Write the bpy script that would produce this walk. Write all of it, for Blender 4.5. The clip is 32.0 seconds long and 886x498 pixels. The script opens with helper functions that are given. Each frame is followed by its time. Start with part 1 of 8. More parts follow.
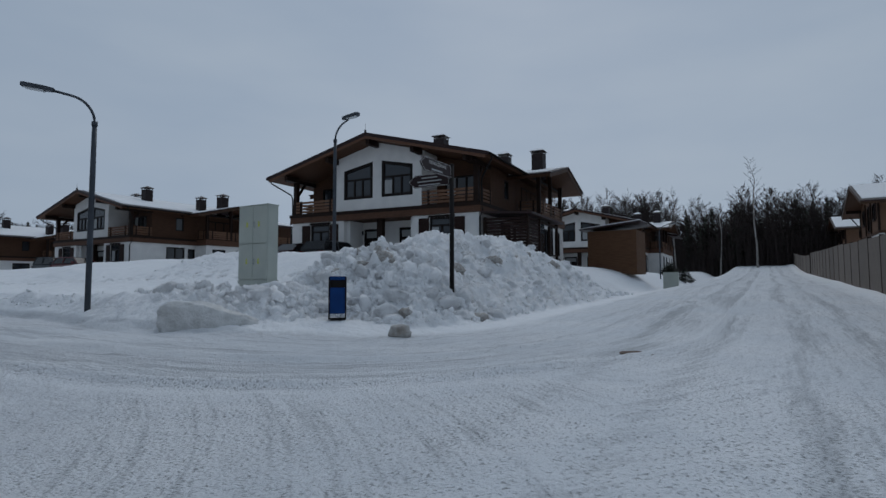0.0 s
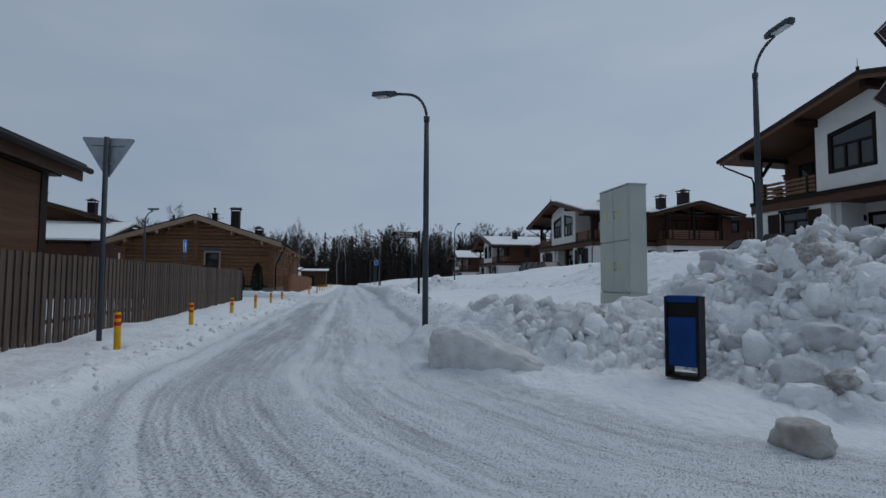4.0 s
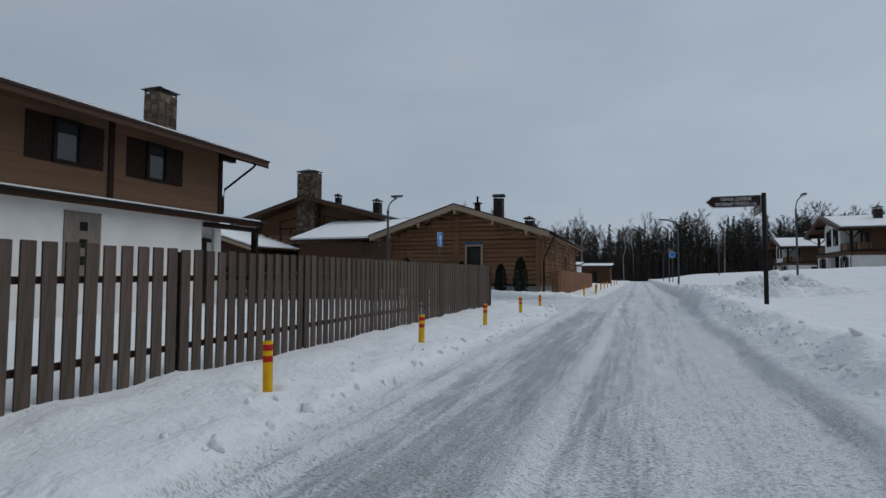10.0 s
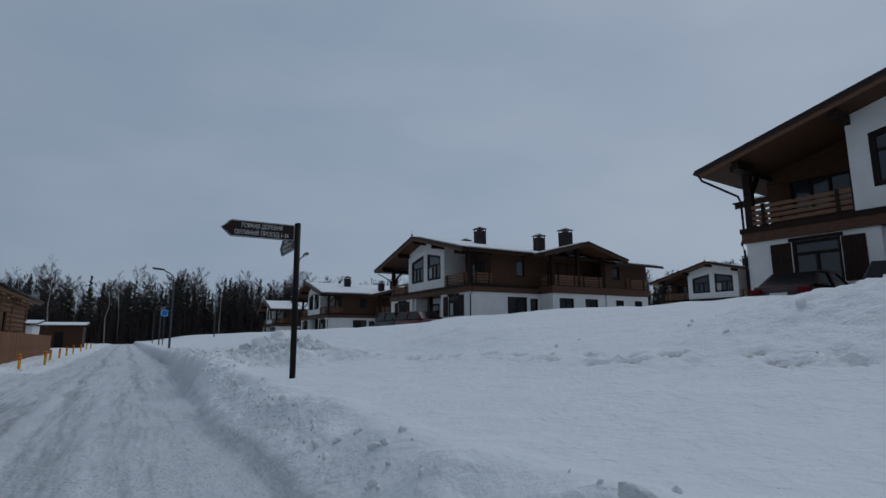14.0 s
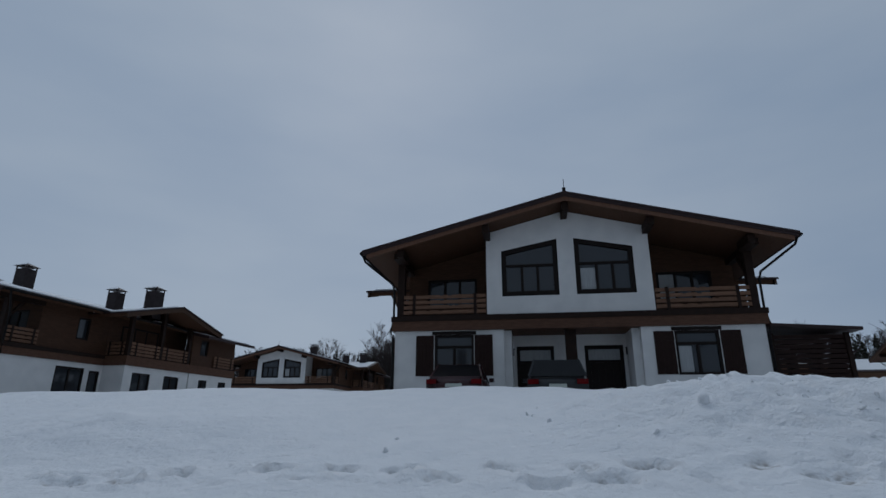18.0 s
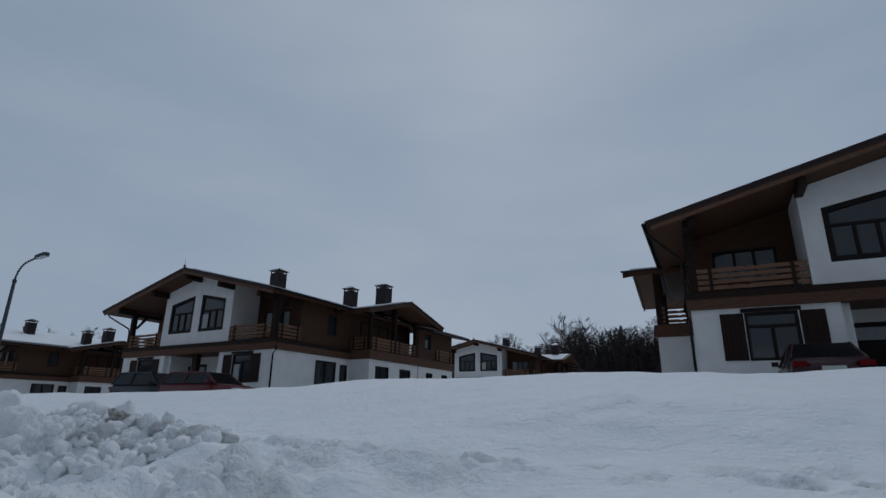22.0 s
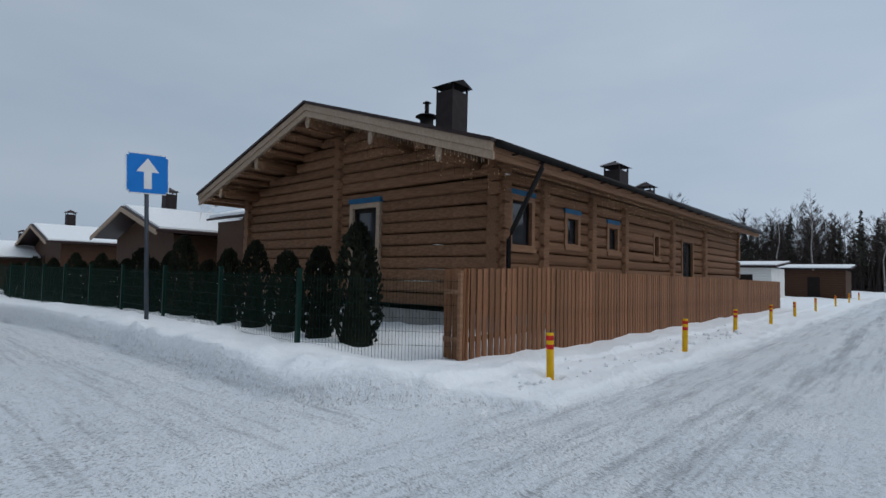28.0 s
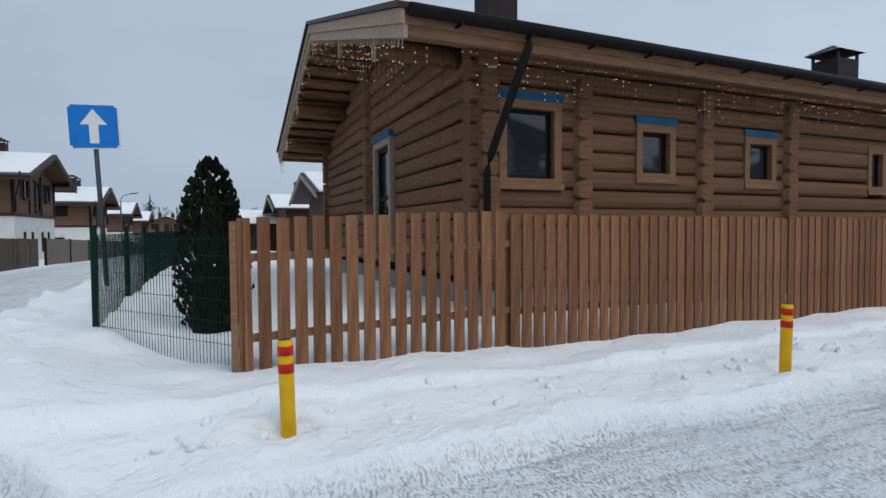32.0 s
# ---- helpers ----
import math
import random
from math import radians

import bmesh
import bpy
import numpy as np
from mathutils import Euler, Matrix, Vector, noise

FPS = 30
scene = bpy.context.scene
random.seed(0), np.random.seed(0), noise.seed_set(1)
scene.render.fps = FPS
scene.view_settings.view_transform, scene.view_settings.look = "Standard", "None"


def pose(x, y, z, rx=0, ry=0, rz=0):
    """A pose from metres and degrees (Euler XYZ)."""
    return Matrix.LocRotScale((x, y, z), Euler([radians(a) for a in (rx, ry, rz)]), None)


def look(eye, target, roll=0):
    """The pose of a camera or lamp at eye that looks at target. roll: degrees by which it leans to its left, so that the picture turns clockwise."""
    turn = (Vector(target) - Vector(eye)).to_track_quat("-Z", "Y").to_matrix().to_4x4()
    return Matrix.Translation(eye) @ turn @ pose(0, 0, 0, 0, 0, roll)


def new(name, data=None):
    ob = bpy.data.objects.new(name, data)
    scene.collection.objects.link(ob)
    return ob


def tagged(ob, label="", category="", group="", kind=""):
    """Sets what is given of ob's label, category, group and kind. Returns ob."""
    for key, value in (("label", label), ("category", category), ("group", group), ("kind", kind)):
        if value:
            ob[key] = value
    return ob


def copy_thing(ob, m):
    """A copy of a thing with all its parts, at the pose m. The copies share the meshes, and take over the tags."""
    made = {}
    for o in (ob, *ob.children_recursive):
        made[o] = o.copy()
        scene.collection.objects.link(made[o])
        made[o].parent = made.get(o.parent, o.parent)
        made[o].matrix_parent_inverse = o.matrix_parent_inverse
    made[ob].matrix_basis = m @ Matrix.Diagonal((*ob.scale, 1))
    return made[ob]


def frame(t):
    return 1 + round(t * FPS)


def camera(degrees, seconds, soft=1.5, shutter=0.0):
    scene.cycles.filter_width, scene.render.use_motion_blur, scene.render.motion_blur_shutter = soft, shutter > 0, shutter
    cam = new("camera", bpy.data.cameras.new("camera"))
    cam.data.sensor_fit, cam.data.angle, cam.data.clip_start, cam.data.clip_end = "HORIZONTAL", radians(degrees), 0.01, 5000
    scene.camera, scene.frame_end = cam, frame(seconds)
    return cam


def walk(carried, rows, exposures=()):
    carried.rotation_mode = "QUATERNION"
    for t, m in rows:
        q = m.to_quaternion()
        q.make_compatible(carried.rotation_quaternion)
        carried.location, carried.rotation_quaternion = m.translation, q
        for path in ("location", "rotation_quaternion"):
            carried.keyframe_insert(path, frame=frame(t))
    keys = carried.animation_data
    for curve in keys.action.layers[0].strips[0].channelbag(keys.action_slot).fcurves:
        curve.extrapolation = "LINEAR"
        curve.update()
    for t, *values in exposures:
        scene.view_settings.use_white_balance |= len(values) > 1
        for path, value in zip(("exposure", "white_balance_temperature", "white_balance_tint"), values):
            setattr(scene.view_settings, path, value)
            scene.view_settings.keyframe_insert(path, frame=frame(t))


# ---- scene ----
cam = camera(79.0, 32.0)
METRES, EYE, TILT, LEAN, TURN = 45.0, 1.55, 0.0, 0.0, 0.0
PATH = [
    (0, (0.032, 0.616, 1.399), (-0.041, 2.611, 1.525), -0.1),
    (0.5, (0.189, 1.366, 1.441), (-0.122, 3.337, 1.57), -0.0),
    (1, (0.347, 2.098, 1.481), (-0.284, 3.991, 1.616), 0.0),
    (1.5, (0.515, 2.804, 1.523), (-0.37, 4.593, 1.656), 0.0),
    (2, (0.593, 3.484, 1.563), (-0.527, 5.135, 1.702), -0.1),
    (2.5, (0.667, 4.128, 1.592), (-0.586, 5.68, 1.729), -0.0),
    (4.5, (0.138, 6.363, 1.679), (-1.511, 7.489, 1.796), 0.3),
    (5, (-0.267, 6.912, 1.687), (-2.004, 7.896, 1.797), 0.3),
    (5.5, (-0.831, 7.343, 1.709), (-2.645, 8.179, 1.812), 0.6),
    (6, (-1.482, 7.677, 1.738), (-3.343, 8.403, 1.832), 0.5),
    (6.5, (-2.177, 7.981, 1.759), (-4.084, 8.576, 1.862), 0.7),
    (7, (-2.91, 8.231, 1.75), (-4.838, 8.748, 1.864), 0.6),
    (7.5, (-3.598, 8.482, 1.759), (-5.545, 8.925, 1.871), 0.6),
    (8, (-4.318, 8.713, 1.767), (-6.272, 9.125, 1.876), 0.6),
    (8.5, (-5.008, 8.953, 1.777), (-6.97, 9.327, 1.884), 0.6),
    (9, (-5.696, 9.256, 1.752), (-7.664, 9.599, 1.861), 0.3),
    (9.5, (-6.332, 9.626, 1.785), (-8.303, 9.947, 1.89), 0.2),
    (10, (-6.989, 9.945, 1.828), (-8.962, 10.257, 1.928), 0.2),
    (10.5, (-7.63, 10.272, 1.832), (-9.605, 10.573, 1.93), 0.2),
    (11, (-8.267, 10.627, 1.839), (-10.243, 10.923, 1.939), 0.0),
    (11.5, (-8.937, 10.944, 1.86), (-10.912, 11.245, 1.955), 0.0),
    (12, (-9.604, 11.344, 1.836), (-11.572, 11.685, 1.94), 0.2),
    (12.5, (-10.25, 11.776, 1.832), (-12.129, 12.441, 2.003), 0.3),
    (13, (-10.774, 12.175, 1.833), (-12.416, 13.288, 2.083), 0.3),
    (13.5, (-11.285, 12.615, 1.854), (-12.559, 14.125, 2.168), 0.1),
    (14, (-11.818, 13.069, 1.861), (-12.826, 14.766, 2.183), -0.3),
    (14.5, (-12.333, 13.531, 1.876), (-13.141, 15.33, 2.205), -0.3),
    (15, (-12.881, 13.923, 1.887), (-13.406, 15.821, 2.235), 0.1),
    (17.5, (-15.847, 15.838, 2.001), (-15.332, 17.672, 2.61), 0.1),
    (18, (-16.46, 16.19, 2.009), (-15.946, 18.023, 2.621), 0.3),
    (18.5, (-17.05, 16.559, 2.019), (-16.542, 18.394, 2.63), 0.2),
    (19, (-17.642, 16.906, 2.023), (-17.143, 18.744, 2.632), 0.2),
    (19.5, (-18.208, 17.264, 2.003), (-17.722, 19.106, 2.612), 0.3),
    (20, (-18.76, 17.596, 1.995), (-18.309, 19.448, 2.601), 0.5),
    (20.5, (-19.327, 17.961, 1.975), (-18.912, 19.822, 2.579), 0.3),
    (21, (-19.927, 18.236, 1.927), (-19.642, 20.122, 2.531), 0.5),
    (21.5, (-20.532, 18.562, 1.873), (-20.379, 20.464, 2.47), 0.7),
    (22, (-21.21, 18.886, 1.831), (-21.236, 20.797, 2.421), 0.8),
    (23, (-22.485, 19.596, 1.847), (-23.225, 21.373, 2.39), 0.9),
    (24, (-23.787, 20.174, 1.866), (-25.372, 21.285, 2.367), 0.9),
    (24.5, (-24.343, 20.533, 1.891), (-26.158, 21.247, 2.334), 0.9),
    (25, (-24.867, 20.843, 1.923), (-26.79, 21.228, 2.313), 0.6),
    (25.5, (-25.383, 21.098, 1.955), (-27.346, 21.262, 2.3), 0.6),
    (26, (-25.911, 21.349, 1.97), (-27.882, 21.329, 2.306), 0.5),
    (26.5, (-26.456, 21.581, 1.974), (-28.43, 21.382, 2.23), 0.4),
    (28.5, (-28.374, 22.744, 2.045), (-30.269, 22.104, 2.026), 0.6),
    (29, (-28.811, 23.035, 2.04), (-30.456, 21.898, 2.013), 0.1),
    (29.5, (-29.364, 23.366, 2.051), (-30.688, 21.868, 2.0), -0.4),
    (30, (-30.008, 23.74, 2.047), (-31.207, 22.141, 1.989), -0.6),
    (30.5, (-30.771, 24.096, 2.043), (-31.944, 22.48, 1.946), -0.7),
    (31, (-31.494, 24.413, 2.05), (-32.736, 22.849, 1.944), -0.6),
    (31.5, (-32.301, 24.785, 2.021), (-33.645, 23.307, 1.925), -0.5),
    (32, (-33.059, 25.228, 2.024), (-34.639, 24.005, 1.953), -0.4),
]
EXPO = [(0.0, -0.12, 6100, 10), (2.0, -0.1, 6100, 10), (5.0, 0.0, 6150, 10), (6.0, 0.0, 6150, 10), (9.0, 0.2, 6500, 10), (12.0, 0.15, 6400, 10), (13.0, -0.1, 6150, 10), (14.0, -0.24, 6000, 10), (15.0, -0.35, 5950, 10),
        (19.0, -0.2, 5900, 10), (21.0, -0.05, 6050, 10), (22.0, -0.26, 6000, 10), (23.0, -0.42, 6000, 10), (24.0, -0.2, 6200, 10), (24.5, -0.1, 6300, 10), (26.0, 0.22, 6450, 10), (29.0, 0.56, 6300, 10), (31.0, 0.6, 6300, 10), (32.0, 0.8, 6350, 10)]
walk(cam, [(t, look(eye, target, roll)) for t, eye, target, roll in PATH], EXPO)

# ---------- light ----------
world = bpy.data.worlds.new("world")
scene.world = world
world.use_nodes = True
wn, wl = world.node_tree.nodes, world.node_tree.links
wn.clear()
w_out = wn.new("ShaderNodeOutputWorld")
w_bg = wn.new("ShaderNodeBackground")
w_sky = wn.new("ShaderNodeTexSky")
w_sky.sky_type = "NISHITA"
w_sky.sun_disc = False
w_sky.sun_elevation, w_sky.sun_rotation = radians(40), radians(8)
w_sky.dust_density, w_sky.altitude = 3.0, 50
w_co = wn.new("ShaderNodeTexCoord")
w_map = wn.new("ShaderNodeMapping")
w_map.inputs["Scale"].default_value = (1.0, 1.0, 3.2)
w_no = wn.new("ShaderNodeTexNoise")
w_no.inputs["Scale"].default_value, w_no.inputs["Detail"].default_value = 1.6, 4.0
w_ramp = wn.new("ShaderNodeValToRGB")
w_ramp.color_ramp.elements[0].position, w_ramp.color_ramp.elements[1].position = 0.32, 0.72
w_ramp.color_ramp.elements[0].color = (2.62, 3.22, 3.98, 1)
w_ramp.color_ramp.elements[1].color = (3.38, 3.88, 4.42, 1)
w_mix = wn.new("ShaderNodeMix")
w_mix.data_type = "RGBA"
w_mix.inputs["Factor"].default_value = 0.975
wl.new(w_co.outputs["Generated"], w_map.inputs["Vector"])
wl.new(w_map.outputs["Vector"], w_no.inputs["Vector"])
wl.new(w_no.outputs["Fac"], w_ramp.inputs["Fac"])
wl.new(w_sky.outputs["Color"], w_mix.inputs["A"])
wl.new(w_ramp.outputs["Color"], w_mix.inputs["B"])
w_sep = wn.new("ShaderNodeSeparateXYZ")
w_rise = wn.new("ShaderNodeMapRange")
w_rise.inputs["From Min"].default_value, w_rise.inputs["From Max"].default_value = -1.0, 1.0
w_rise.inputs["To Min"].default_value, w_rise.inputs["To Max"].default_value = 0.8, 1.14
w_tone = wn.new("ShaderNodeVectorMath")
w_tone.operation = "SCALE"
wl.new(w_co.outputs["Generated"], w_sep.inputs["Vector"])
wl.new(w_sep.outputs["Y"], w_rise.inputs["Value"])
wl.new(w_mix.outputs["Result"], w_tone.inputs[0])
wl.new(w_rise.outputs["Result"], w_tone.inputs["Scale"])
wl.new(w_tone.outputs["Vector"], w_bg.inputs["Color"])
w_bg.inputs["Strength"].default_value = 0.1
wl.new(w_bg.outputs["Background"], w_out.inputs["Surface"])

sun = new("sun", bpy.data.lights.new("sun", "SUN"))
sun.data.energy, sun.data.angle, sun.data.color = 0.52, radians(40), (1.0, 0.96, 0.9)
sun.matrix_world = look((9, 60, 78), (0, 0, 0))


# ---------- site frame: u runs along the main road, v to the right of it ----------
SITE = radians(61)


def P(u, v, z=0.0):
    return Vector((-math.sin(SITE) * u + math.cos(SITE) * v, math.cos(SITE) * u + math.sin(SITE) * v, z))


def M(u, v, z=0.0, turn=0.0):
    """A pose whose x runs against u, whose y runs along v."""
    p = P(u, v, z)
    return pose(p.x, p.y, p.z, 0, 0, -29 + turn)


def sm(x, a, b):
    t = min(1.0, max(0.0, (x - a) / (b - a)))
    return t * t * (3 - 2 * t)


def road_z(u):
    return 0.2 + 0.3 * sm(u, 0, 10) + 0.1 * sm(u, 10, 40)


def n3(x, y, z, s):
    return noise.noise(Vector((x * s, y * s, z * s)))


def lump(u, v, s):
    d = noise.voronoi(Vector((u * s, v * s, 3.0)))[0]
    return max(0.0, 0.55 - d[0])


def ground(u, v):
    """Height, wear (0 snow, 1 packed road), dirt and bank shade painted as colour, how cloddy the snow lies."""
    base = road_z(u)
    street = 0.2 + 0.03 * (max(v, 2) - 2)
    w1 = 1 - sm(u, 3.0, 8.0) if v < 8 else 1 - sm(u, 4.5, 7.5)
    plain = base * (1 - w1) + street * w1 if v > 2 else base * (1 - w1) + 0.2 * w1
    z, wear, dirt_shade, clod = plain, 1.0, 0.0, 0.0
    soft = 0.10 * n3(u, v, 0.3, 0.35) + 0.035 * n3(u, v, 4.0, 1.3)
    # verge on the log-house side of the main road
    dl = 0.0
    lip = 2.75 + 0.55 * sm(u, 37.5, 41.0)
    if u > 5.5 and v < lip:
        in_street2 = 1.0
        edge_l = sm(u, 5.5, 7.0)
        if 30.5 < u < 41:
            e1, e2 = 32.2 + 1.3 * sm(v, 2.4, -1), 38.68 - 0.5 * sm(v, -5, -20) + 1.75 * sm(v, 0.7, 3.1) + 0.1 * n3(v, 0.0, 2.0, 0.9)
            e1 -= 1.7 * sm(v, 0.2, 2.6)
            in_street2 = max(1 - sm(u, e1 - 0.35, e1 + 0.1), sm(u, e2 - 0.03, e2 + 0.12))
            # thin grey line coloured onto the bank's face for the shade there
            dirt_shade += 0.1 * math.exp(-((u - e2 - 0.02) / 0.09) ** 2) * (v < 3.0)
        k = sm(lip - v + 0.22 * n3(u, v, 1.0, 0.6), 0.0, 0.27) * in_street2 * edge_l
        z += k * (0.13 + soft * 0.8 + 0.05 * n3(u, v, 3.0, 2.2) + 0.03 * math.exp(-((v - 2.2) / 0.4) ** 2))
        wear *= 1 - k
        clod = max(clod, 0.4 * k * math.exp(-((lip - v - 0.25) / 0.3) ** 2) * max(0.0, 0.55 + n3(u, v, 9.0, 0.6)))
        if u > 38 and v < 2:
            z += k * (0.17 + 0.15 * (1 - sm(v, -1.5, 0.5)) + 0.08 * n3(u, v, 2.0, 1.1)) * (1 - 0.6 * sm(u, 39.6, 41.2)) + k * 0.22 * lump(u, v, 2.3) * (1 - sm(u, 39.2, 40.2))
    # rise on the house side
    if u > 4.6 and v > 6.2:
        du, dv = u - 4.9, v - 6.85 + 0.6 * math.exp(-((u - 12.3) / 2.6) ** 2) - 0.25 * n3(u, 0.0, 7.0, 0.25) - 0.1 * n3(u, v, 3.0, 1.6) - 0.5 * sm(u, 26, 45)
        r = 5.0
        d = r - math.hypot(r - du, r - dv) if du < r and dv < r else min(du, dv)
        k = sm(d, 0.0, 1.1 - 0.75 * sm(u, 27, 31))
        top = 2.7 - 0.3 * sm(u, 34, 46)
        hill = (top - 1.05) * sm(v, 8.5, 20.0) - 0.28 * sm(v, 20.5, 23.5)
        if u < 16:
            hill = min(hill, 2.5)
        hill = hill * sm(d, 0.4, 6.0) if u < 16 else hill
        z += k * (0.3 + soft) * sm(u, 6, 15) + k * 0.12 + hill * sm(u, 5.2, 9.0)
        wear *= 1 - sm(d, -0.05, 0.3)
        # ploughed heap at the corner
        pw = (1 - sm(u, 9.0, 13.5)) * (1 - sm(v, 17.0, 34.0) * 0.75) * (0.12 + 0.88 * sm(v, 9.2, 11.0))
        ridge = sm(d, 0.85, 3.0) * (1 - 0.62 * sm(d, 3.8, 8.0))
        z += pw * 1.25 * ridge * (0.85 + 0.35 * n3(u, v, 9.0, 0.45))
        skirt = math.exp(-((u - 10.6) / 2.2) ** 2 - ((v - 8.1) / 1.2) ** 2)
        z += 0.16 * skirt
        rough = max(pw * sm(d, 0.7, 1.4), skirt) * (1 - sm(d, 7.0, 10.0))
        rough = max(rough, 0.9 * (1 - sm(u, 10.5, 13.5)) * (1 - sm(v, 17.0, 30.0) * 0.7) * sm(d, 0.5, 1.1) * (1 - sm(d, 7.0, 10.0)))
        z += rough * 0.4 * lump(u, v, 1.25)
        clod = max(clod, rough)
        dirt_shade += rough * (max(0.0, n3(u, v, 5.0, 0.8) - 0.12) * 1.6 + 0.6 * math.exp(-((u - 8.6) / 0.6) ** 2 - ((v - 9.9) / 0.7) ** 2))
        # second heap
        h2 = math.exp(-((u - 36.4) / 2.2) ** 2 - ((v - 10.4) / 1.3) ** 2)
        tr = sm(u, 28.6, 31.0) * (1 - sm(u, 47, 52)) * (1 - sm(v, 10.5, 12.5)) * sm(d, 0.02, 0.3)
        z += tr * (0.2 * n3(u, v, 1.0, 1.5) + 0.2 * lump(u + 2, v, 1.6))
        clod = max(clod, 0.8 * tr * (0.6 + n3(u, v, 6.0, 0.8)))
        for c, a in ((8.3, 0.06), (9.15, 0.04)):
            z -= 0.2 * sm(u, 31, 33) * (1 - sm(u, 44, 48)) * math.exp(-((v - c - a * (u - 33)) / 0.2) ** 2) * (0.5 + n3(u, v, 5.0, 1.8))
        dirt_shade += tr * max(0.0, n3(u, v, 8.0, 1.1) - 0.38) * 1.5
        z += h2 * 0.18 + min(1.0, h2 * 1.8) * 0.3 * lump(u + 3, v + 5, 1.1)
        clod = max(clod, 0.8 * min(1.0, h2 * 2.4))
        # heap before the first house
        h3 = math.exp(-((v - 14.7) / 2.0) ** 2) * sm(u, 10.5, 14.0) * (1 - sm(u, 19.8, 24.0))
        z += h3 * (0.51 + sm(u, 14, 18) * 0.2 * lump(u, v, 1.2))
        clod = max(clod, 0.38 * min(1.0, h3 * 1.5) * sm(u, 14, 18))
        z += math.exp(-((u - 29.1) / 2.3) ** 2 - ((v - 13.6) / 1.2) ** 2) * (0.24 + 0.2 * lump(u, v, 1.7))
        z += 0.16 * sm(d, -0.02, 0.17) * sm(u, 8, 11)
        # ragged edge thrown up by the plough
        z += 0.16 * math.exp(-((d - 0.75) / 0.35) ** 2) * (0.5 + n3(u, v, 8.0, 1.4)) * sm(u, 9, 13)
        clod = max(clod, 0.38 * math.exp(-((d - 0.55) / 0.4) ** 2) * (0.7 + n3(u, v, 2.0, 0.7)) * sm(u, 9, 13))
        dirt_shade += 0.5 * math.exp(-((d - 0.1) / 0.25) ** 2) * max(0.0, n3(u, v, 2.0, 0.9))
    if u < -2.2:
        k = sm(-2.2 - u, 0, 0.8)
        z += k * (0.18 + soft)
        wear *= 1 - k
    # hollows trodden round the cabinet and the bin
    if 6 < u < 14 and 7 < v < 11.5:
        for cu, cv, cz, ru, rv in ((11.7, 9.9, 1.42, 1.5, 1.15), (7.3, 8.35, 0.64, 1.0, 1.0)):
            c = math.exp(-((u - cu) / ru) ** 4 - ((v - cv) / rv) ** 4)
            z += c * (min(z, cz) - z)
            clod *= 1 - c
    # far land
    z += 0.03 * max(0.0, v - 75)
    if v < -8:
        z -= min(3.0, 0.02 * (-8 - v)) * sm(u, 20, 30)
    return z, wear, min(1.0, dirt_shade), clod


# ---------- materials ----------
def mat(name, color, rough=0.7, second=None, scale=8.0, stretch=(1, 1, 1), bump=0.15, metal=0.0, fine=60.0, spec=0.14, vary=0.0):
    m = bpy.data.materials.new(name)
    m.use_nodes = True
    nt = m.node_tree
    b = nt.nodes["Principled BSDF"]
    b.inputs["Roughness"].default_value, b.inputs["Metallic"].default_value = rough, metal
    b.inputs["Specular IOR Level"].default_value = spec
    co = nt.nodes.new("ShaderNodeTexCoord")
    mp = nt.nodes.new("ShaderNodeMapping")
    mp.inputs["Scale"].default_value = stretch
    nt.links.new(co.outputs["Object"], mp.inputs["Vector"])
    n1 = nt.nodes.new("ShaderNodeTexNoise")
    n1.inputs["Scale"].default_value, n1.inputs["Detail"].default_value = scale, 6.0
    n2 = nt.nodes.new("ShaderNodeTexNoise")
    n2.inputs["Scale"].default_value, n2.inputs["Detail"].default_value = fine, 3.0
    for n in (n1, n2):
        nt.links.new(mp.outputs["Vector"], n.inputs["Vector"])
    mix = nt.nodes.new("ShaderNodeMix")
    mix.data_type = "RGBA"
    second = second or tuple(c * 0.72 for c in color)
    mix.inputs["A"].default_value = (*second, 1)
    mix.inputs["B"].default_value = (*color, 1)
    ramp = nt.nodes.new("ShaderNodeMapRange")
    ramp.inputs["From Min"].default_value, ramp.inputs["From Max"].default_value = 0.35, 0.65
    nt.links.new(n1.outputs["Fac"], ramp.inputs["Value"])
    nt.links.new(ramp.outputs["Result"], mix.inputs["Factor"])
    last = mix.outputs["Result"]
    if vary:
        oi = nt.nodes.new("ShaderNodeObjectInfo")
        hs = nt.nodes.new("ShaderNodeHueSaturation")
        rg = nt.nodes.new("ShaderNodeMapRange")
        rg.inputs["To Min"].default_value, rg.inputs["To Max"].default_value = 1 - vary, 1 + vary
        nt.links.new(oi.outputs["Random"], rg.inputs["Value"])
        nt.links.new(rg.outputs["Result"], hs.inputs["Value"])
        nt.links.new(last, hs.inputs["Color"])
        last = hs.outputs["Color"]
    nt.links.new(last, b.inputs["Base Color"])
    if bump:
        add = nt.nodes.new("ShaderNodeMath")
        nt.links.new(n1.outputs["Fac"], add.inputs[0])
        nt.links.new(n2.outputs["Fac"], add.inputs[1])
        bp = nt.nodes.new("ShaderNodeBump")
        bp.inputs["Strength"].default_value, bp.inputs["Distance"].default_value = bump, 0.02
        nt.links.new(add.outputs["Value"], bp.inputs["Height"])
        nt.links.new(bp.outputs["Normal"], b.inputs["Normal"])
    return m


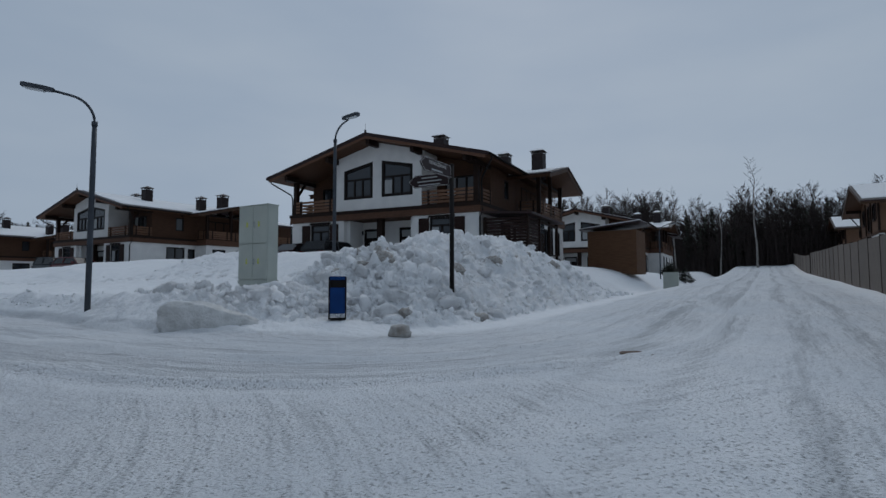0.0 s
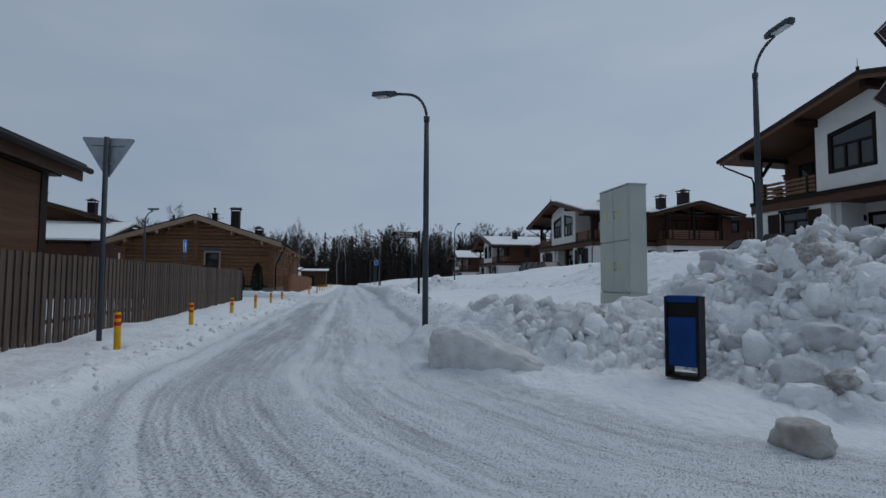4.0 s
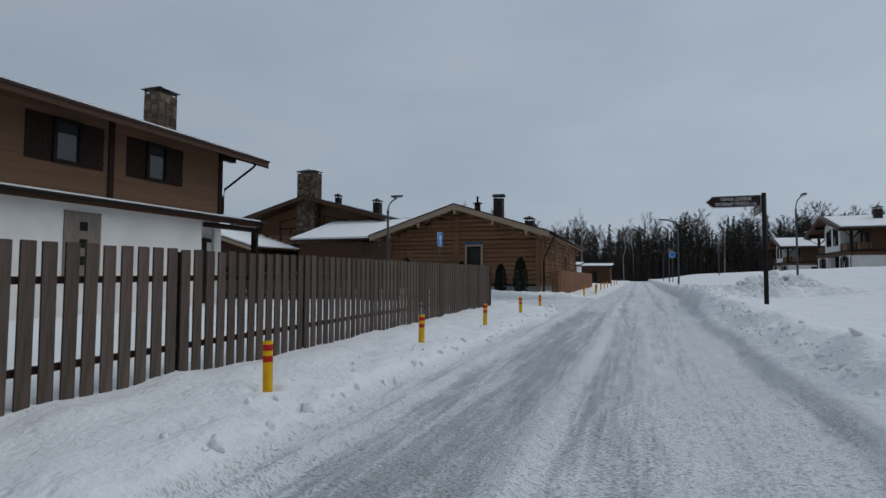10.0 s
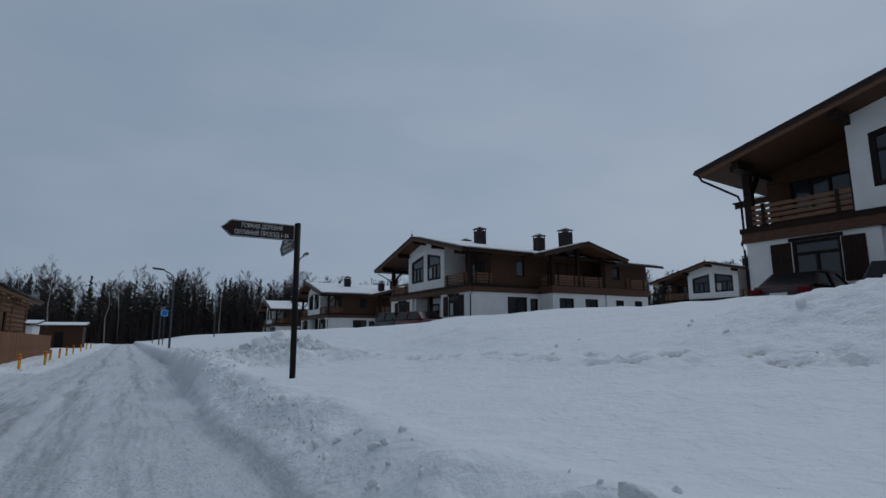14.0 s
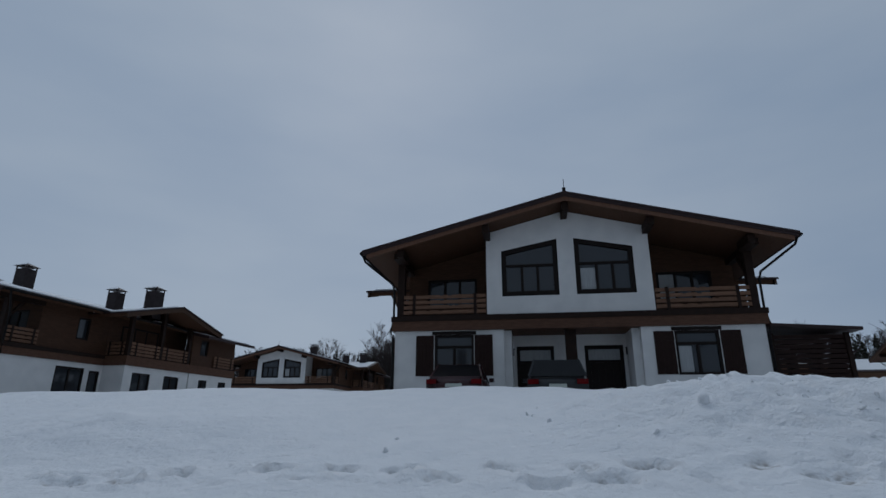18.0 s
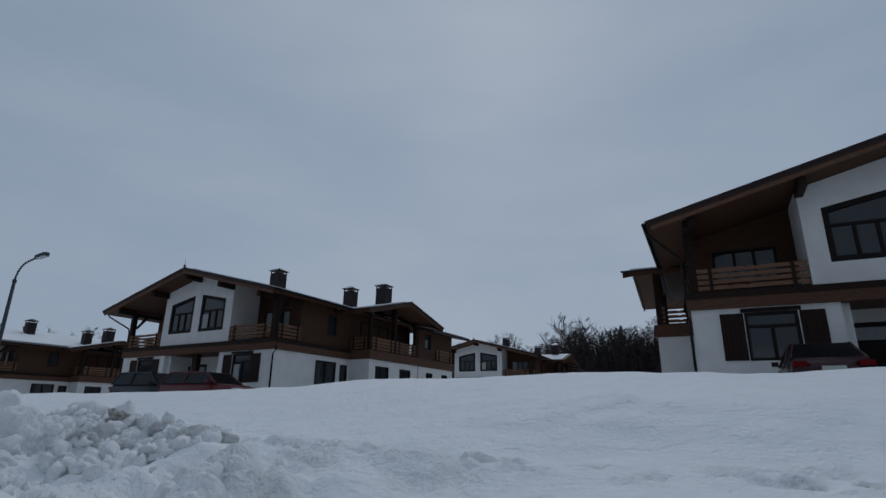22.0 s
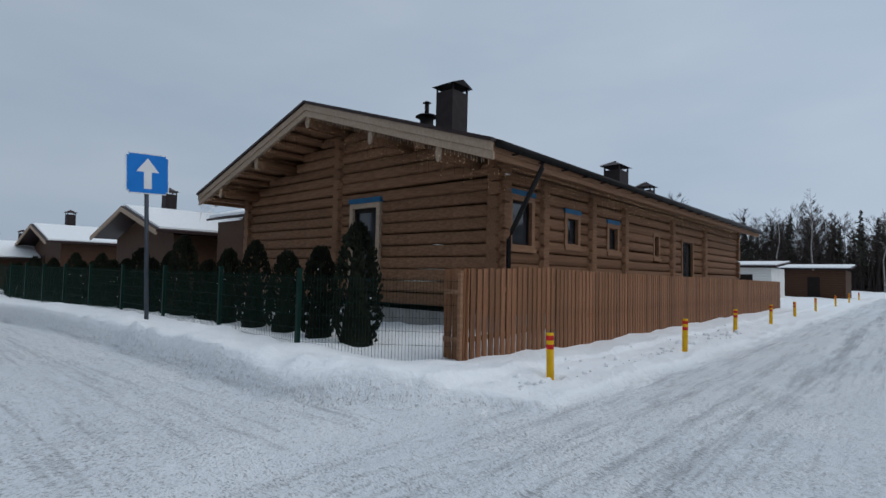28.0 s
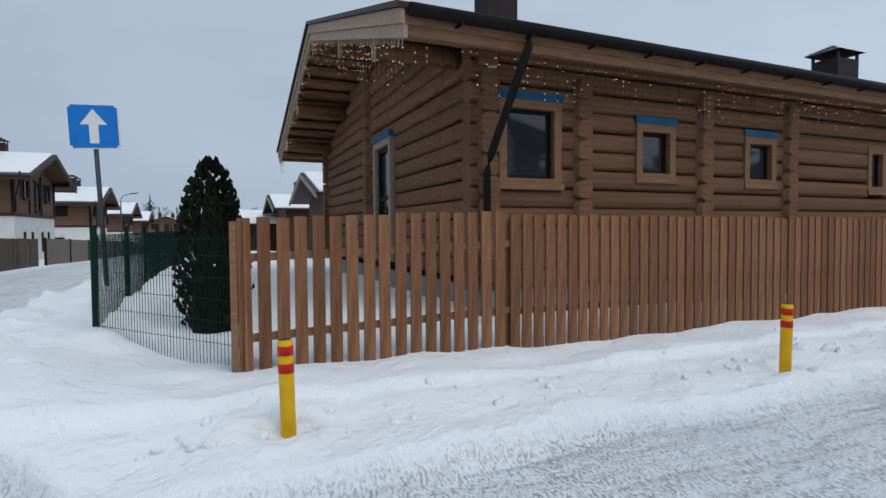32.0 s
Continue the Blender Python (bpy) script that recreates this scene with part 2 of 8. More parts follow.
def snow_ground():
    m = bpy.data.materials.new("snow_ground")
    m.use_nodes = True
    nt = m.node_tree
    b = nt.nodes["Principled BSDF"]
    b.inputs["Roughness"].default_value, b.inputs["Specular IOR Level"].default_value = 0.62, 0.25
    at = nt.nodes.new("ShaderNodeAttribute")
    at.attribute_name = "wear"
    sep = nt.nodes.new("ShaderNodeSeparateColor")
    nt.links.new(at.outputs["Color"], sep.inputs["Color"])
    co = nt.nodes.new("ShaderNodeTexCoord")
    def along(scale):
        mp = nt.nodes.new("ShaderNodeMapping")
        mp.vector_type = "TEXTURE"
        mp.inputs["Rotation"].default_value = (0, 0, radians(61))
        mp.inputs["Scale"].default_value = scale
        nt.links.new(co.outputs["Object"], mp.inputs["Vector"])
        return mp.outputs["Vector"]

    def noise_node(scale, detail, vec):
        n = nt.nodes.new("ShaderNodeTexNoise")
        n.inputs["Scale"].default_value, n.inputs["Detail"].default_value = scale, detail
        nt.links.new(vec, n.inputs["Vector"])
        return n.outputs["Fac"]

    def rng(src, a, b2, c=0.0, d=1.0):
        r = nt.nodes.new("ShaderNodeMapRange")
        for k, val in zip(("From Min", "From Max", "To Min", "To Max"), (a, b2, c, d)):
            r.inputs[k].default_value = val
        nt.links.new(src, r.inputs["Value"])
        return r.outputs["Result"]

    def math_node(op, a, b2):
        n = nt.nodes.new("ShaderNodeMath")
        n.operation = op
        for i, val in enumerate((a, b2)):
            if isinstance(val, float):
                n.inputs[i].default_value = val
            else:
                nt.links.new(val, n.inputs[i])
        return n.outputs["Value"]

    def mixc(f, a, b2):
        n = nt.nodes.new("ShaderNodeMix")
        n.data_type = "RGBA"
        nt.links.new(f, n.inputs["Factor"])
        for k, val in (("A", a), ("B", b2)):
            if isinstance(val, tuple):
                n.inputs[k].default_value = (*val, 1)
            else:
                nt.links.new(val, n.inputs[k])
        return n.outputs["Result"]

    def mixv(f, a, b2):
        return math_node("ADD", math_node("MULTIPLY", a, math_node("SUBTRACT", 1.0, f)), math_node("MULTIPLY", b2, f))

    def scaled(vec, k):
        n = nt.nodes.new("ShaderNodeVectorMath")
        n.operation = "MULTIPLY"
        nt.links.new(vec, n.inputs[0])
        n.inputs[1].default_value = k
        return n.outputs["Vector"]

    ln = nt.nodes.new("ShaderNodeAttribute")
    ln.attribute_name = "lane"
    lx = nt.nodes.new("ShaderNodeSeparateXYZ")
    nt.links.new(ln.outputs["Vector"], lx.inputs["Vector"])
    sw = nt.nodes.new("ShaderNodeAttribute")
    sw.attribute_name = "swing"
    sx = nt.nodes.new("ShaderNodeSeparateXYZ")
    nt.links.new(sw.outputs["Vector"], sx.inputs["Vector"])
    rd = nt.nodes.new("ShaderNodeAttribute")
    rd.attribute_name = "ridge"
    obj = co.outputs["Object"]
    side, dark, bend = sep.outputs["Blue"], at.outputs["Alpha"], lx.outputs["Z"]

    def laid(scale, long, detail):
        """Noise drawn out along the way the wheels ran."""
        straight = mixv(side, noise_node(scale, detail, along((1, long, 1))), noise_node(scale, detail, along((long, 1, 1))))
        round1 = mixv(bend, straight, noise_node(scale, detail, scaled(ln.outputs["Vector"], (1.0 / long, 1, 0))))
        return mixv(sx.outputs["Z"], round1, noise_node(scale, detail, scaled(sw.outputs["Vector"], (1.0 / long, 1, 0))))

    streak = laid(14.0, 16.0, 7.0)
    tread = laid(30.0, 0.5, 5.0)
    band = laid(3.4, 22.0, 4.0)
    grain = noise_node(13.0, 6.0, obj)
    fine = noise_node(60.0, 3.0, obj)
    patch = noise_node(0.55, 4.0, obj)
    soft = noise_node(2.6, 5.0, obj)
    dents = rng(noise_node(5.5, 2.0, obj), 0.56, 0.72)
    speck = rng(noise_node(70.0, 2.0, obj), 0.69, 0.73)
    snow = mixc(rng(soft, 0.35, 0.7), (0.85, 0.868, 0.885), (0.90, 0.91, 0.92))
    snow = mixc(math_node("MULTIPLY", speck, rng(patch, 0.4, 0.6)), snow, (0.42, 0.40, 0.38))
    ice = mixc(rng(fine, 0.4, 0.6), (0.38, 0.398, 0.418), (0.51, 0.53, 0.552))
    pale = mixc(rng(patch, 0.4, 0.62), (0.77, 0.797, 0.825), (0.86, 0.878, 0.895))
    level = math_node("ADD", math_node("MULTIPLY", dark, 0.42), math_node("MULTIPLY", math_node("SUBTRACT", streak, 0.5), 1.1))
    level = math_node("ADD", level, math_node("MULTIPLY", math_node("SUBTRACT", band, 0.5), 1.0))
    level = math_node("ADD", level, math_node("MULTIPLY", math_node("SUBTRACT", tread, 0.5), 0.8))
    level = math_node("SUBTRACT", level, math_node("MULTIPLY", rd.outputs["Fac"], 0.9))
    bare = rng(level, 0.03, 0.5)
    packed = mixc(bare, pale, ice)
    pits = math_node("MULTIPLY", rng(tread, 0.54, 0.62), rng(math_node("ADD", grain, math_node("MULTIPLY", patch, 0.5)), 0.62, 0.86))
    packed = mixc(math_node("MULTIPLY", pits, math_node("ADD", 0.45, math_node("MULTIPLY", math_node("MAXIMUM", sx.outputs["Z"], side), 0.25))), packed, (0.30, 0.305, 0.315))
    heap = nt.nodes.new("ShaderNodeAttribute")
    heap.attribute_name = "clod"
    grubby = math_node("MULTIPLY", heap.outputs["Fac"], rng(noise_node(3.2, 6.0, obj), 0.5, 0.68))
    snow = mixc(math_node("MULTIPLY", grubby, 0.38), snow, (0.60, 0.585, 0.56))
    col = mixc(sep.outputs["Red"], snow, packed)
    # green carries dirt and also the shade painted on the bank's face
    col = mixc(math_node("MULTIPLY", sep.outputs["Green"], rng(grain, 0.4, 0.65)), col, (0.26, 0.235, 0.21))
    nt.links.new(col, b.inputs["Base Color"])
    nt.links.new(rng(bare, 0.0, 1.0, 0.72, 0.42), b.inputs["Roughness"])
    rough = math_node("SUBTRACT", math_node("ADD", math_node("MULTIPLY", grain, 0.35), math_node("MULTIPLY", fine, 0.3)), math_node("ADD", math_node("MULTIPLY", pits, 0.35), math_node("MULTIPLY", tread, 0.5)))
    calm = math_node("SUBTRACT", math_node("ADD", math_node("MULTIPLY", soft, 1.15), math_node("ADD", math_node("MULTIPLY", grain, 0.5), math_node("MULTIPLY", fine, 0.12))), math_node("MULTIPLY", dents, 0.28))
    cl = nt.nodes.new("ShaderNodeAttribute")
    cl.attribute_name = "clod"
    ragged = noise_node(24.0, 7.0, obj)
    calm = math_node("ADD", calm, math_node("MULTIPLY", math_node("MULTIPLY", cl.outputs["Fac"], ragged), 1.1))
    h = mixv(sep.outputs["Red"], calm, rough)
    bp = nt.nodes.new("ShaderNodeBump")
    bp.inputs["Strength"].default_value, bp.inputs["Distance"].default_value = 0.8, 0.06
    nt.links.new(h, bp.inputs["Height"])
    nt.links.new(bp.outputs["Normal"], b.inputs["Normal"])
    return m


SNOWG = snow_ground()
SNOW = mat("snow", (0.91, 0.92, 0.93), 0.65, (0.85, 0.855, 0.86), 7.0, bump=1.0, fine=34, spec=0.3)
ICE = mat("old_ice", (0.74, 0.74, 0.73), 0.5, (0.58, 0.58, 0.565), 5.0, bump=1.0, fine=22, spec=0.35)
DIRTY = mat("dirty_snow", (0.30, 0.27, 0.24), 0.7, (0.55, 0.54, 0.52), 4.0, bump=0.5, fine=20)
STUCCO = mat("white_stucco", (0.74, 0.725, 0.70), 0.85, (0.66, 0.65, 0.63), 1.2, bump=0.12, fine=120)
BROWN = mat("brown_siding", (0.082, 0.041, 0.024), 0.6, (0.055, 0.028, 0.0165), 3.0, (1, 1, 12), 0.25, fine=30)
BEAM = mat("dark_beam", (0.026, 0.0135, 0.0095), 0.6, (0.018, 0.0105, 0.0075), 5.0, (1, 1, 1), 0.2)
FASCIA = mat("fascia_wood", (0.082, 0.046, 0.029), 0.6, (0.062, 0.035, 0.022), 4.0, (1, 1, 6), 0.2)
BANDM = mat("band_wood", (0.115, 0.06, 0.038), 0.6, (0.085, 0.043, 0.027), 4.0, (1, 1, 6), 0.2)
SOFFIT = mat("soffit_wood", (0.105, 0.052, 0.03), 0.6, (0.075, 0.037, 0.021), 5.0, (8, 1, 1), 0.2)
TRIMB = mat("trim_board", (0.15, 0.078, 0.05), 0.6, (0.115, 0.058, 0.037), 4.0, (6, 1, 1), 0.2)
RAIL = mat("rail_board", (0.19, 0.105, 0.066), 0.6, (0.14, 0.076, 0.047), 3.0, (1, 1, 10), 0.2, vary=0.15)
ROOFM = mat("roof_metal", (0.034, 0.0175, 0.0165), 0.5, (0.025, 0.0135, 0.013), 4.0, bump=0.1, spec=0.25)
FRAME = mat("window_frame", (0.014, 0.0095, 0.008), 0.5, None, 6.0, bump=0.1)
SHUTTER = mat("shutter", (0.028, 0.014, 0.011), 0.6, None, 4.0, (1, 1, 8), 0.2)
HLPLANK = mat("smooth_plank", (0.185, 0.108, 0.068), 0.65, (0.135, 0.078, 0.049), 2.2, (1.2, 1, 14), 0.2, vary=0.08)
PLANK = mat("plank", (0.135, 0.07, 0.038), 0.6, (0.094, 0.047, 0.025), 2.2, (1.2, 1, 14), 0.25, vary=0.14)
LOG = mat("log", (0.262, 0.14, 0.079), 0.65, (0.165, 0.084, 0.046), 2.2, (1, 14, 14), 0.5, vary=0.13)
LOGX = mat("log_cross", (0.272, 0.147, 0.084), 0.65, (0.172, 0.088, 0.049), 2.2, (14, 1, 14), 0.5, vary=0.13)
TRIMW = mat("light_trim", (0.29, 0.16, 0.093), 0.6, (0.22, 0.118, 0.067), 3.0, (1, 1, 8), 0.2)
BARGE = mat("barge_board", (0.416, 0.312, 0.232), 0.6, (0.344, 0.248, 0.176), 3.0, (1, 6, 6), 0.2)
GREYW = mat("weathered_slat", (0.122, 0.093, 0.077), 0.8, (0.078, 0.06, 0.05), 2.5, (14, 14, 1), 0.3, vary=0.22)
NEWW = mat("larch_slat", (0.27, 0.128, 0.066), 0.6, (0.175, 0.078, 0.038), 2.5, (14, 14, 1), 0.35, vary=0.22)
GREYP = mat("grey_panel", (0.2025, 0.1725, 0.15), 0.8, (0.1575, 0.135, 0.1162), 2.0, (8, 8, 1), 0.25, vary=0.12)
BLACK = mat("black_metal", (0.014, 0.012, 0.012), 0.55, None, 5.0, bump=0.05, spec=0.14)
STEEL = mat("painted_pole", (0.075, 0.085, 0.10), 0.5, (0.06, 0.068, 0.08), 6.0, bump=0.08, metal=0.3)
ZINC = mat("galvanised", (0.36, 0.40, 0.43), 0.4, (0.28, 0.31, 0.34), 7.0, bump=0.05, metal=0.7)
CAB = mat("cabinet_grey", (0.47, 0.50, 0.45), 0.55, (0.42, 0.45, 0.41), 1.5, bump=0.08)
YELLOW = mat("yellow_paint", (0.80, 0.46, 0.012), 0.45, (0.66, 0.36, 0.01), 6.0, bump=0.08)
RED = mat("red_band", (0.60, 0.03, 0.02), 0.45, None, 6.0, bump=0.05)
BLUEP = mat("blue_panel", (0.008, 0.05, 0.20), 0.4, (0.006, 0.038, 0.15), 3.0, bump=0.05)
SIGNB = mat("sign_blue", (0.02, 0.20, 0.62), 0.4, (0.018, 0.18, 0.57), 3.0, bump=0.0)
TAPE = mat("blue_tape", (0.022, 0.12, 0.235), 0.5, (0.018, 0.09, 0.18), 6.0, bump=0.1)
WHITE = mat("white_paint", (0.80, 0.80, 0.80), 0.5, (0.76, 0.76, 0.76), 4.0, bump=0.0)
SIGNBR = mat("sign_brown", (0.026, 0.0135, 0.0135), 0.45, (0.022, 0.0115, 0.0115), 3.0, bump=0.0, spec=0.2)
LETTER = mat("letter_white", (0.75, 0.73, 0.70), 0.5, None, 4.0, bump=0.0)
YMARK = mat("yellow_label", (0.62, 0.65, 0.10), 0.5, None, 4.0, bump=0.0)
GREEN = mat("green_wire", (0.005, 0.028, 0.02), 0.4, None, 5.0, bump=0.0)
LEAF = mat("thuja_leaf", (0.0145, 0.0175, 0.0092), 0.75, (0.0075, 0.0098, 0.0055), 6.0, bump=0.0, vary=0.2)
PINE = mat("spruce_needles", (0.055, 0.055, 0.044), 0.7, (0.038, 0.039, 0.032), 5.0, bump=0.0)
BARK = mat("dark_bark", (0.045, 0.034, 0.03), 0.85, (0.028, 0.022, 0.02), 3.0, bump=0.2)
BIRCH = mat("birch_bark", (0.40, 0.38, 0.36), 0.8, (0.10, 0.085, 0.075), 2.5, (1, 1, 3), 0.2)
RUST = mat("rusty_iron", (0.16, 0.10, 0.07), 0.75, (0.09, 0.065, 0.05), 9.0, bump=0.4)
TWIG = mat("twigs", (0.066, 0.052, 0.048), 0.9, (0.045, 0.036, 0.034), 2.0, bump=0.0)
STONE = mat("stone", (0.17, 0.118, 0.083), 0.8, (0.06, 0.05, 0.045), 2.5, bump=0.4, vary=0.5)
BRICKD = mat("chimney_dark", (0.036, 0.027, 0.027), 0.6, (0.026, 0.02, 0.02), 5.0, bump=0.15)
CONC = mat("concrete", (0.30, 0.29, 0.28), 0.85, (0.22, 0.215, 0.21), 2.0, bump=0.2)
CARR = mat("car_maroon", (0.042, 0.012, 0.014), 0.25, (0.036, 0.01, 0.012), 2.0, bump=0.0, metal=0.2, spec=0.5)
CARD = mat("car_dark_red", (0.11, 0.014, 0.016), 0.3, (0.095, 0.012, 0.014), 2.0, bump=0.0, spec=0.4)
CARP = mat("car_paint", (0.022, 0.026, 0.032), 0.3, (0.02, 0.024, 0.03), 2.0, bump=0.0, spec=0.35)
CARG = mat("car_dark_grey", (0.03, 0.032, 0.035), 0.3, None, 2.0, bump=0.0, spec=0.35)
RUBBER = mat("rubber", (0.014, 0.014, 0.014), 0.8, None, 9.0, bump=0.1)
TAIL = mat("tail_lamp", (0.1225, 0.0028, 0.0042), 0.25, (0.098, 0.0021, 0.0035), 3.0, bump=0.0)
CURTAIN = mat("curtain", (0.42, 0.43, 0.43), 0.9, (0.32, 0.33, 0.33), 2.0, (30, 30, 1), 0.2)
CARW = mat("car_white", (0.62, 0.63, 0.64), 0.3, None, 2.0, bump=0.0, spec=0.4)
CARGLASS = mat("car_glass", (0.012, 0.013, 0.015), 0.12, (0.01, 0.011, 0.013), 3.0, bump=0.0, spec=0.25)


def glass_mat():
    m = bpy.data.materials.new("window_glass")
    m.use_nodes = True
    b = m.node_tree.nodes["Principled BSDF"]
    b.inputs["Base Color"].default_value = (0.028, 0.032, 0.037, 1)
    b.inputs["Roughness"].default_value, b.inputs["IOR"].default_value = 0.04, 1.5
    b.inputs["Specular IOR Level"].default_value = 0.6
    return m


GLASS = glass_mat()


def glow_mat(name, color, power):
    m = bpy.data.materials.new(name)
    m.use_nodes = True
    b = m.node_tree.nodes["Principled BSDF"]
    b.inputs["Base Color"].default_value = (*color, 1)
    b.inputs["Emission Color"].default_value = (*color, 1)
    b.inputs["Emission Strength"].default_value = power
    return m


BULB = glow_mat("garland_bulb", (1.0, 0.66, 0.36), 0.65)
LENS = mat("lamp_lens", (0.55, 0.58, 0.60), 0.25, (0.45, 0.48, 0.50), 4.0, bump=0.0)


# ---------- mesh helpers ----------
def box(bm, x0, x1, y0, y1, z0, z1):
    vs = [bm.verts.new(p) for p in ((x0, y0, z0), (x1, y0, z0), (x1, y1, z0), (x0, y1, z0), (x0, y0, z1), (x1, y0, z1), (x1, y1, z1), (x0, y1, z1))]
    for f in ((3, 2, 1, 0), (4, 5, 6, 7), (0, 1, 5, 4), (1, 2, 6, 5), (2, 3, 7, 6), (3, 0, 4, 7)):
        bm.faces.new([vs[i] for i in f])


def prism(bm, ring, shift):
    """A closed solid from a polygon and the way it is pushed."""
    a = [bm.verts.new(p) for p in ring]
    b = [bm.verts.new(Vector(p) + Vector(shift)) for p in ring]
    n = len(ring)
    fs = [bm.faces.new(a), bm.faces.new(b[::-1])]
    for i in range(n):
        fs.append(bm.faces.new((a[(i + 1) % n], a[i], b[i], b[(i + 1) % n])))
    bmesh.ops.recalc_face_normals(bm, faces=fs)


def tube(bm, pts, radii, sides=8, cap=True):
    rings = []
    pts = [Vector(p) for p in pts]
    for i, p in enumerate(pts):
        d = (pts[min(i + 1, len(pts) - 1)] - pts[max(i - 1, 0)]).normalized()
        a = d.orthogonal().normalized() if abs(d.z) < 0.99 else Vector((1, 0, 0))
        if abs(d.z) < 0.99:
            a = d.cross(Vector((0, 0, 1))).normalized()
        b = d.cross(a)
        r = radii[i] if isinstance(radii, (list, tuple)) else radii
        rings.append([bm.verts.new(p + r * (math.cos(k * 2 * math.pi / sides) * a + math.sin(k * 2 * math.pi / sides) * b)) for k in range(sides)])
    for q, w in zip(rings, rings[1:]):
        for k in range(sides):
            f = bm.faces.new((q[k], q[(k + 1) % sides], w[(k + 1) % sides], w[k]))
            f.smooth = sides > 5
    if cap:
        bm.faces.new(rings[0])
        bm.faces.new(rings[-1][::-1])


def mesh_of(bm, name, material):
    me = bpy.data.meshes.new(name)
    bmesh.ops.recalc_face_normals(bm, faces=bm.faces[:])
    bm.to_mesh(me)
    bm.free()
    me.materials.append(material)
    return me


def part(name, bm, material, parent=None, label=""):
    ob = new(name, mesh_of(bm, name, material))
    ob.parent = parent
    if label:
        ob["label"] = label
    return ob


def share(name, mesh, parent, m):
    ob = new(name, mesh)
    ob.parent = parent
    ob.matrix_basis = m
    return ob


def thing(name, m, label, category, group="", kind=""):
    ob = new(name)
    ob.empty_display_size = 0.2
    ob.matrix_basis = m
    return tagged(ob, label, category, group, kind)


def boxpart(name, dims, material, parent, label="", bevel=0.0):
    bm = bmesh.new()
    box(bm, *dims)
    if bevel:
        bmesh.ops.bevel(bm, geom=bm.edges[:], offset=bevel, segments=2, affect="EDGES")
    return part(name, bm, material, parent, label)


# ---------- ground ----------
def cells(i, j, k):
    """A random number for each cell of a grid."""
    h = (i.astype(np.int64) * 374761393 + j.astype(np.int64) * 668265263 + k * 974634721) & 0xFFFFFFFF
    h = ((h ^ (h >> 13)) * 1274126177) & 0xFFFFFFFF
    return ((h ^ (h >> 16)) & 0xFFFF) / 65535.0


def wavy(x, y, k):
    """Smooth noise between -1 and 1."""
    i, j = np.floor(x), np.floor(y)
    f, g = x - i, y - j
    f, g = f * f * (3 - 2 * f), g * g * (3 - 2 * g)
    a = cells(i, j, k) * (1 - f) + cells(i + 1, j, k) * f
    b = cells(i, j + 1, k) * (1 - f) + cells(i + 1, j + 1, k) * f
    return 2 * (a * (1 - g) + b * g) - 1


def knobs(x, y, k):
    """Rounded clods of uneven size, tipped each its own way."""
    i, j = np.floor(x), np.floor(y)
    out = np.zeros_like(x)
    for p in (-1, 0, 1):
        for q in (-1, 0, 1):
            ci, cj = i + p, j + q
            dx = x - ci - 0.15 - 0.7 * cells(ci, cj, k)
            dy = y - cj - 0.15 - 0.7 * cells(ci, cj, k + 1)
            r = 0.3 + 0.5 * cells(ci, cj, k + 2)
            t = cells(ci, cj, k + 3) * 6.283
            d = np.maximum(np.hypot(dx, dy), 0.82 * np.abs(dx * np.cos(t) + dy * np.sin(t)) * 1.25) / r
            tip = 1 + 0.5 * (dx * np.cos(t) + dy * np.sin(t)) / r
            out = np.maximum(out, r * tip * np.sqrt(np.clip(1 - d ** 2.6, 0, None)))
    return out


def steps(spans, far):
    """Even steps within each span, growing ones out to the horizon."""
    out = []
    for a, b, s in spans:
        out += list(np.arange(a, b - 1e-6, s))
    out.append(spans[-1][1])
    lo, hi, x, s = [], [], out[0], spans[0][2]
    while x > -far:
        s *= 1.25
        x -= s
        lo.append(x)
    x, s = out[-1], spans[-1][2]
    while x < far:
        s *= 1.25
        x += s
        hi.append(x)
    return np.array(lo[::-1] + out + hi)


def smooth_step(x, a, b):
    t = np.clip((x - a) / (b - a), 0, 1)
    return t * t * (3 - 2 * t)


def spread(table, u0, v0, u1, v1):
    """Carry a coarse table of heights over to a finer grid."""
    i = np.clip(np.searchsorted(u0, u1) - 1, 0, len(u0) - 2)
    f = ((u1 - u0[i]) / (u0[i + 1] - u0[i]))[:, None]
    a = table[i] * (1 - f) + table[i + 1] * f
    j = np.clip(np.searchsorted(v0, v1) - 1, 0, len(v0) - 2)
    g = ((v1 - v0[j]) / (v0[j + 1] - v0[j]))[None, :]
    return a[:, j] * (1 - g) + a[:, j + 1] * g


BOLLARDS = ((11.82, 1.66), (15.52, 1.75), (19.5, 1.80), (23.48, 1.82), (27.87, 1.77), (30.4, 1.95), (41.58, 2.45), (46.0, 2.75), (51.0, 2.45), (55.5, 2.45), (60.0, 2.45), (66.0, 2.4), (74.0, 2.4), (82.0, 2.4), (90.0, 2.4))


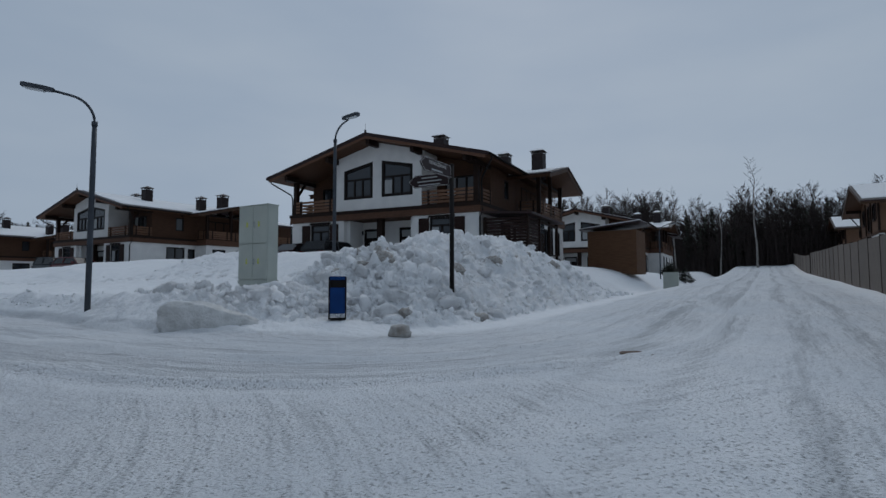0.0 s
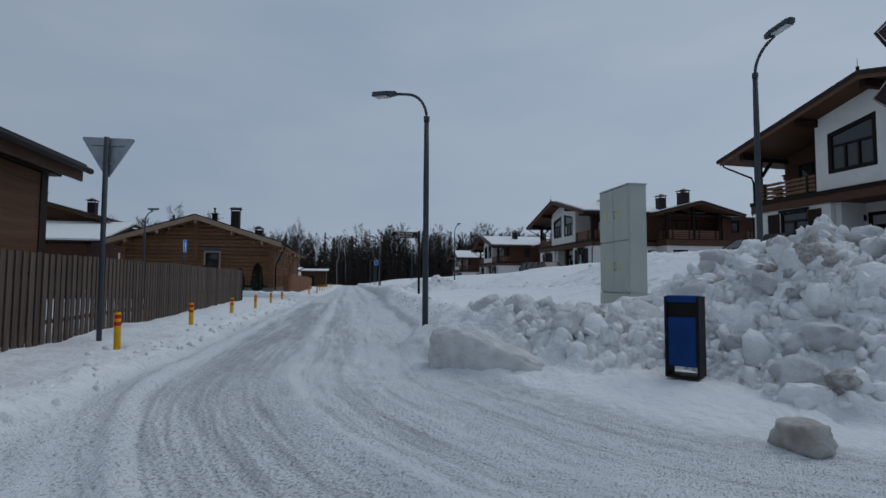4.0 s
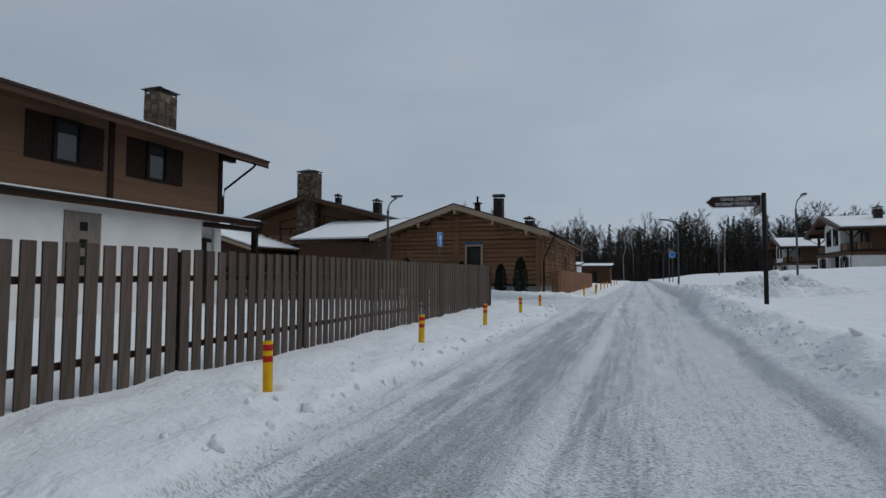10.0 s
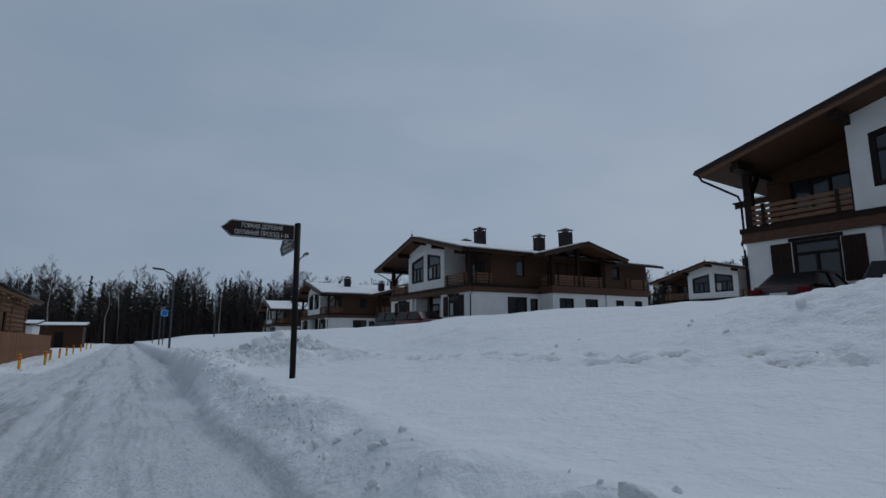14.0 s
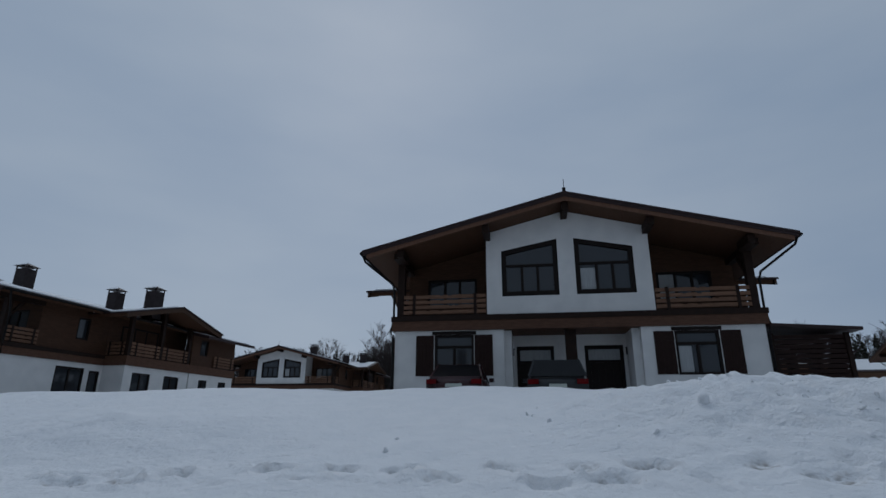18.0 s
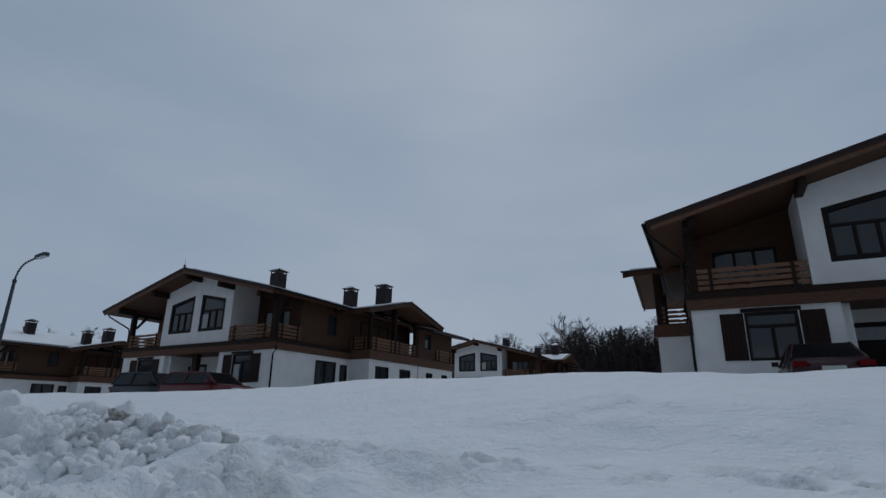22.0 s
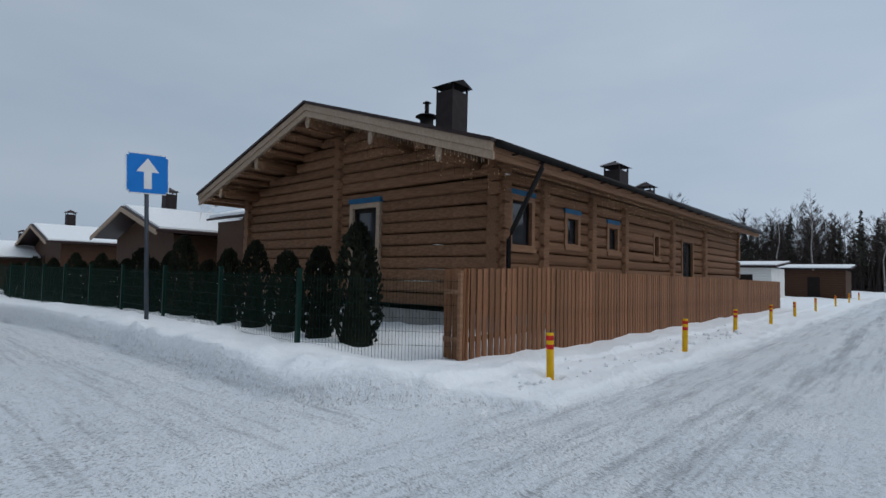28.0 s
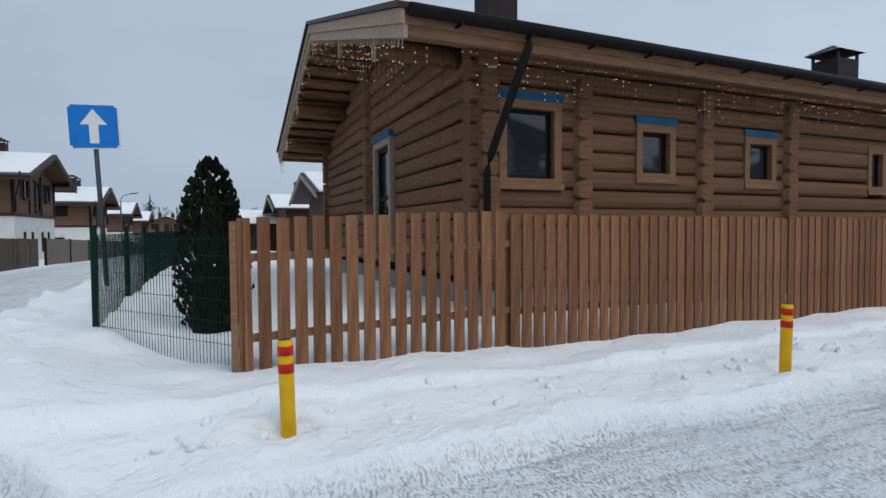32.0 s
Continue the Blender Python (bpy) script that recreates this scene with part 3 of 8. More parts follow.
def build_ground():
    cu = steps([(-3.5, 38.0, 0.17), (38.0, 41.0, 0.085), (41.0, 56.0, 0.17)], 1500)
    cv = steps([(-7.0, 2.2, 0.14), (2.2, 3.6, 0.07), (3.6, 6.5, 0.28), (6.5, 9.5, 0.07), (9.5, 22.0, 0.14)], 1500)
    raw = np.array([[ground(u, v) for v in cv] for u in cu])
    us = steps([(-3.5, 4.0, 0.07), (4.0, 13.0, 0.05), (13.0, 42.0, 0.07), (42.0, 56.0, 0.13)], 1500)
    vs = steps([(-7.0, -1.5, 0.13), (-1.5, 11.5, 0.05), (11.5, 15.0, 0.075), (15.0, 23.0, 0.13)], 1500)
    z, wear, dirt_shade, clod = [spread(raw[:, :, k], cu, cv, us, vs) for k in range(4)]
    clod, dirt_shade = np.clip(clod, 0, 1), np.clip(dirt_shade, 0, 1)
    U, V = np.meshgrid(us, vs, indexing="ij")
    near = (U > -4) & (U < 57) & (V > -8) & (V < 24)
    # clods of the ploughed heaps
    k = near & (clod > 0.02)
    x, y, c = U[k] + 0.08 * wavy(U[k] * 3, V[k] * 3, 90), V[k] + 0.08 * wavy(U[k] * 3, V[k] * 3, 91), clod[k]
    z[k] += c * (0.26 * knobs(x * 2.2, y * 2.2, 10) * smooth_step(c, 0.4, 0.7) + 0.17 * knobs(x * 4.1, y * 4.1, 20) + 0.12 * knobs(x * 7.4 + 3, y * 7.4, 30) + 0.05 * wavy(x * 9, y * 9, 40)) - 0.13 * c
    # crust of the untouched snow
    k = near & (wear < 0.97)
    x, y, w = U[k], V[k], 1 - wear[k]
    crumb = np.clip(wavy(x * 0.7, y * 0.7, 51) + 0.15, 0, 1)
    z[k] += w * (0.012 * wavy(x * 2.1, y * 2.1, 50) + crumb * 0.035 * np.clip(knobs(x * 4.5, y * 4.5, 53) - 0.35, 0, 1) - 0.05 * crumb * np.clip(wavy(x * 2.6, y * 2.6, 54) - 0.55, 0, 1))
    # a line of footprints up the slope
    rg = random.Random(13)
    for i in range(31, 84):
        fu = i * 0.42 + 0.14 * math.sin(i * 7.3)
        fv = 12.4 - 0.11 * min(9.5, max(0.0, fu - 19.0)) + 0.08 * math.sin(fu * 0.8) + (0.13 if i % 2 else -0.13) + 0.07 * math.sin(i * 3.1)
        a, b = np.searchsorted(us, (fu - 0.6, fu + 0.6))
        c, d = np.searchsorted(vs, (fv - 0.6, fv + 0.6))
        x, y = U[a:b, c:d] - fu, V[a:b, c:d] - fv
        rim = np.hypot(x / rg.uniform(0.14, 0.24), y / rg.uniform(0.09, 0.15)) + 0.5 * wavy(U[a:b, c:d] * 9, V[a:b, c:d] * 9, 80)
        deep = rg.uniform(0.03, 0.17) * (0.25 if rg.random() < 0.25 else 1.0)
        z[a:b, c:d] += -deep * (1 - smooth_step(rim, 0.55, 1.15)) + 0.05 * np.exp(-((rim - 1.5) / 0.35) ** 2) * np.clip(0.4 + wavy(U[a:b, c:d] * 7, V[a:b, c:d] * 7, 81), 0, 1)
        dirt_shade[a:b, c:d] = np.maximum(dirt_shade[a:b, c:d], (1 - smooth_step(rim, 0.5, 1.2)) * rg.choice((0.2, 0.5, 0.95)))
    # trodden hollow round each bollard, its colour darker towards the post
    for fu, fv in BOLLARDS:
        a, b = np.searchsorted(us, (fu - 0.7, fu + 0.7))
        c, d = np.searchsorted(vs, (fv - 0.7, fv + 0.7))
        x, y = U[a:b, c:d] - fu, V[a:b, c:d] - fv
        rim = np.hypot(x, y) + 0.05 * wavy(U[a:b, c:d] * 6, V[a:b, c:d] * 6, 85)
        z[a:b, c:d] += -0.08 * (1 - smooth_step(rim, 0.08, 0.22)) + 0.03 * np.exp(-((rim - 0.33) / 0.12) ** 2) * wavy(U[a:b, c:d] * 5, V[a:b, c:d] * 5, 86)
        dirt_shade[a:b, c:d] = np.maximum(dirt_shade[a:b, c:d], 0.28 * (1 - smooth_step(rim, 0.1, 0.26)))
    # lanes: across is the distance from the far kerb, bending round the corner with the road
    r = np.hypot(U - 9.9, V - 11.85)
    ang = np.arctan2(11.85 - V, 9.9 - U)
    turn = (U < 9.9) & (V < 11.85)
    across = np.where(turn, 11.85 - r, np.where(U < 9.9, U + 1.95, V))
    along = np.where(turn, 6.0 * (math.pi / 2 - ang) + 0.0, np.where(U < 9.9, 6.0 * math.pi / 2 + V - 11.85, 9.9 - U))
    bend = (1 - smooth_step(U, 7, 13)) * (1 - smooth_step(V, 9, 14)) * smooth_step(U, -1.0, 1.5) * (V > -1.5)
    across = across + 0.13 * wavy(along * 0.16, across * 0.3, 60)
    street = 1 - smooth_step(across, 0.3, 1.4)
    lower = smooth_step(U, 30, 33) * (1 - smooth_step(U, 39, 41)) * (1 - smooth_step(V, 1.2, 3.4))
    fade = 1 - 0.55 * smooth_step(U, 28, 36)

    def groove(c, w):
        return np.exp(-((across - c) / w) ** 2)

    def plate(a, b, e):
        return smooth_step(across, a - e, a + e) * (1 - smooth_step(across, b - e, b + e))

    broken = np.clip(0.55 + 0.9 * wavy(along * 0.9, across * 2, 61), 0, 1)
    ridge = groove(2.98, 0.09) * (0.5 + 0.5 * broken) + groove(4.5, 0.11) * broken * 0.9 + 0.4 * groove(5.35, 0.08) * np.clip(0.5 + wavy(along * 0.7, across * 2, 62), 0, 1)
    dark = plate(3.12, 4.32, 0.1) * (0.8 + 0.35 * wavy(along * 0.4, across * 2.5, 63)) + 0.5 * plate(4.66, 5.25, 0.14) + 0.35 * wear * (1 - wear) * (across > 5.0) + 0.6 * groove(2.84, 0.05) + 0.16 * plate(5.4, 6.0, 0.2)
    dark = dark * fade
    ruts = sum(np.exp(-((U - c - 0.15 * np.sin(V * 0.3 + c)) / 0.2) ** 2) for c in (-1.1, -0.15, 1.15, 2.3)) * (1 - smooth_step(U, 3.4, 4.6)) * smooth_step(V, 1.0, 4.5)
    dark = dark * (1 - 0.6 * (1 - smooth_step(U, 2.0, 5.0))) + 0.75 * ruts
    low = sum(np.exp(-((U - c - 0.2 * np.sin(V * 0.2 + c) + 1.6 * smooth_step(V, -3, 3.5)) / 0.24) ** 2) for c in (33.9, 35.0, 36.3, 37.6))
    pair = (np.exp(-((V - 4.7 - 0.1 * np.sin(U * 0.3)) / 0.2) ** 2) + np.exp(-((V - 6.15 - 0.1 * np.sin(U * 0.3)) / 0.18) ** 2)) * smooth_step(U, 28, 33)
    dark = dark * (1 - 0.5 * smooth_step(U, 30, 34)) + 0.75 * pair
    dark = dark * (1 - 0.4 * bend)
    dark = dark * (1 - lower) + 0.28 * low * lower
    ridge = ridge * (1 - lower) * (1 - 0.7 * smooth_step(U, 31, 34))
    inside = near & (wear > 0.03)
    x, y, w = across[inside], along[inside], wear[inside]
    z[inside] += w * (0.075 * ridge[inside] - 0.03 * np.clip(dark[inside], 0, 1) + 0.012 * wavy(x * 5.5, y * 1.1, 64) + 0.012 * wavy(U[inside] * 3.2, V[inside] * 3.2, 65) + 0.008 * wavy(U[inside] * 7.5, V[inside] * 7.5, 66))
    loose = np.clip(wavy(U * 0.55, V * 0.55, 67) + 0.25, 0, 1) * (street + bend * 0.6 + lower * 0.9 + 0.12)
    z[inside] += w * 0.045 * loose[inside] * np.clip(knobs(U[inside] * 5.5, V[inside] * 5.5, 70) - 0.42, 0, 1)
    pale = np.clip(ridge, 0, 1)
    side = np.maximum((1 - smooth_step(U, 3.0, 8.0)), lower)
    col = np.stack([wear, dirt_shade, side, np.clip(dark, 0, 1)], 2)
    lane = np.stack([along, across, bend], 2)
    # wheels that swing out of the main road the other way
    swing = (1 - smooth_step(across, 2.1, 2.9)) * smooth_step(U, 0.6, 2.4) * (1 - smooth_step(U, 8.0, 11.0)) * (V > -6)
    lane2 = np.stack([8.0 * np.arctan2(V + 3.7, U - 9.0), np.hypot(U - 9.0, V + 3.7), swing], 2)
    nu, nv = len(us), len(vs)
    s, c = math.sin(SITE), math.cos(SITE)
    co = np.stack([-s * U + c * V, c * U + s * V, z], 2)
    a = (np.arange(nu - 1)[:, None] * nv + np.arange(nv - 1)[None, :]).ravel()
    quads = np.stack([a, a + 1, a + nv + 1, a + nv], 1).astype(np.int32)
    me = bpy.data.meshes.new("ground")
    me.vertices.add(nu * nv)
    me.vertices.foreach_set("co", co.ravel())
    me.loops.add(quads.size)
    me.loops.foreach_set("vertex_index", quads.ravel())
    me.polygons.add(len(quads))
    me.polygons.foreach_set("loop_start", np.arange(0, quads.size, 4, dtype=np.int32))
    me.polygons.foreach_set("use_smooth", np.ones(len(quads), dtype=bool))
    me.update(calc_edges=True)
    me.color_attributes.new("wear", "FLOAT_COLOR", "POINT").data.foreach_set("color", col.ravel())
    me.attributes.new("lane", "FLOAT_VECTOR", "POINT").data.foreach_set("vector", lane.ravel())
    me.attributes.new("swing", "FLOAT_VECTOR", "POINT").data.foreach_set("vector", lane2.ravel())
    me.attributes.new("clod", "FLOAT", "POINT").data.foreach_set("value", clod.ravel())
    me.attributes.new("ridge", "FLOAT", "POINT").data.foreach_set("value", pale.ravel())
    me.materials.append(SNOWG)
    ob = new("ground", me)
    if me.polygons[len(quads) // 2].normal.z < 0:
        me.flip_normals()
    tagged(ob, "snow-covered ground with packed icy road and ploughed banks", "ground", kind="structure")
    return us, vs, z


GU, GV, GZ = build_ground()


def gz(u, v):
    """Height of the snow at a place."""
    i = min(max(int(np.searchsorted(GU, u)) - 1, 0), len(GU) - 2)
    j = min(max(int(np.searchsorted(GV, v)) - 1, 0), len(GV) - 2)
    f, g = (u - GU[i]) / (GU[i + 1] - GU[i]), (v - GV[j]) / (GV[j + 1] - GV[j])
    return float((GZ[i, j] * (1 - g) + GZ[i, j + 1] * g) * (1 - f) + (GZ[i + 1, j] * (1 - g) + GZ[i + 1, j + 1] * g) * f)


def spot(u, v, turn=0.0, sink=0.0):
    return M(u, v, gz(u, v) - sink, turn)


# ---------- windows and walls ----------
def holed(bm, x0, x1, z0, z1, y0, y1, holes, side=False):
    """A wall of thickness y0..y1 with rectangular openings; side: runs along y instead of x."""
    xs = sorted({x0, x1, *[h[0] for h in holes], *[h[1] for h in holes]})
    zs = sorted({z0, z1, *[h[2] for h in holes], *[h[3] for h in holes]})
    for a, b in zip(xs, xs[1:]):
        run = None
        for c, d in zip(zs, zs[1:]):
            m = ((a + b) / 2, (c + d) / 2)
            full = not any(h[0] < m[0] < h[1] and h[2] < m[1] < h[3] for h in holes)
            if full:
                run = (run[0], d) if run else (c, d)
            if (not full or d == zs[-1]) and run:
                if side:
                    box(bm, y0, y1, a, b, *run)
                else:
                    box(bm, a, b, y0, y1, *run)
                run = None
    bmesh.ops.remove_doubles(bm, verts=bm.verts[:], dist=0.0005)


def ring(bm, outer, inner, y0, y1):
    """A flat frame between two outlines in x and z."""
    a = [[bm.verts.new((x, y, z)) for x, z in o] for y in (y0, y1) for o in (outer, inner)]
    n = len(outer)
    for k in range(n):
        j = (k + 1) % n
        bm.faces.new((a[0][k], a[0][j], a[1][j], a[1][k]))
        bm.faces.new((a[2][j], a[2][k], a[3][k], a[3][j]))
        bm.faces.new((a[0][j], a[0][k], a[2][k], a[2][j]))
        bm.faces.new((a[1][k], a[1][j], a[3][j], a[3][k]))


def window(parent, m, w, h, cols=2, transom=0.0, h2=None, frame=0.1, material=None, curtain=False, name="window"):
    """A framed window, its outer corner at the pose's origin, x along the wall, y inwards. h2: the height at its far end."""
    h2 = h if h2 is None else h2
    bm = bmesh.new()
    t = frame
    lean = (h2 - h) / w
    ring(bm, [(0, 0), (w, 0), (w, h2), (0, h)], [(t, t), (w - t, t), (w - t, h2 - t - lean * t), (t, h - t + lean * t)], -0.03, 0.11)
    fr = part(name, bm, material or FRAME, parent)
    fr.matrix_basis = m
    if transom:
        boxpart("transom", (t, w - t, 0.0, 0.09, transom - 0.055, transom + 0.055), material or FRAME, fr)
    for i in range(1, cols):
        x = t + (w - 2 * t) * i / cols
        top = transom - 0.04 if transom else h - t + lean * x
        boxpart("mullion", (x - 0.055, x + 0.055, -0.01, 0.09, t, top), material or FRAME, fr)
    bm = bmesh.new()
    prism(bm, [(t, 0.05, t), (w - t, 0.05, t), (w - t, 0.05, h2 - t), (t, 0.05, h - t)], (0, 0.012, 0))
    part("pane", bm, GLASS, fr)
    if curtain:
        bm = bmesh.new()
        box(bm, t, w * 0.36, 0.04, 0.046, t, (transom or h) - t)
        part("curtain", bm, CURTAIN, fr, "pale curtain behind the glass")
    return fr


def shutter(parent, m, w, h):
    bm = bmesh.new()
    n = 5
    edge = [(0, 0, 0)]
    for i in range(n):
        a, b = w * i / n, w * (i + 1) / n
        edge += [(a, -0.028, 0), (a + 0.012, -0.04, 0), (b - 0.012, -0.04, 0)]
    edge += [(w, -0.028, 0), (w, 0, 0)]
    prism(bm, edge, (0, 0, h))
    s = part("shutter", bm, SHUTTER, parent)
    s.matrix_basis = m
    for q in (0.14, 0.78):
        boxpart("batten", (0, w, -0.055, -0.041, h * q, h * (q + 0.08)), SHUTTER, s)
    return s


def railing(parent, m, length, h=0.9, posts=2):
    bm = bmesh.new()
    box(bm, -0.05, length + 0.05, -0.03, 0.09, -0.02, 0.06)
    r = part("railing", bm, BEAM, parent, "pale balcony boards between dark posts")
    r.matrix_basis = m
    inset = min(0.45, length * 0.15)
    stands = [inset, length - inset] if posts < 6 else [inset + (length - 2 * inset) * i / posts for i in range(posts + 1)]
    for x in stands:
        boxpart("baluster", (x - 0.06, x + 0.06, -0.1, 0.03, 0, h + 0.03), BEAM, r)
    rg = random.Random(int(length * 100))
    for n, z in enumerate((0.1, 0.32, 0.54, 0.76)):
        cuts = sorted(length * rg.uniform(0.25, 0.8) for i in range(2 if length > 2 else 1))
        edge = [(0.0, z), (length, z), (length, z + 0.15)]
        for c in cuts[::-1]:
            edge += [(c + 0.09, z + 0.15), (c + 0.06, z + 0.115), (c - 0.06, z + 0.115), (c - 0.09, z + 0.15)]
        edge.append((0.0, z + 0.15))
        bm = bmesh.new()
        prism(bm, [(x, -0.065, q) for x, q in edge], (0, 0.033, 0))
        part("board", bm, RAIL, r)
    return r


def chimney(parent, x, y, z0, z1, w=0.8, d=0.8, material=None, stones=False, cap=True):
    bm = bmesh.new()
    box(bm, x - w / 2, x + w / 2, y - d / 2, y + d / 2, z0, z1)
    ch = part("chimney", bm, material or BRICKD, parent, "stone-clad chimney" if stones else "dark brick chimney with metal hood")
    if stones:
        rng = random.Random(int(abs(x * 31 + y * 17)))
        me = None
        for side in range(4):
            ln = w if side % 2 == 0 else d
            z = z0 + 0.02
            while z < z1 - 0.2:
                hh, q = rng.uniform(0.2, 0.38), -ln / 2
                while q < ln / 2 - 0.05:
                    ww = min(rng.uniform(0.2, 0.5), ln / 2 - q)
                    b2 = bmesh.new()
                    e = 0.025
                    zt = min(z + hh, z1) - e
                    o = (d if side % 2 == 0 else w) / 2
                    prism(b2, [(q + e, -o - rng.uniform(0.02, 0.05), z + e), (q + ww - e, -o - 0.03, z + e + rng.uniform(-0.02, 0.02)), (q + ww - e, -o - 0.04, zt), (q + e, -o - 0.03, zt)], (0, 0.04, 0))
                    st = part("stone", b2, STONE, ch)
                    st.matrix_basis = Matrix.Translation((x, y, 0)) @ Matrix.Rotation(side * math.pi / 2, 4, "Z")
                    q += ww
                z += hh
    bm = bmesh.new()
    o = 0.12
    for sx in (-1, 1):
        for sy in (-1, 1):
            box(bm, x + sx * (w / 2 - 0.03) - 0.03, x + sx * (w / 2 - 0.03) + 0.03, y + sy * (d / 2 - 0.03) - 0.03, y + sy * (d / 2 - 0.03) + 0.03, z1, z1 + 0.18)
    b4 = [(x - w / 2 - o, y - d / 2 - o, z1 + 0.18), (x + w / 2 + o, y - d / 2 - o, z1 + 0.18), (x + w / 2 + o, y + d / 2 + o, z1 + 0.18), (x - w / 2 - o, y + d / 2 + o, z1 + 0.18)]
    lo = [bm.verts.new(p) for p in b4]
    tip = [bm.verts.new((x - 0.06, y, z1 + 0.42)), bm.verts.new((x + 0.06, y, z1 + 0.42))]
    bm.faces.new(lo[::-1])
    bm.faces.new((lo[0], lo[1], tip[1], tip[0]))
    bm.faces.new((lo[2], lo[3], tip[0], tip[1]))
    bm.faces.new((lo[1], lo[2], tip[1]))
    bm.faces.new((lo[3], lo[0], tip[0]))
    part("hood", bm, ROOFM, ch)
    if cap:
        bm = bmesh.new()
        prism(bm, [(x - w / 2 - o, y - d / 2 - o, z1 + 0.2), (x - 0.06, y, z1 + 0.445), (x + 0.06, y, z1 + 0.445), (x + w / 2 + o, y - d / 2 - o, z1 + 0.2)], (0, 0, 0.03))
        part("hood_snow", bm, SNOW, ch, "thin snow on the hood")
    return ch


def roof_slab(bm, ridge, eave, along, thick):
    """A sloping slab from the ridge point to the eave point, pushed along a vector."""
    r, e = Vector(ridge), Vector(eave)
    prism(bm, [r, e, e - Vector((0, 0, thick)), r - Vector((0, 0, thick))], along)


def downpipe(parent, pts, r=0.05):
    bm = bmesh.new()
    tube(bm, pts, r, 8)
    return part("downpipe", bm, BLACK, parent)


def chalet(m, label, snow=True, rear=False, wings=(-1, 1)):
    """Two-family house: white stucco below, a white gabled bay between two balconies above."""
    H = thing("chalet_house", m, label, "house", "houses up the slope")
    E, R, k = 8.5, 8.02, 0.257
    low = -1.2
    under = lambda x: R - 0.34 - k * abs(x)
    # ground floor
    wins = [(-5.6, -3.95, 0.72, 2.42), (3.95, 5.6, 0.72, 2.42)]
    bm = bmesh.new()
    holed(bm, -7.3, -2.7, low, 2.6, 0, 0.3, wins[:1])
    part("front_wall", bm, STUCCO, H)
    bm = bmesh.new()
    holed(bm, 2.7, 7.3, low, 2.6, 0, 0.3, wins[1:])
    part("front_wall", bm, STUCCO, H)
    bm = bmesh.new()
    doors = [(-2.25, -0.65, low, 2.12), (0.65, 2.25, low, 2.12)]
    holed(bm, -2.4, 2.4, low, 2.6, 1.8, 2.05, doors)
    part("porch_wall", bm, STUCCO, H)
    for sx in (-1, 1):
        bm = bmesh.new()
        box(bm, *sorted((sx * 2.4, sx * 2.7)), 0.3, 2.05, low, 2.6)
        part("porch_side", bm, STUCCO, H)
        bm = bmesh.new()
        holes = [(3.6, 5.6, low + 0.6, 2.3), (5.95, 6.75, low + 0.6, 2.2)]
        holed(bm, 0.3, 14.5, low, 2.6, *sorted((sx * 7.0, sx * 7.3)), holes, side=True)
        part("side_wall", bm, STUCCO, H)
        for (a, b, c, d), n in zip(holes, (2, 1)):
            w = window(H, Matrix.Translation((sx * 7.24, a if sx > 0 else b, c)) @ Matrix.Rotation(sx * math.pi / 2, 4, "Z"), b - a, d - c, n, name="patio_door", frame=0.12)
    for (a, b, c, d) in wins:
        window(H, Matrix.Translation((a, 0.06, c)), b - a, d - c, 2, 1.2, curtain=a > 0)
        shutter(H, Matrix.Translation((a - 0.78, 0, c + 0.02)), 0.75, d - c - 0.04)
        shutter(H, Matrix.Translation((b + 0.03, 0, c + 0.02)), 0.75, d - c - 0.04)
        boxpart("lintel", (a - 0.1, b + 0.1, -0.03, 0.0, d, d + 0.14), FRAME, H)
    for a, b, c, d in doors:
        bm = bmesh.new()
        box(bm, a, b, 1.76, 1.9, d - 0.16, d)
        box(bm, a, a + 0.14, 1.762, 1.9, low, d - 0.16)
        box(bm, b - 0.14, b, 1.762, 1.9, low, d - 0.16)
        box(bm, a + 0.14, b - 0.14, 1.80, 1.9, d - 0.72, d - 0.62)
        box(bm, a + 0.14, b - 0.14, 1.84, 1.9, low, d - 0.72)
        for i in range(4):
            box(bm, a + 0.22 + i * 0.3, a + 0.46 + i * 0.3, 1.825, 1.84, 0.1, d - 0.85)
        dr = part("entrance_door", bm, FRAME, H, "dark double entrance door with a transom light")
        boxpart("transom_pane", (a + 0.14, b - 0.14, 1.86, 1.87, d - 0.62, d - 0.16), CURTAIN, dr)
        lx = a - 0.16 if a < 0 else b + 0.16
        bm = bmesh.new()
        box(bm, lx - 0.05, lx + 0.05, 1.66, 1.80, 1.72, 1.98)
        box(bm, lx - 0.07, lx + 0.07, 1.64, 1.80, 1.98, 2.02)
        part("wall_lantern", bm, BLACK, H)
    boxpart("porch_post", (-0.22, 0.22, 0.3, 0.62, low, 2.6), BEAM, H, "dark timber porch post")
    # floor band
    bm = bmesh.new()
    box(bm, -7.42, 7.42, -0.12, 14.6, 2.6, 3.0)
    part("floor_band", bm, BANDM, H, "brown timber floor band")
    bm = bmesh.new()
    box(bm, -7.46, 7.46, -0.16, 14.64, 3.0, 3.22)
    part("band_cap", bm, BEAM, H)
    # white bay
    bm = bmesh.new()
    z0 = 3.24
    bays = [(-2.72, -0.35), (0.35, 2.72)]
    xs = [-3.37, -2.72, -0.35, 0.35, 2.72, 3.37]
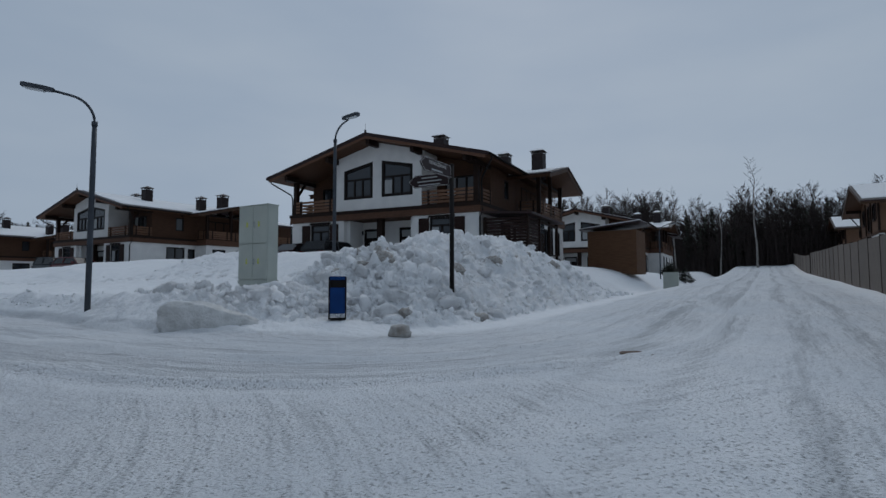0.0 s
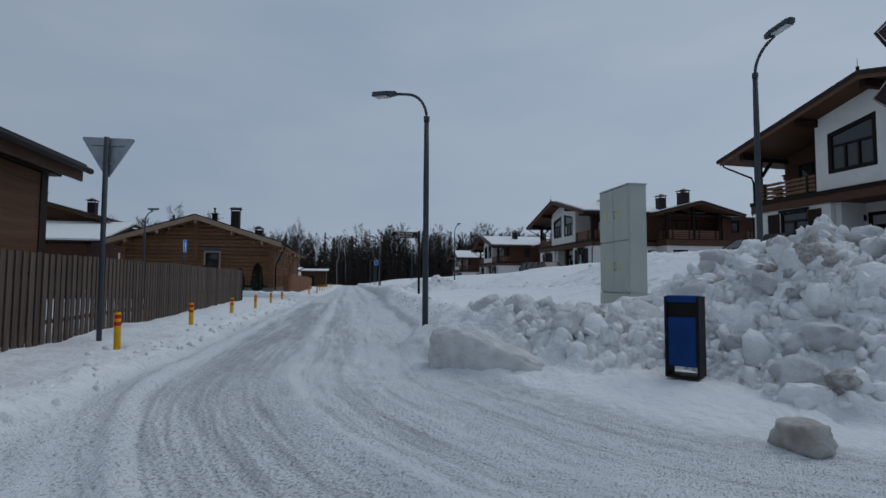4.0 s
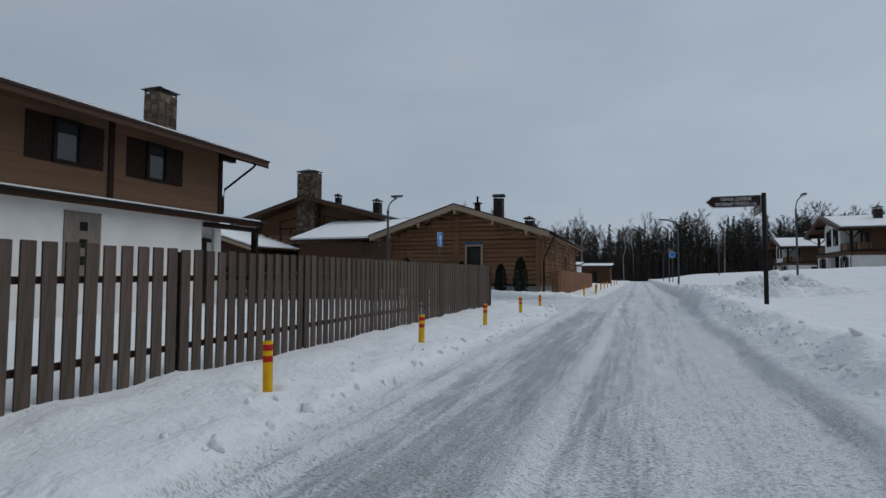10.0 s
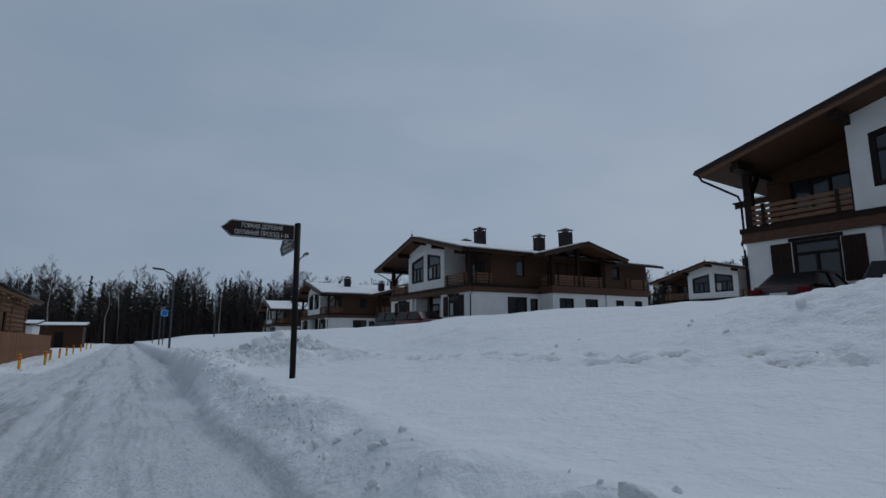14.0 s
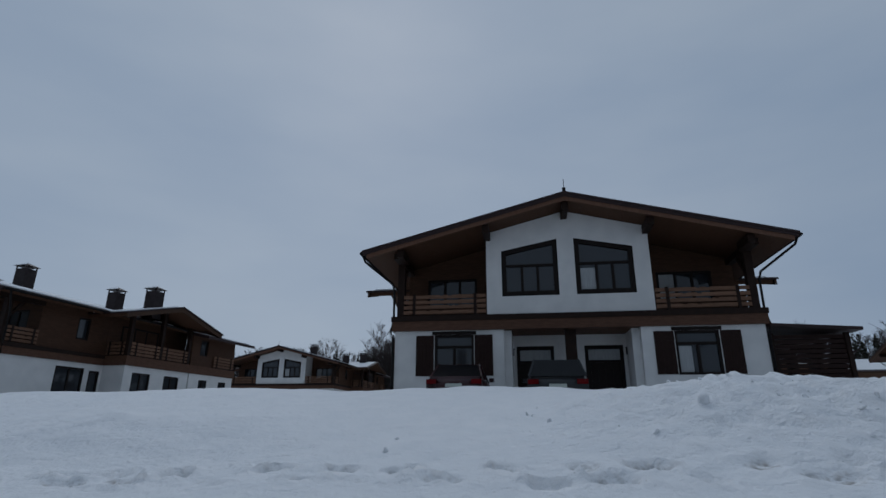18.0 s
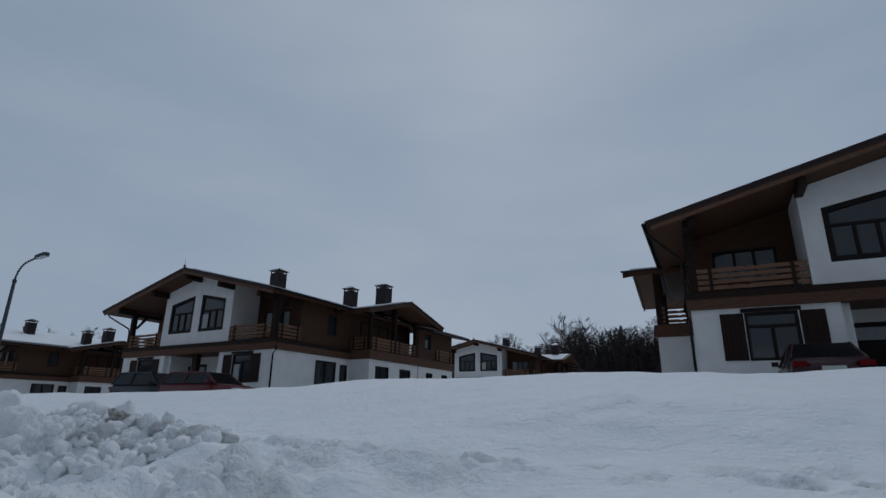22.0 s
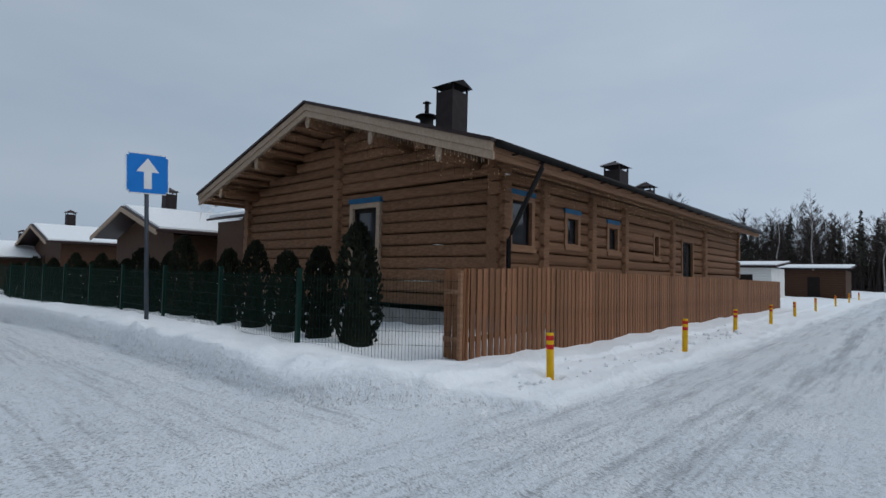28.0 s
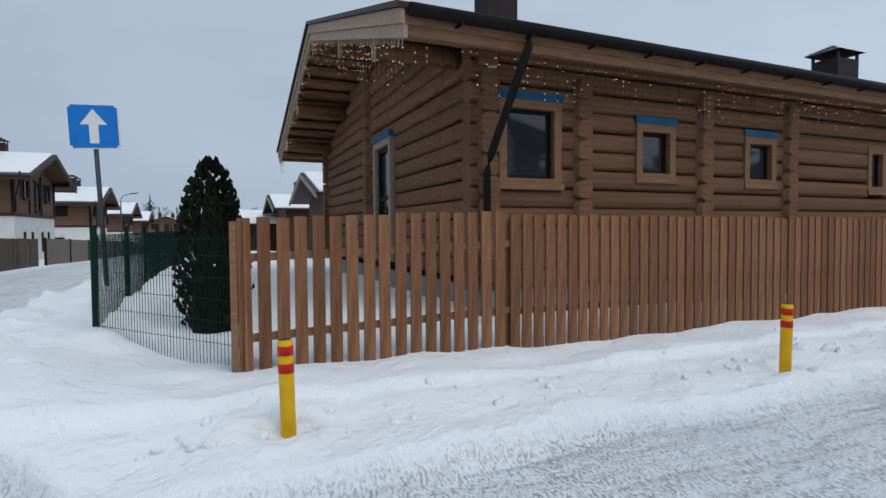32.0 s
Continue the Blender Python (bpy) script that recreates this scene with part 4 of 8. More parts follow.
    for a, b in zip(xs, xs[1:]):
        if (a, b) in bays:
            prism(bm, [(a, -0.02, z0), (b, -0.02, z0), (b, -0.02, z0 + 0.75), (a, -0.02, z0 + 0.75)], (0, 0.25, 0))
            ta, tb = 5.98 + (0 if a < 0 else 0.46), 5.98 + (0.46 if a < 0 else 0)
            prism(bm, [(a, -0.02, ta), (b, -0.02, tb), (b, -0.02, under(b)), (a, -0.02, under(a))], (0, 0.25, 0))
        else:
            ring = [(a, -0.02, z0), (b, -0.02, z0), (b, -0.02, under(b))] + ([(0, -0.02, under(0))] if a < 0 < b else []) + [(a, -0.02, under(a))]
            prism(bm, ring, (0, 0.25, 0))
    for sx in (-1, 1):
        prism(bm, [(sx * 3.37, 0.23, z0), (sx * 3.12, 0.23, z0), (sx * 3.12, 0.23, under(3.37) - 0.02), (sx * 3.37, 0.23, under(3.37))], (0, 1.87, 0))
    bmesh.ops.remove_doubles(bm, verts=bm.verts[:], dist=0.0005)
    part("bay_wall", bm, STUCCO, H, "white stucco gabled bay")
    for a, b in bays:
        ha, hb = (5.98 - 3.99, 6.44 - 3.99) if a < 0 else (6.44 - 3.99, 5.98 - 3.99)
        window(H, Matrix.Translation((a, 0.02, 3.99)), b - a, ha, 3, 1.32, hb, frame=0.2, curtain=a > 0)
    # recessed upper walls, balconies
    for sx in (-1, 1):
        bm = bmesh.new()
        hole = tuple(sorted((sx * 4.0, sx * 6.3))) + (4.0, 5.35)
        a, b = sorted((sx * 3.37, sx * 7.2))
        holed(bm, a, b, 3.22, 5.6, 2.1, 2.35, [hole])
        prism(bm, [(a, 2.1, 5.6), (b, 2.1, 5.6), (b, 2.1, under(b)), (a, 2.1, under(a))], (0, 0.25, 0))
        part("upper_wall", bm, BROWN, H)
        window(H, Matrix.Translation((hole[0], 2.14, 4.0)), 2.3, 1.35, 3, curtain=sx > 0)
        bm = bmesh.new()
        sh = [(4.6, 5.5, 4.0, 5.35)]
        holed(bm, 2.35, 14.5, 3.22, under(7.2), *sorted((sx * 6.95, sx * 7.2)), sh, side=True)
        part("upper_side_wall", bm, BROWN, H, "brown timber-clad side wall")
        window(H, Matrix.Translation((sx * 7.14, 4.6 if sx > 0 else 5.5, 4.0)) @ Matrix.Rotation(sx * math.pi / 2, 4, "Z"), 0.9, 1.35, 1)
        bm = bmesh.new()
        px = sx * 7.1
        box(bm, px - 0.15, px + 0.15, 0.0, 0.3, 3.22, under(7.3))
        box(bm, px - 0.13, px + 0.13, -0.9, 2.2, under(7.3) - 0.26, under(7.3))
        prism(bm, [(px - 0.07, 0.3, 4.7), (px - 0.07, 0.45, 4.7), (px - 0.07, 1.1, under(7.3) - 0.26), (px - 0.07, 0.9, under(7.3) - 0.26)], (0.14, 0, 0))
        part("balcony_post", bm, BEAM, H)
        a, b = sorted((sx * 3.42, sx * 6.95))
        railing(H, Matrix.Translation((a, 0.02, 3.22)), b - a, 0.92, 4)
        railing(H, Matrix.Translation((sx * 7.22, 0.3 if sx > 0 else 2.1, 3.22)) @ Matrix.Rotation(sx * math.pi / 2, 4, "Z"), 1.8, 0.92, 2)
    # roof
    y0, y1 = -1.45, 15.6
    for sx in (-1, 1):
        bm = bmesh.new()
        roof_slab(bm, (0, y0, R), (sx * E, y0, R - k * E), (0, y1 - y0, 0), 0.10)
        part("roof", bm, ROOFM, H, "dark brown metal roof")
        bm = bmesh.new()
        roof_slab(bm, (0, y0 + 0.16, R - 0.104), (sx * (E - 0.15), y0 + 0.16, R - 0.104 - k * (E - 0.15)), (0, y1 - y0 - 0.3, 0), 0.2)
        part("soffit", bm, SOFFIT, H, "brown boarded roof underside")
        bm = bmesh.new()
        roof_slab(bm, (0, y0 + 0.02, R - 0.11), (sx * (E - 0.05), y0 + 0.02, R - 0.11 - k * (E - 0.05)), (0, 0.12, 0), 0.11)
        part("barge_board", bm, ROOFM, H)
        bm = bmesh.new()
        roof_slab(bm, (0, y0 + 0.05, R - 0.222), (sx * (E - 0.2), y0 + 0.05, R - 0.222 - k * (E - 0.2)), (0, 0.08, 0), 0.17)
        part("trim_board", bm, TRIMB, H)
        if snow:
            bm = bmesh.new()
            roof_slab(bm, (sx * 0.25, y0 + 0.5, R + 0.07 - k * 0.25), (sx * (E - 0.7), y0 + 0.4, R + 0.065 - k * (E - 0.7)), (0, y1 - y0 - 0.9, 0), 0.06)
            part("roof_snow", bm, SNOW, H, "thin snow cover on the roof")
        bm = bmesh.new()
        tube(bm, [(sx * (E + 0.06), y0 + 0.1, R - k * E - 0.1), (sx * (E + 0.06), y1 - 0.2, R - k * E - 0.1)], 0.07, 8)
        part("gutter", bm, BLACK, H)
        downpipe(H, [(sx * (E + 0.06), -1.0, R - k * E - 0.14), (sx * (E + 0.0), -0.9, R - k * E - 0.35), (sx * 7.5, 0.05, 4.7), (sx * 7.42, 0.1, 4.4), (sx * 7.42, 0.12, 3.3), (sx * 7.52, 0.05, 2.6), (sx * 7.38, -0.05, 2.3), (sx * 7.38, -0.05, low)])
    for x in (0, -3.3, 3.3, -6.9, 6.9):
        bm = bmesh.new()
        t = under(x) - (0.0 if x else 0.02)
        box(bm, x - 0.13, x + 0.13, y0 + 0.28, 0.0, t - 0.36, t - 0.01)
        part("purlin_end", bm, BEAM, H)
    bm = bmesh.new()
    tube(bm, [(0, y0 + 0.05, R), (0, y0 + 0.05, R + 0.16)], 0.07, 6)
    tube(bm, [(0, y0 + 0.05, R + 0.16), (0, y0 + 0.05, R + 0.55)], 0.012, 4)
    part("lightning_rod", bm, BLACK, H)
    # side wings
    for sx in wings:
        wy, hw, wr = 9.9, 3.9, 6.9
        bm = bmesh.new()
        holes = [(7.6, 9.2, -0.6, 2.2), (10.5, 12.0, 0.4, 2.2)]
        holed(bm, 6.9, 12.9, low, 2.6, *sorted((sx * 8.7, sx * 9.0)), holes, side=True)
        box(bm, *sorted((sx * 7.3, sx * 8.7)), 6.9, 7.2, low, 2.6)
        box(bm, *sorted((sx * 7.3, sx * 8.7)), 12.6, 12.9, low, 2.6)
        part("wing_wall", bm, STUCCO, H)
        for a, b, c, d in holes:
            window(H, Matrix.Translation((sx * 8.94, a if sx > 0 else b, c)) @ Matrix.Rotation(sx * math.pi / 2, 4, "Z"), b - a, d - c, 2)
        bm = bmesh.new()
        box(bm, *sorted((sx * 7.43, sx * 9.14)), 6.78, 13.02, 2.6, 3.2)
        part("wing_band", bm, BANDM, H)
        for py in (7.05, 9.9, 12.75):
            boxpart("wing_post", (sx * 8.85 - 0.13, sx * 8.85 + 0.13, py - 0.13, py + 0.13, 3.2, wr - 0.3 - k * abs(py - wy)), BEAM, H)
        for a, b in ((7.2, 9.75), (10.05, 12.6)):
            railing(H, Matrix.Translation((sx * 8.92, a if sx > 0 else b, 3.2)) @ Matrix.Rotation(sx * math.pi / 2, 4, "Z"), b - a, 0.92, 2)
        railing(H, Matrix.Translation((sx * 7.35 if sx > 0 else sx * 8.7, 6.98, 3.2)), 1.35, 0.92, 1)
        window(H, Matrix.Translation((sx * 7.24, 8.0 if sx > 0 else 11.4, 3.4)) @ Matrix.Rotation(sx * math.pi / 2, 4, "Z"), 3.4, 1.95, 3)
        for sy in (-1, 1):
            bm = bmesh.new()
            x0, x1 = sorted((sx * 3.2, sx * 10.3))
            roof_slab(bm, (x0, wy, wr + 0.02), (x0, wy + sy * (hw + 0.9), wr + 0.02 - k * (hw + 0.9)), (x1 - x0, 0, 0), 0.1)
            part("wing_roof", bm, ROOFM, H)
            bm = bmesh.new()
            x0, x1 = sorted((sx * 7.2, sx * 10.1))
            roof_slab(bm, (x0, wy, wr - 0.09), (x0, wy + sy * (hw + 0.75), wr - 0.09 - k * (hw + 0.75)), (x1 - x0, 0, 0), 0.2)
            part("wing_soffit", bm, SOFFIT, H)
            bm = bmesh.new()
            roof_slab(bm, (sx * 10.12, wy, wr - 0.07), (sx * 10.12, wy + sy * (hw + 0.86), wr - 0.07 - k * (hw + 0.86)), (sx * 0.1, 0, 0), 0.28)
            part("wing_barge", bm, FASCIA, H)
            if snow:
                bm = bmesh.new()
                x0, x1 = sorted((sx * 5.0, sx * 9.9))
                roof_slab(bm, (x0, wy + sy * 0.2, wr + 0.08 - k * 0.2), (x0, wy + sy * (hw + 0.5), wr + 0.085 - k * (hw + 0.5)), (x1 - x0, 0, 0), 0.06)
                part("wing_snow", bm, SNOW, H)
        bm = bmesh.new()
        holed(bm, 6.9, 12.9, 3.2, wr - 1.25, *sorted((sx * 7.21, sx * 7.23)), [], side=True)
        part("wing_upper_wall", bm, BROWN, H)
        chimney(H, sx * 8.2, 9.3, 6.0, 7.95, 0.85, 0.85)
        chimney(H, sx * 5.9, 8.3, 6.4, 7.75, 0.75, 0.75)
    chimney(H, 2.6, 4.2, 7.0, 8.55, 0.8, 0.8)
    chimney(H, -3.0, 6.2, 7.0, 8.55, 0.8, 0.8)
    if rear:
        # rear wing behind the near side wing
        bm = bmesh.new()
        holes = [(14.2, 15.2, 0.5, 2.2), (16.6, 17.6, 0.5, 2.2)]
        holed(bm, 13.05, 18.4, low, 2.6, 8.7, 9.0, holes, side=True)
        box(bm, 7.0, 8.7, 18.1, 18.4, low, 2.6)
        part("rear_wing_wall", bm, STUCCO, H)
        for a, b, c, d in holes:
            window(H, Matrix.Translation((8.94, a, c)) @ Matrix.Rotation(math.pi / 2, 4, "Z"), b - a, d - c, 2)
        boxpart("rear_wing_band", (7.0, 9.1, 13.05, 18.5, 2.6, 3.2), BANDM, H)
        bm = bmesh.new()
        holed(bm, 13.05, 18.4, 3.2, 5.5, 8.7, 8.95, [(14.0, 14.9, 4.0, 5.2)], side=True)
        part("rear_wing_upper", bm, BROWN, H)
        window(H, Matrix.Translation((8.88, 14.0, 4.0)) @ Matrix.Rotation(math.pi / 2, 4, "Z"), 0.9, 1.2, 1)
        railing(H, Matrix.Translation((9.05, 15.6, 3.2)) @ Matrix.Rotation(math.pi / 2, 4, "Z"), 2.6, 0.92, 2)
        bm = bmesh.new()
        roof_slab(bm, (5.0, 13.0, 6.5), (10.3, 13.0, 5.35), (0, 6.2, 0), 0.22)
        part("rear_wing_roof", bm, ROOFM, H)
        bm = bmesh.new()
        roof_slab(bm, (5.0, 13.2, 6.57), (9.9, 13.2, 5.5), (0, 5.8, 0), 0.06)
        part("rear_wing_snow", bm, SNOW, H)
    # rear wall
    bm = bmesh.new()
    box(bm, -7.0, 7.0, 14.2, 14.5, low, 2.6)
    part("rear_wall", bm, STUCCO, H)
    bm = bmesh.new()
    prism(bm, [(-6.95, 14.2, 3.22), (6.95, 14.2, 3.22), (6.95, 14.2, under(6.95)), (0, 14.2, under(0)), (-6.95, 14.2, under(6.95))], (0, 0.25, 0))
    part("rear_gable", bm, BROWN, H)
    return H


HA = chalet(M(22.2, 28.5, 3.05, 4.0), "white and brown two-family chalet above the snow bank", snow=True)
HB = chalet(M(59.0, 28.6, 2.75, 0.0), "white and brown two-family chalet with snow on its roof", rear=True)
HB["group"] = "houses up the slope"
copy_thing(HB, M(95.5, 29.5, 1.9, -2.0))
copy_thing(HB, M(131.0, 31.0, 1.4, -3.0))
copy_thing(HB, M(59.5, 71.5, 3.4, 4.0))
copy_thing(HB, M(20.5, 67.0, 2.6, 2.0))


# ---------- log house ----------
def log_mesh(name, material, r=0.15, stubby=False):
    """A unit-long log along x, faintly faceted."""
    bm = bmesh.new()
    rings = []
    for x in (0.0, 1.0):
        half = [(0.124, 0.02), (0.12, 0.085), (0.103, 0.121), (0.055, 0.138), (-0.055, 0.142), (-0.103, 0.126), (-0.12, 0.09), (-0.124, 0.02)]
        rings.append([bm.verts.new((x, y * r / 0.15, q * r / 0.15)) for q, y in half] + [bm.verts.new((x, -0.9 * y * r / 0.15, q * r / 0.15)) for q, y in half[::-1]])
    n = len(rings[0])
    for k in range(n):
        f = bm.faces.new((rings[0][k], rings[0][(k + 1) % n], rings[1][(k + 1) % n], rings[1][k]))
        f.smooth = True
    bm.faces.new(rings[0][::-1])
    bm.faces.new(rings[1])
    return mesh_of(bm, name, material)


def log_house():
    H = thing("log_house", M(44.6, -5.7, 0.0), "honey-coloured round-log house with a garland under its eaves", "house")
    L, hw, row = 19.4, 5.1, 0.286
    lm = log_mesh("log", LOG)
    rng = random.Random(5)
    boxpart("plinth", (-L, 0, -hw - 0.1, hw + 0.1, 0.2, 1.2), CONC, H, "grey concrete plinth")
    wins = [(0.18, 1.2, 2.62, 3.83), (2.6, 3.4, 2.77, 3.65), (5.0, 5.8, 2.74, 3.6), (8.5, 9.1, 2.7, 3.6), (11.3, 12.7, 1.75, 3.6)]

    def course(y, z, a, b, holes):
        segs, x = [], a
        for h in sorted(h for h in holes if h[2] + 0.02 < z < h[3] - 0.02):
            segs.append((x, h[0] + 0.02))
            x = h[1] - 0.02
        segs.append((x, b))
        for p, q in segs:
            k = rng.uniform(1.06, 1.13)
            tip = rng.uniform(-0.016, 0.016) / max(3.0, q - p)
            share("log", lm, H, Matrix.Translation((-q, y + rng.uniform(-0.014, 0.014), z + rng.uniform(-0.012, 0.012))) @ Matrix.Rotation(tip, 4, "Y") @ Matrix.Diagonal((q - p, 1, k, 1)))

    rows = 12
    for i in range(rows):
        z = 1.32 + i * row
        course(hw, z, -0.24, L + 0.24, [(w[0] - 0.0, w[1], w[2], w[3]) for w in wins])
        course(-hw, z, -0.24, L + 0.24, [])
    gl = log_mesh("log", LOGX)
    turn = Matrix.Rotation(math.pi / 2, 4, "Z")
    slope = 0.315
    for i in range(18):
        z = 1.32 + row / 2 + i * row
        half = hw + 0.24 if z < 4.35 else min(hw, (6.12 - z) / slope)
        if half < 0.5:
            continue
        for x in (0.0, -L):
            segs = [(-half, half)]
            if x == 0 and 1.40 < z < 3.98:
                segs = [(-half, 0.36), (1.52, half)]
            for p, q in segs:
                share("log", gl, H, Matrix.Translation((x + rng.uniform(-0.012, 0.012), p, z)) @ Matrix.Rotation(rng.uniform(-0.0035, 0.0035), 4, "X") @ turn @ Matrix.Diagonal((q - p, 1, rng.uniform(1.06, 1.13), 1)))
        # ends of the inner walls
        if z < 4.3:
            for px in (1.55, 4.0, 6.12, 10.2, 14.0):
                share("log_end", gl, H, Matrix.Translation((-px, hw - 0.1, z + rng.uniform(-0.02, 0.02))) @ turn @ Matrix.Diagonal((0.36, 0.9, 1.02, 1)))
        if 1.3 < z < 5.8:
            share("log_end", lm, H, Matrix.Translation((-0.1, -0.22, z - row / 2)) @ Matrix.Diagonal((0.36, 0.9, 1.02, 1)))
    # windows on the long side
    for n, (a, b, c, d) in enumerate(wins):
        w, h = b - a, d - c
        m = Matrix.Translation((-a, hw + 0.13, c)) @ Matrix.Rotation(math.pi, 4, "Z")
        bm = bmesh.new()
        t = 0.12
        ring(bm, [(0, 0), (w, 0), (w, h), (0, h)], [(t, t), (w - t, t), (w - t, h - t), (t, h - t)], -0.03, 0.3)
        fr = part("window_casing", bm, TRIMW, H, "pale timber window casing")
        fr.matrix_basis = m
        bm = bmesh.new()
        f2 = 0.05
        g = t + f2
        ring(bm, [(t, t), (w - t, t), (w - t, h - t), (t, h - t)], [(g, g), (w - g, g), (w - g, h - g), (g, h - g)], 0.06, 0.13)
        part("sash", bm, FRAME, fr)
        boxpart("pane", (t + f2, w - t - f2, 0.09, 0.10, t + f2, h - t - f2), GLASS, fr)
        boxpart("sill", (-0.03, w + 0.03, -0.06, -0.03, -0.04, 0.05), TRIMW, fr)
        if n < 3:
            boxpart("tape", (-0.02, w + 0.02, -0.042, 0.1, h, h + 0.11), TAPE, fr, "blue protective tape over the casing")
    # garden door in the gable
    bm = bmesh.new()
    y0, y1, z0, z1 = 0.34, 1.54, 1.4, 3.88
    t = 0.13
    box(bm, -0.2, 0.2, y0, y0 + t, z0, z1)
    box(bm, -0.2, 0.2, y1 - t, y1, z0, z1)
    box(bm, -0.2, 0.198, y0 + t, y1 - t, z1 - t, z1)
    dr = part("garden_door", bm, BARGE, H, "glazed garden door in a pale casing")
    bm = bmesh.new()
    a, b = y0 + t, y1 - t
    box(bm, 0.02, 0.12, a, a + 0.1, z0, z1 - t)
    box(bm, 0.02, 0.12, b - 0.1, b, z0, z1 - t)
    box(bm, 0.02, 0.118, a + 0.1, b - 0.1, z0, z0 + 0.35)
    box(bm, 0.02, 0.118, a + 0.1, b - 0.1, z1 - t - 0.1, z1 - t)
    box(bm, 0.03, 0.115, a + 0.1, b - 0.1, z0 + 1.25, z0 + 1.33)
    part("door_leaf", bm, FRAME, dr)
    boxpart("pane", (0.06, 0.07, a + 0.1, b - 0.1, z0 + 0.35, z1 - t - 0.1), GLASS, dr)
    boxpart("tape", (-0.05, 0.225, y0 - 0.02, y1 + 0.02, z1, z1 + 0.13), TAPE, dr, "blue protective tape")
    bm = bmesh.new()
    tube(bm, [(0.13, a + 0.04, z0 + 1.0), (0.19, a + 0.04, z0 + 1.0), (0.19, a + 0.16, z0 + 1.0)], 0.012, 6)
    part("handle", bm, ZINC, dr)
    # roof
    R, E, x0, x1 = 6.46, 6.02, 1.5, -L - 1.2
    for sy in (-1, 1):
        bm = bmesh.new()
        roof_slab(bm, (x1, 0, R), (x1, sy * E, R - slope * E), (x0 - x1 + 0.03, 0, 0), 0.07)
        part("roof", bm, ROOFM, H, "dark standing-seam metal roof")
        for s in range(12):
            y = sy * (0.25 + s * (E - 0.5) / 11)
            boxpart("soffit_board", (x1 + 0.1, x0 - 0.07, y - 0.215, y + 0.215, R - 0.29 - slope * abs(y) - 0.02, R - 0.235 - slope * abs(y) + 0.02), TRIMW, H)
        bm = bmesh.new()
        roof_slab(bm, (x1 + 0.1, 0, R - 0.074), (x1 + 0.1, sy * (E - 0.06), R - 0.074 - slope * (E - 0.06)), (x0 - x1 - 0.2, 0, 0), 0.12)
        part("roof_deck", bm, TRIMW, H)
        for z, tt, xx in ((0.075, 0.17, x0 - 0.07), (0.25, 0.15, x0 - 0.10)):
            bm = bmesh.new()
            roof_slab(bm, (xx, 0, R - z), (xx, sy * (E - 0.02), R - z - slope * (E - 0.02)), (0.05, 0, 0), tt)
            part("barge_board", bm, BARGE, H, "pale two-step barge board")
        bm = bmesh.new()
        pts = [(x0 - 0.1, sy * (E + 0.06), R - slope * E - 0.1), (x1 + 0.1, sy * (E + 0.06), R - slope * E - 0.14)]
        tube(bm, pts, 0.075, 10)
        g = part("gutter", bm, BLACK, H)
        bm = bmesh.new()
        box(bm, x1 + 0.1, x0 - 0.12, *sorted((sy * (E - 0.12), sy * (E - 0.08))), R - slope * E - 0.34, R - slope * E - 0.09)
        part("eave_board", bm, TRIMW, H)
        for i in range(22):
            xx = x0 - 0.7 - i * 0.95
            if sy > 0:
                boxpart("bracket", (xx - 0.015, xx + 0.015, sy * E - 0.1, sy * E + 0.14, R - slope * E - 0.21, R - slope * E - 0.18), BLACK, g)
    for y in (0, 2.5, 4.6, -2.5, -4.6):
        bm = bmesh.new()
        z = R - 0.52 - slope * abs(y)
        tube(bm, [(x0 - 0.13, y, z - 0.01), (x0 - 0.2, y, z - 0.005), (x0 - 0.5, y, z), (-0.05, y, z)], [0.1, 0.13, 0.15, 0.16], 12)
        part("purlin_end", bm, LOG, H, "rounded purlin log end")
        bm = bmesh.new()
        edge = [(0.085 * math.sin(a * math.pi / 6), 0.165 * math.cos(a * math.pi / 6) - 0.02) for a in range(12)]
        prism(bm, [(x0 - 0.13, y + p, z + q) for p, q in edge], (0.03, 0, 0))
        part("purlin_face", bm, BARGE, H, "pale sawn face of the purlin end")
    downpipe(H, [(-0.14, E + 0.06, 4.42), (-0.14, E + 0.05, 4.26), (0.1, hw + 0.42, 2.98), (0.12, hw + 0.36, 2.8), (0.12, hw + 0.36, 0.6)], 0.052)
    boxpart("socket_box", (-0.12, 0.0, hw + 0.13, hw + 0.2, 4.2, 4.32), WHITE, H)
    bm = bmesh.new()
    box(bm, -2.2, -1.55, 1.8, 2.4, 5.3, 7.1)
    ch = part("chimney", bm, BRICKD, H, "dark square metal chimney")
    bm = bmesh.new()
    for a in (-2.2, -1.59):
        for b in (1.8, 2.36):
            box(bm, a, a + 0.04, b, b + 0.04, 7.1, 7.25)
    prism(bm, [(-2.3, 1.7, 7.25), (-1.45, 1.7, 7.25), (-1.87, 1.7, 7.42)], (0, 0.8, 0))
    part("hood", bm, BLACK, ch)
    bm = bmesh.new()
    tube(bm, [(-2.7, 0.35, 6.0), (-2.7, 0.35, 6.95)], 0.22, 12)
    tube(bm, [(-2.7, 0.35, 6.95), (-2.7, 0.35, 7.0)], [0.36, 0.3], 12)
    tube(bm, [(-2.7, 0.35, 7.0), (-2.7, 0.35, 7.4)], 0.07, 10)
    tube(bm, [(-2.7, 0.35, 7.4), (-2.7, 0.35, 7.45)], [0.14, 0.05], 10)
    part("flue", bm, BLACK, H, "round metal flue with a rain cap")
    chimney(H, -12.5, 2.2, 5.0, 6.6, 0.9, 0.7)
    chimney(H, -17.5, 1.6, 5.2, 6.5, 0.6, 0.6)
    return H


log_house()


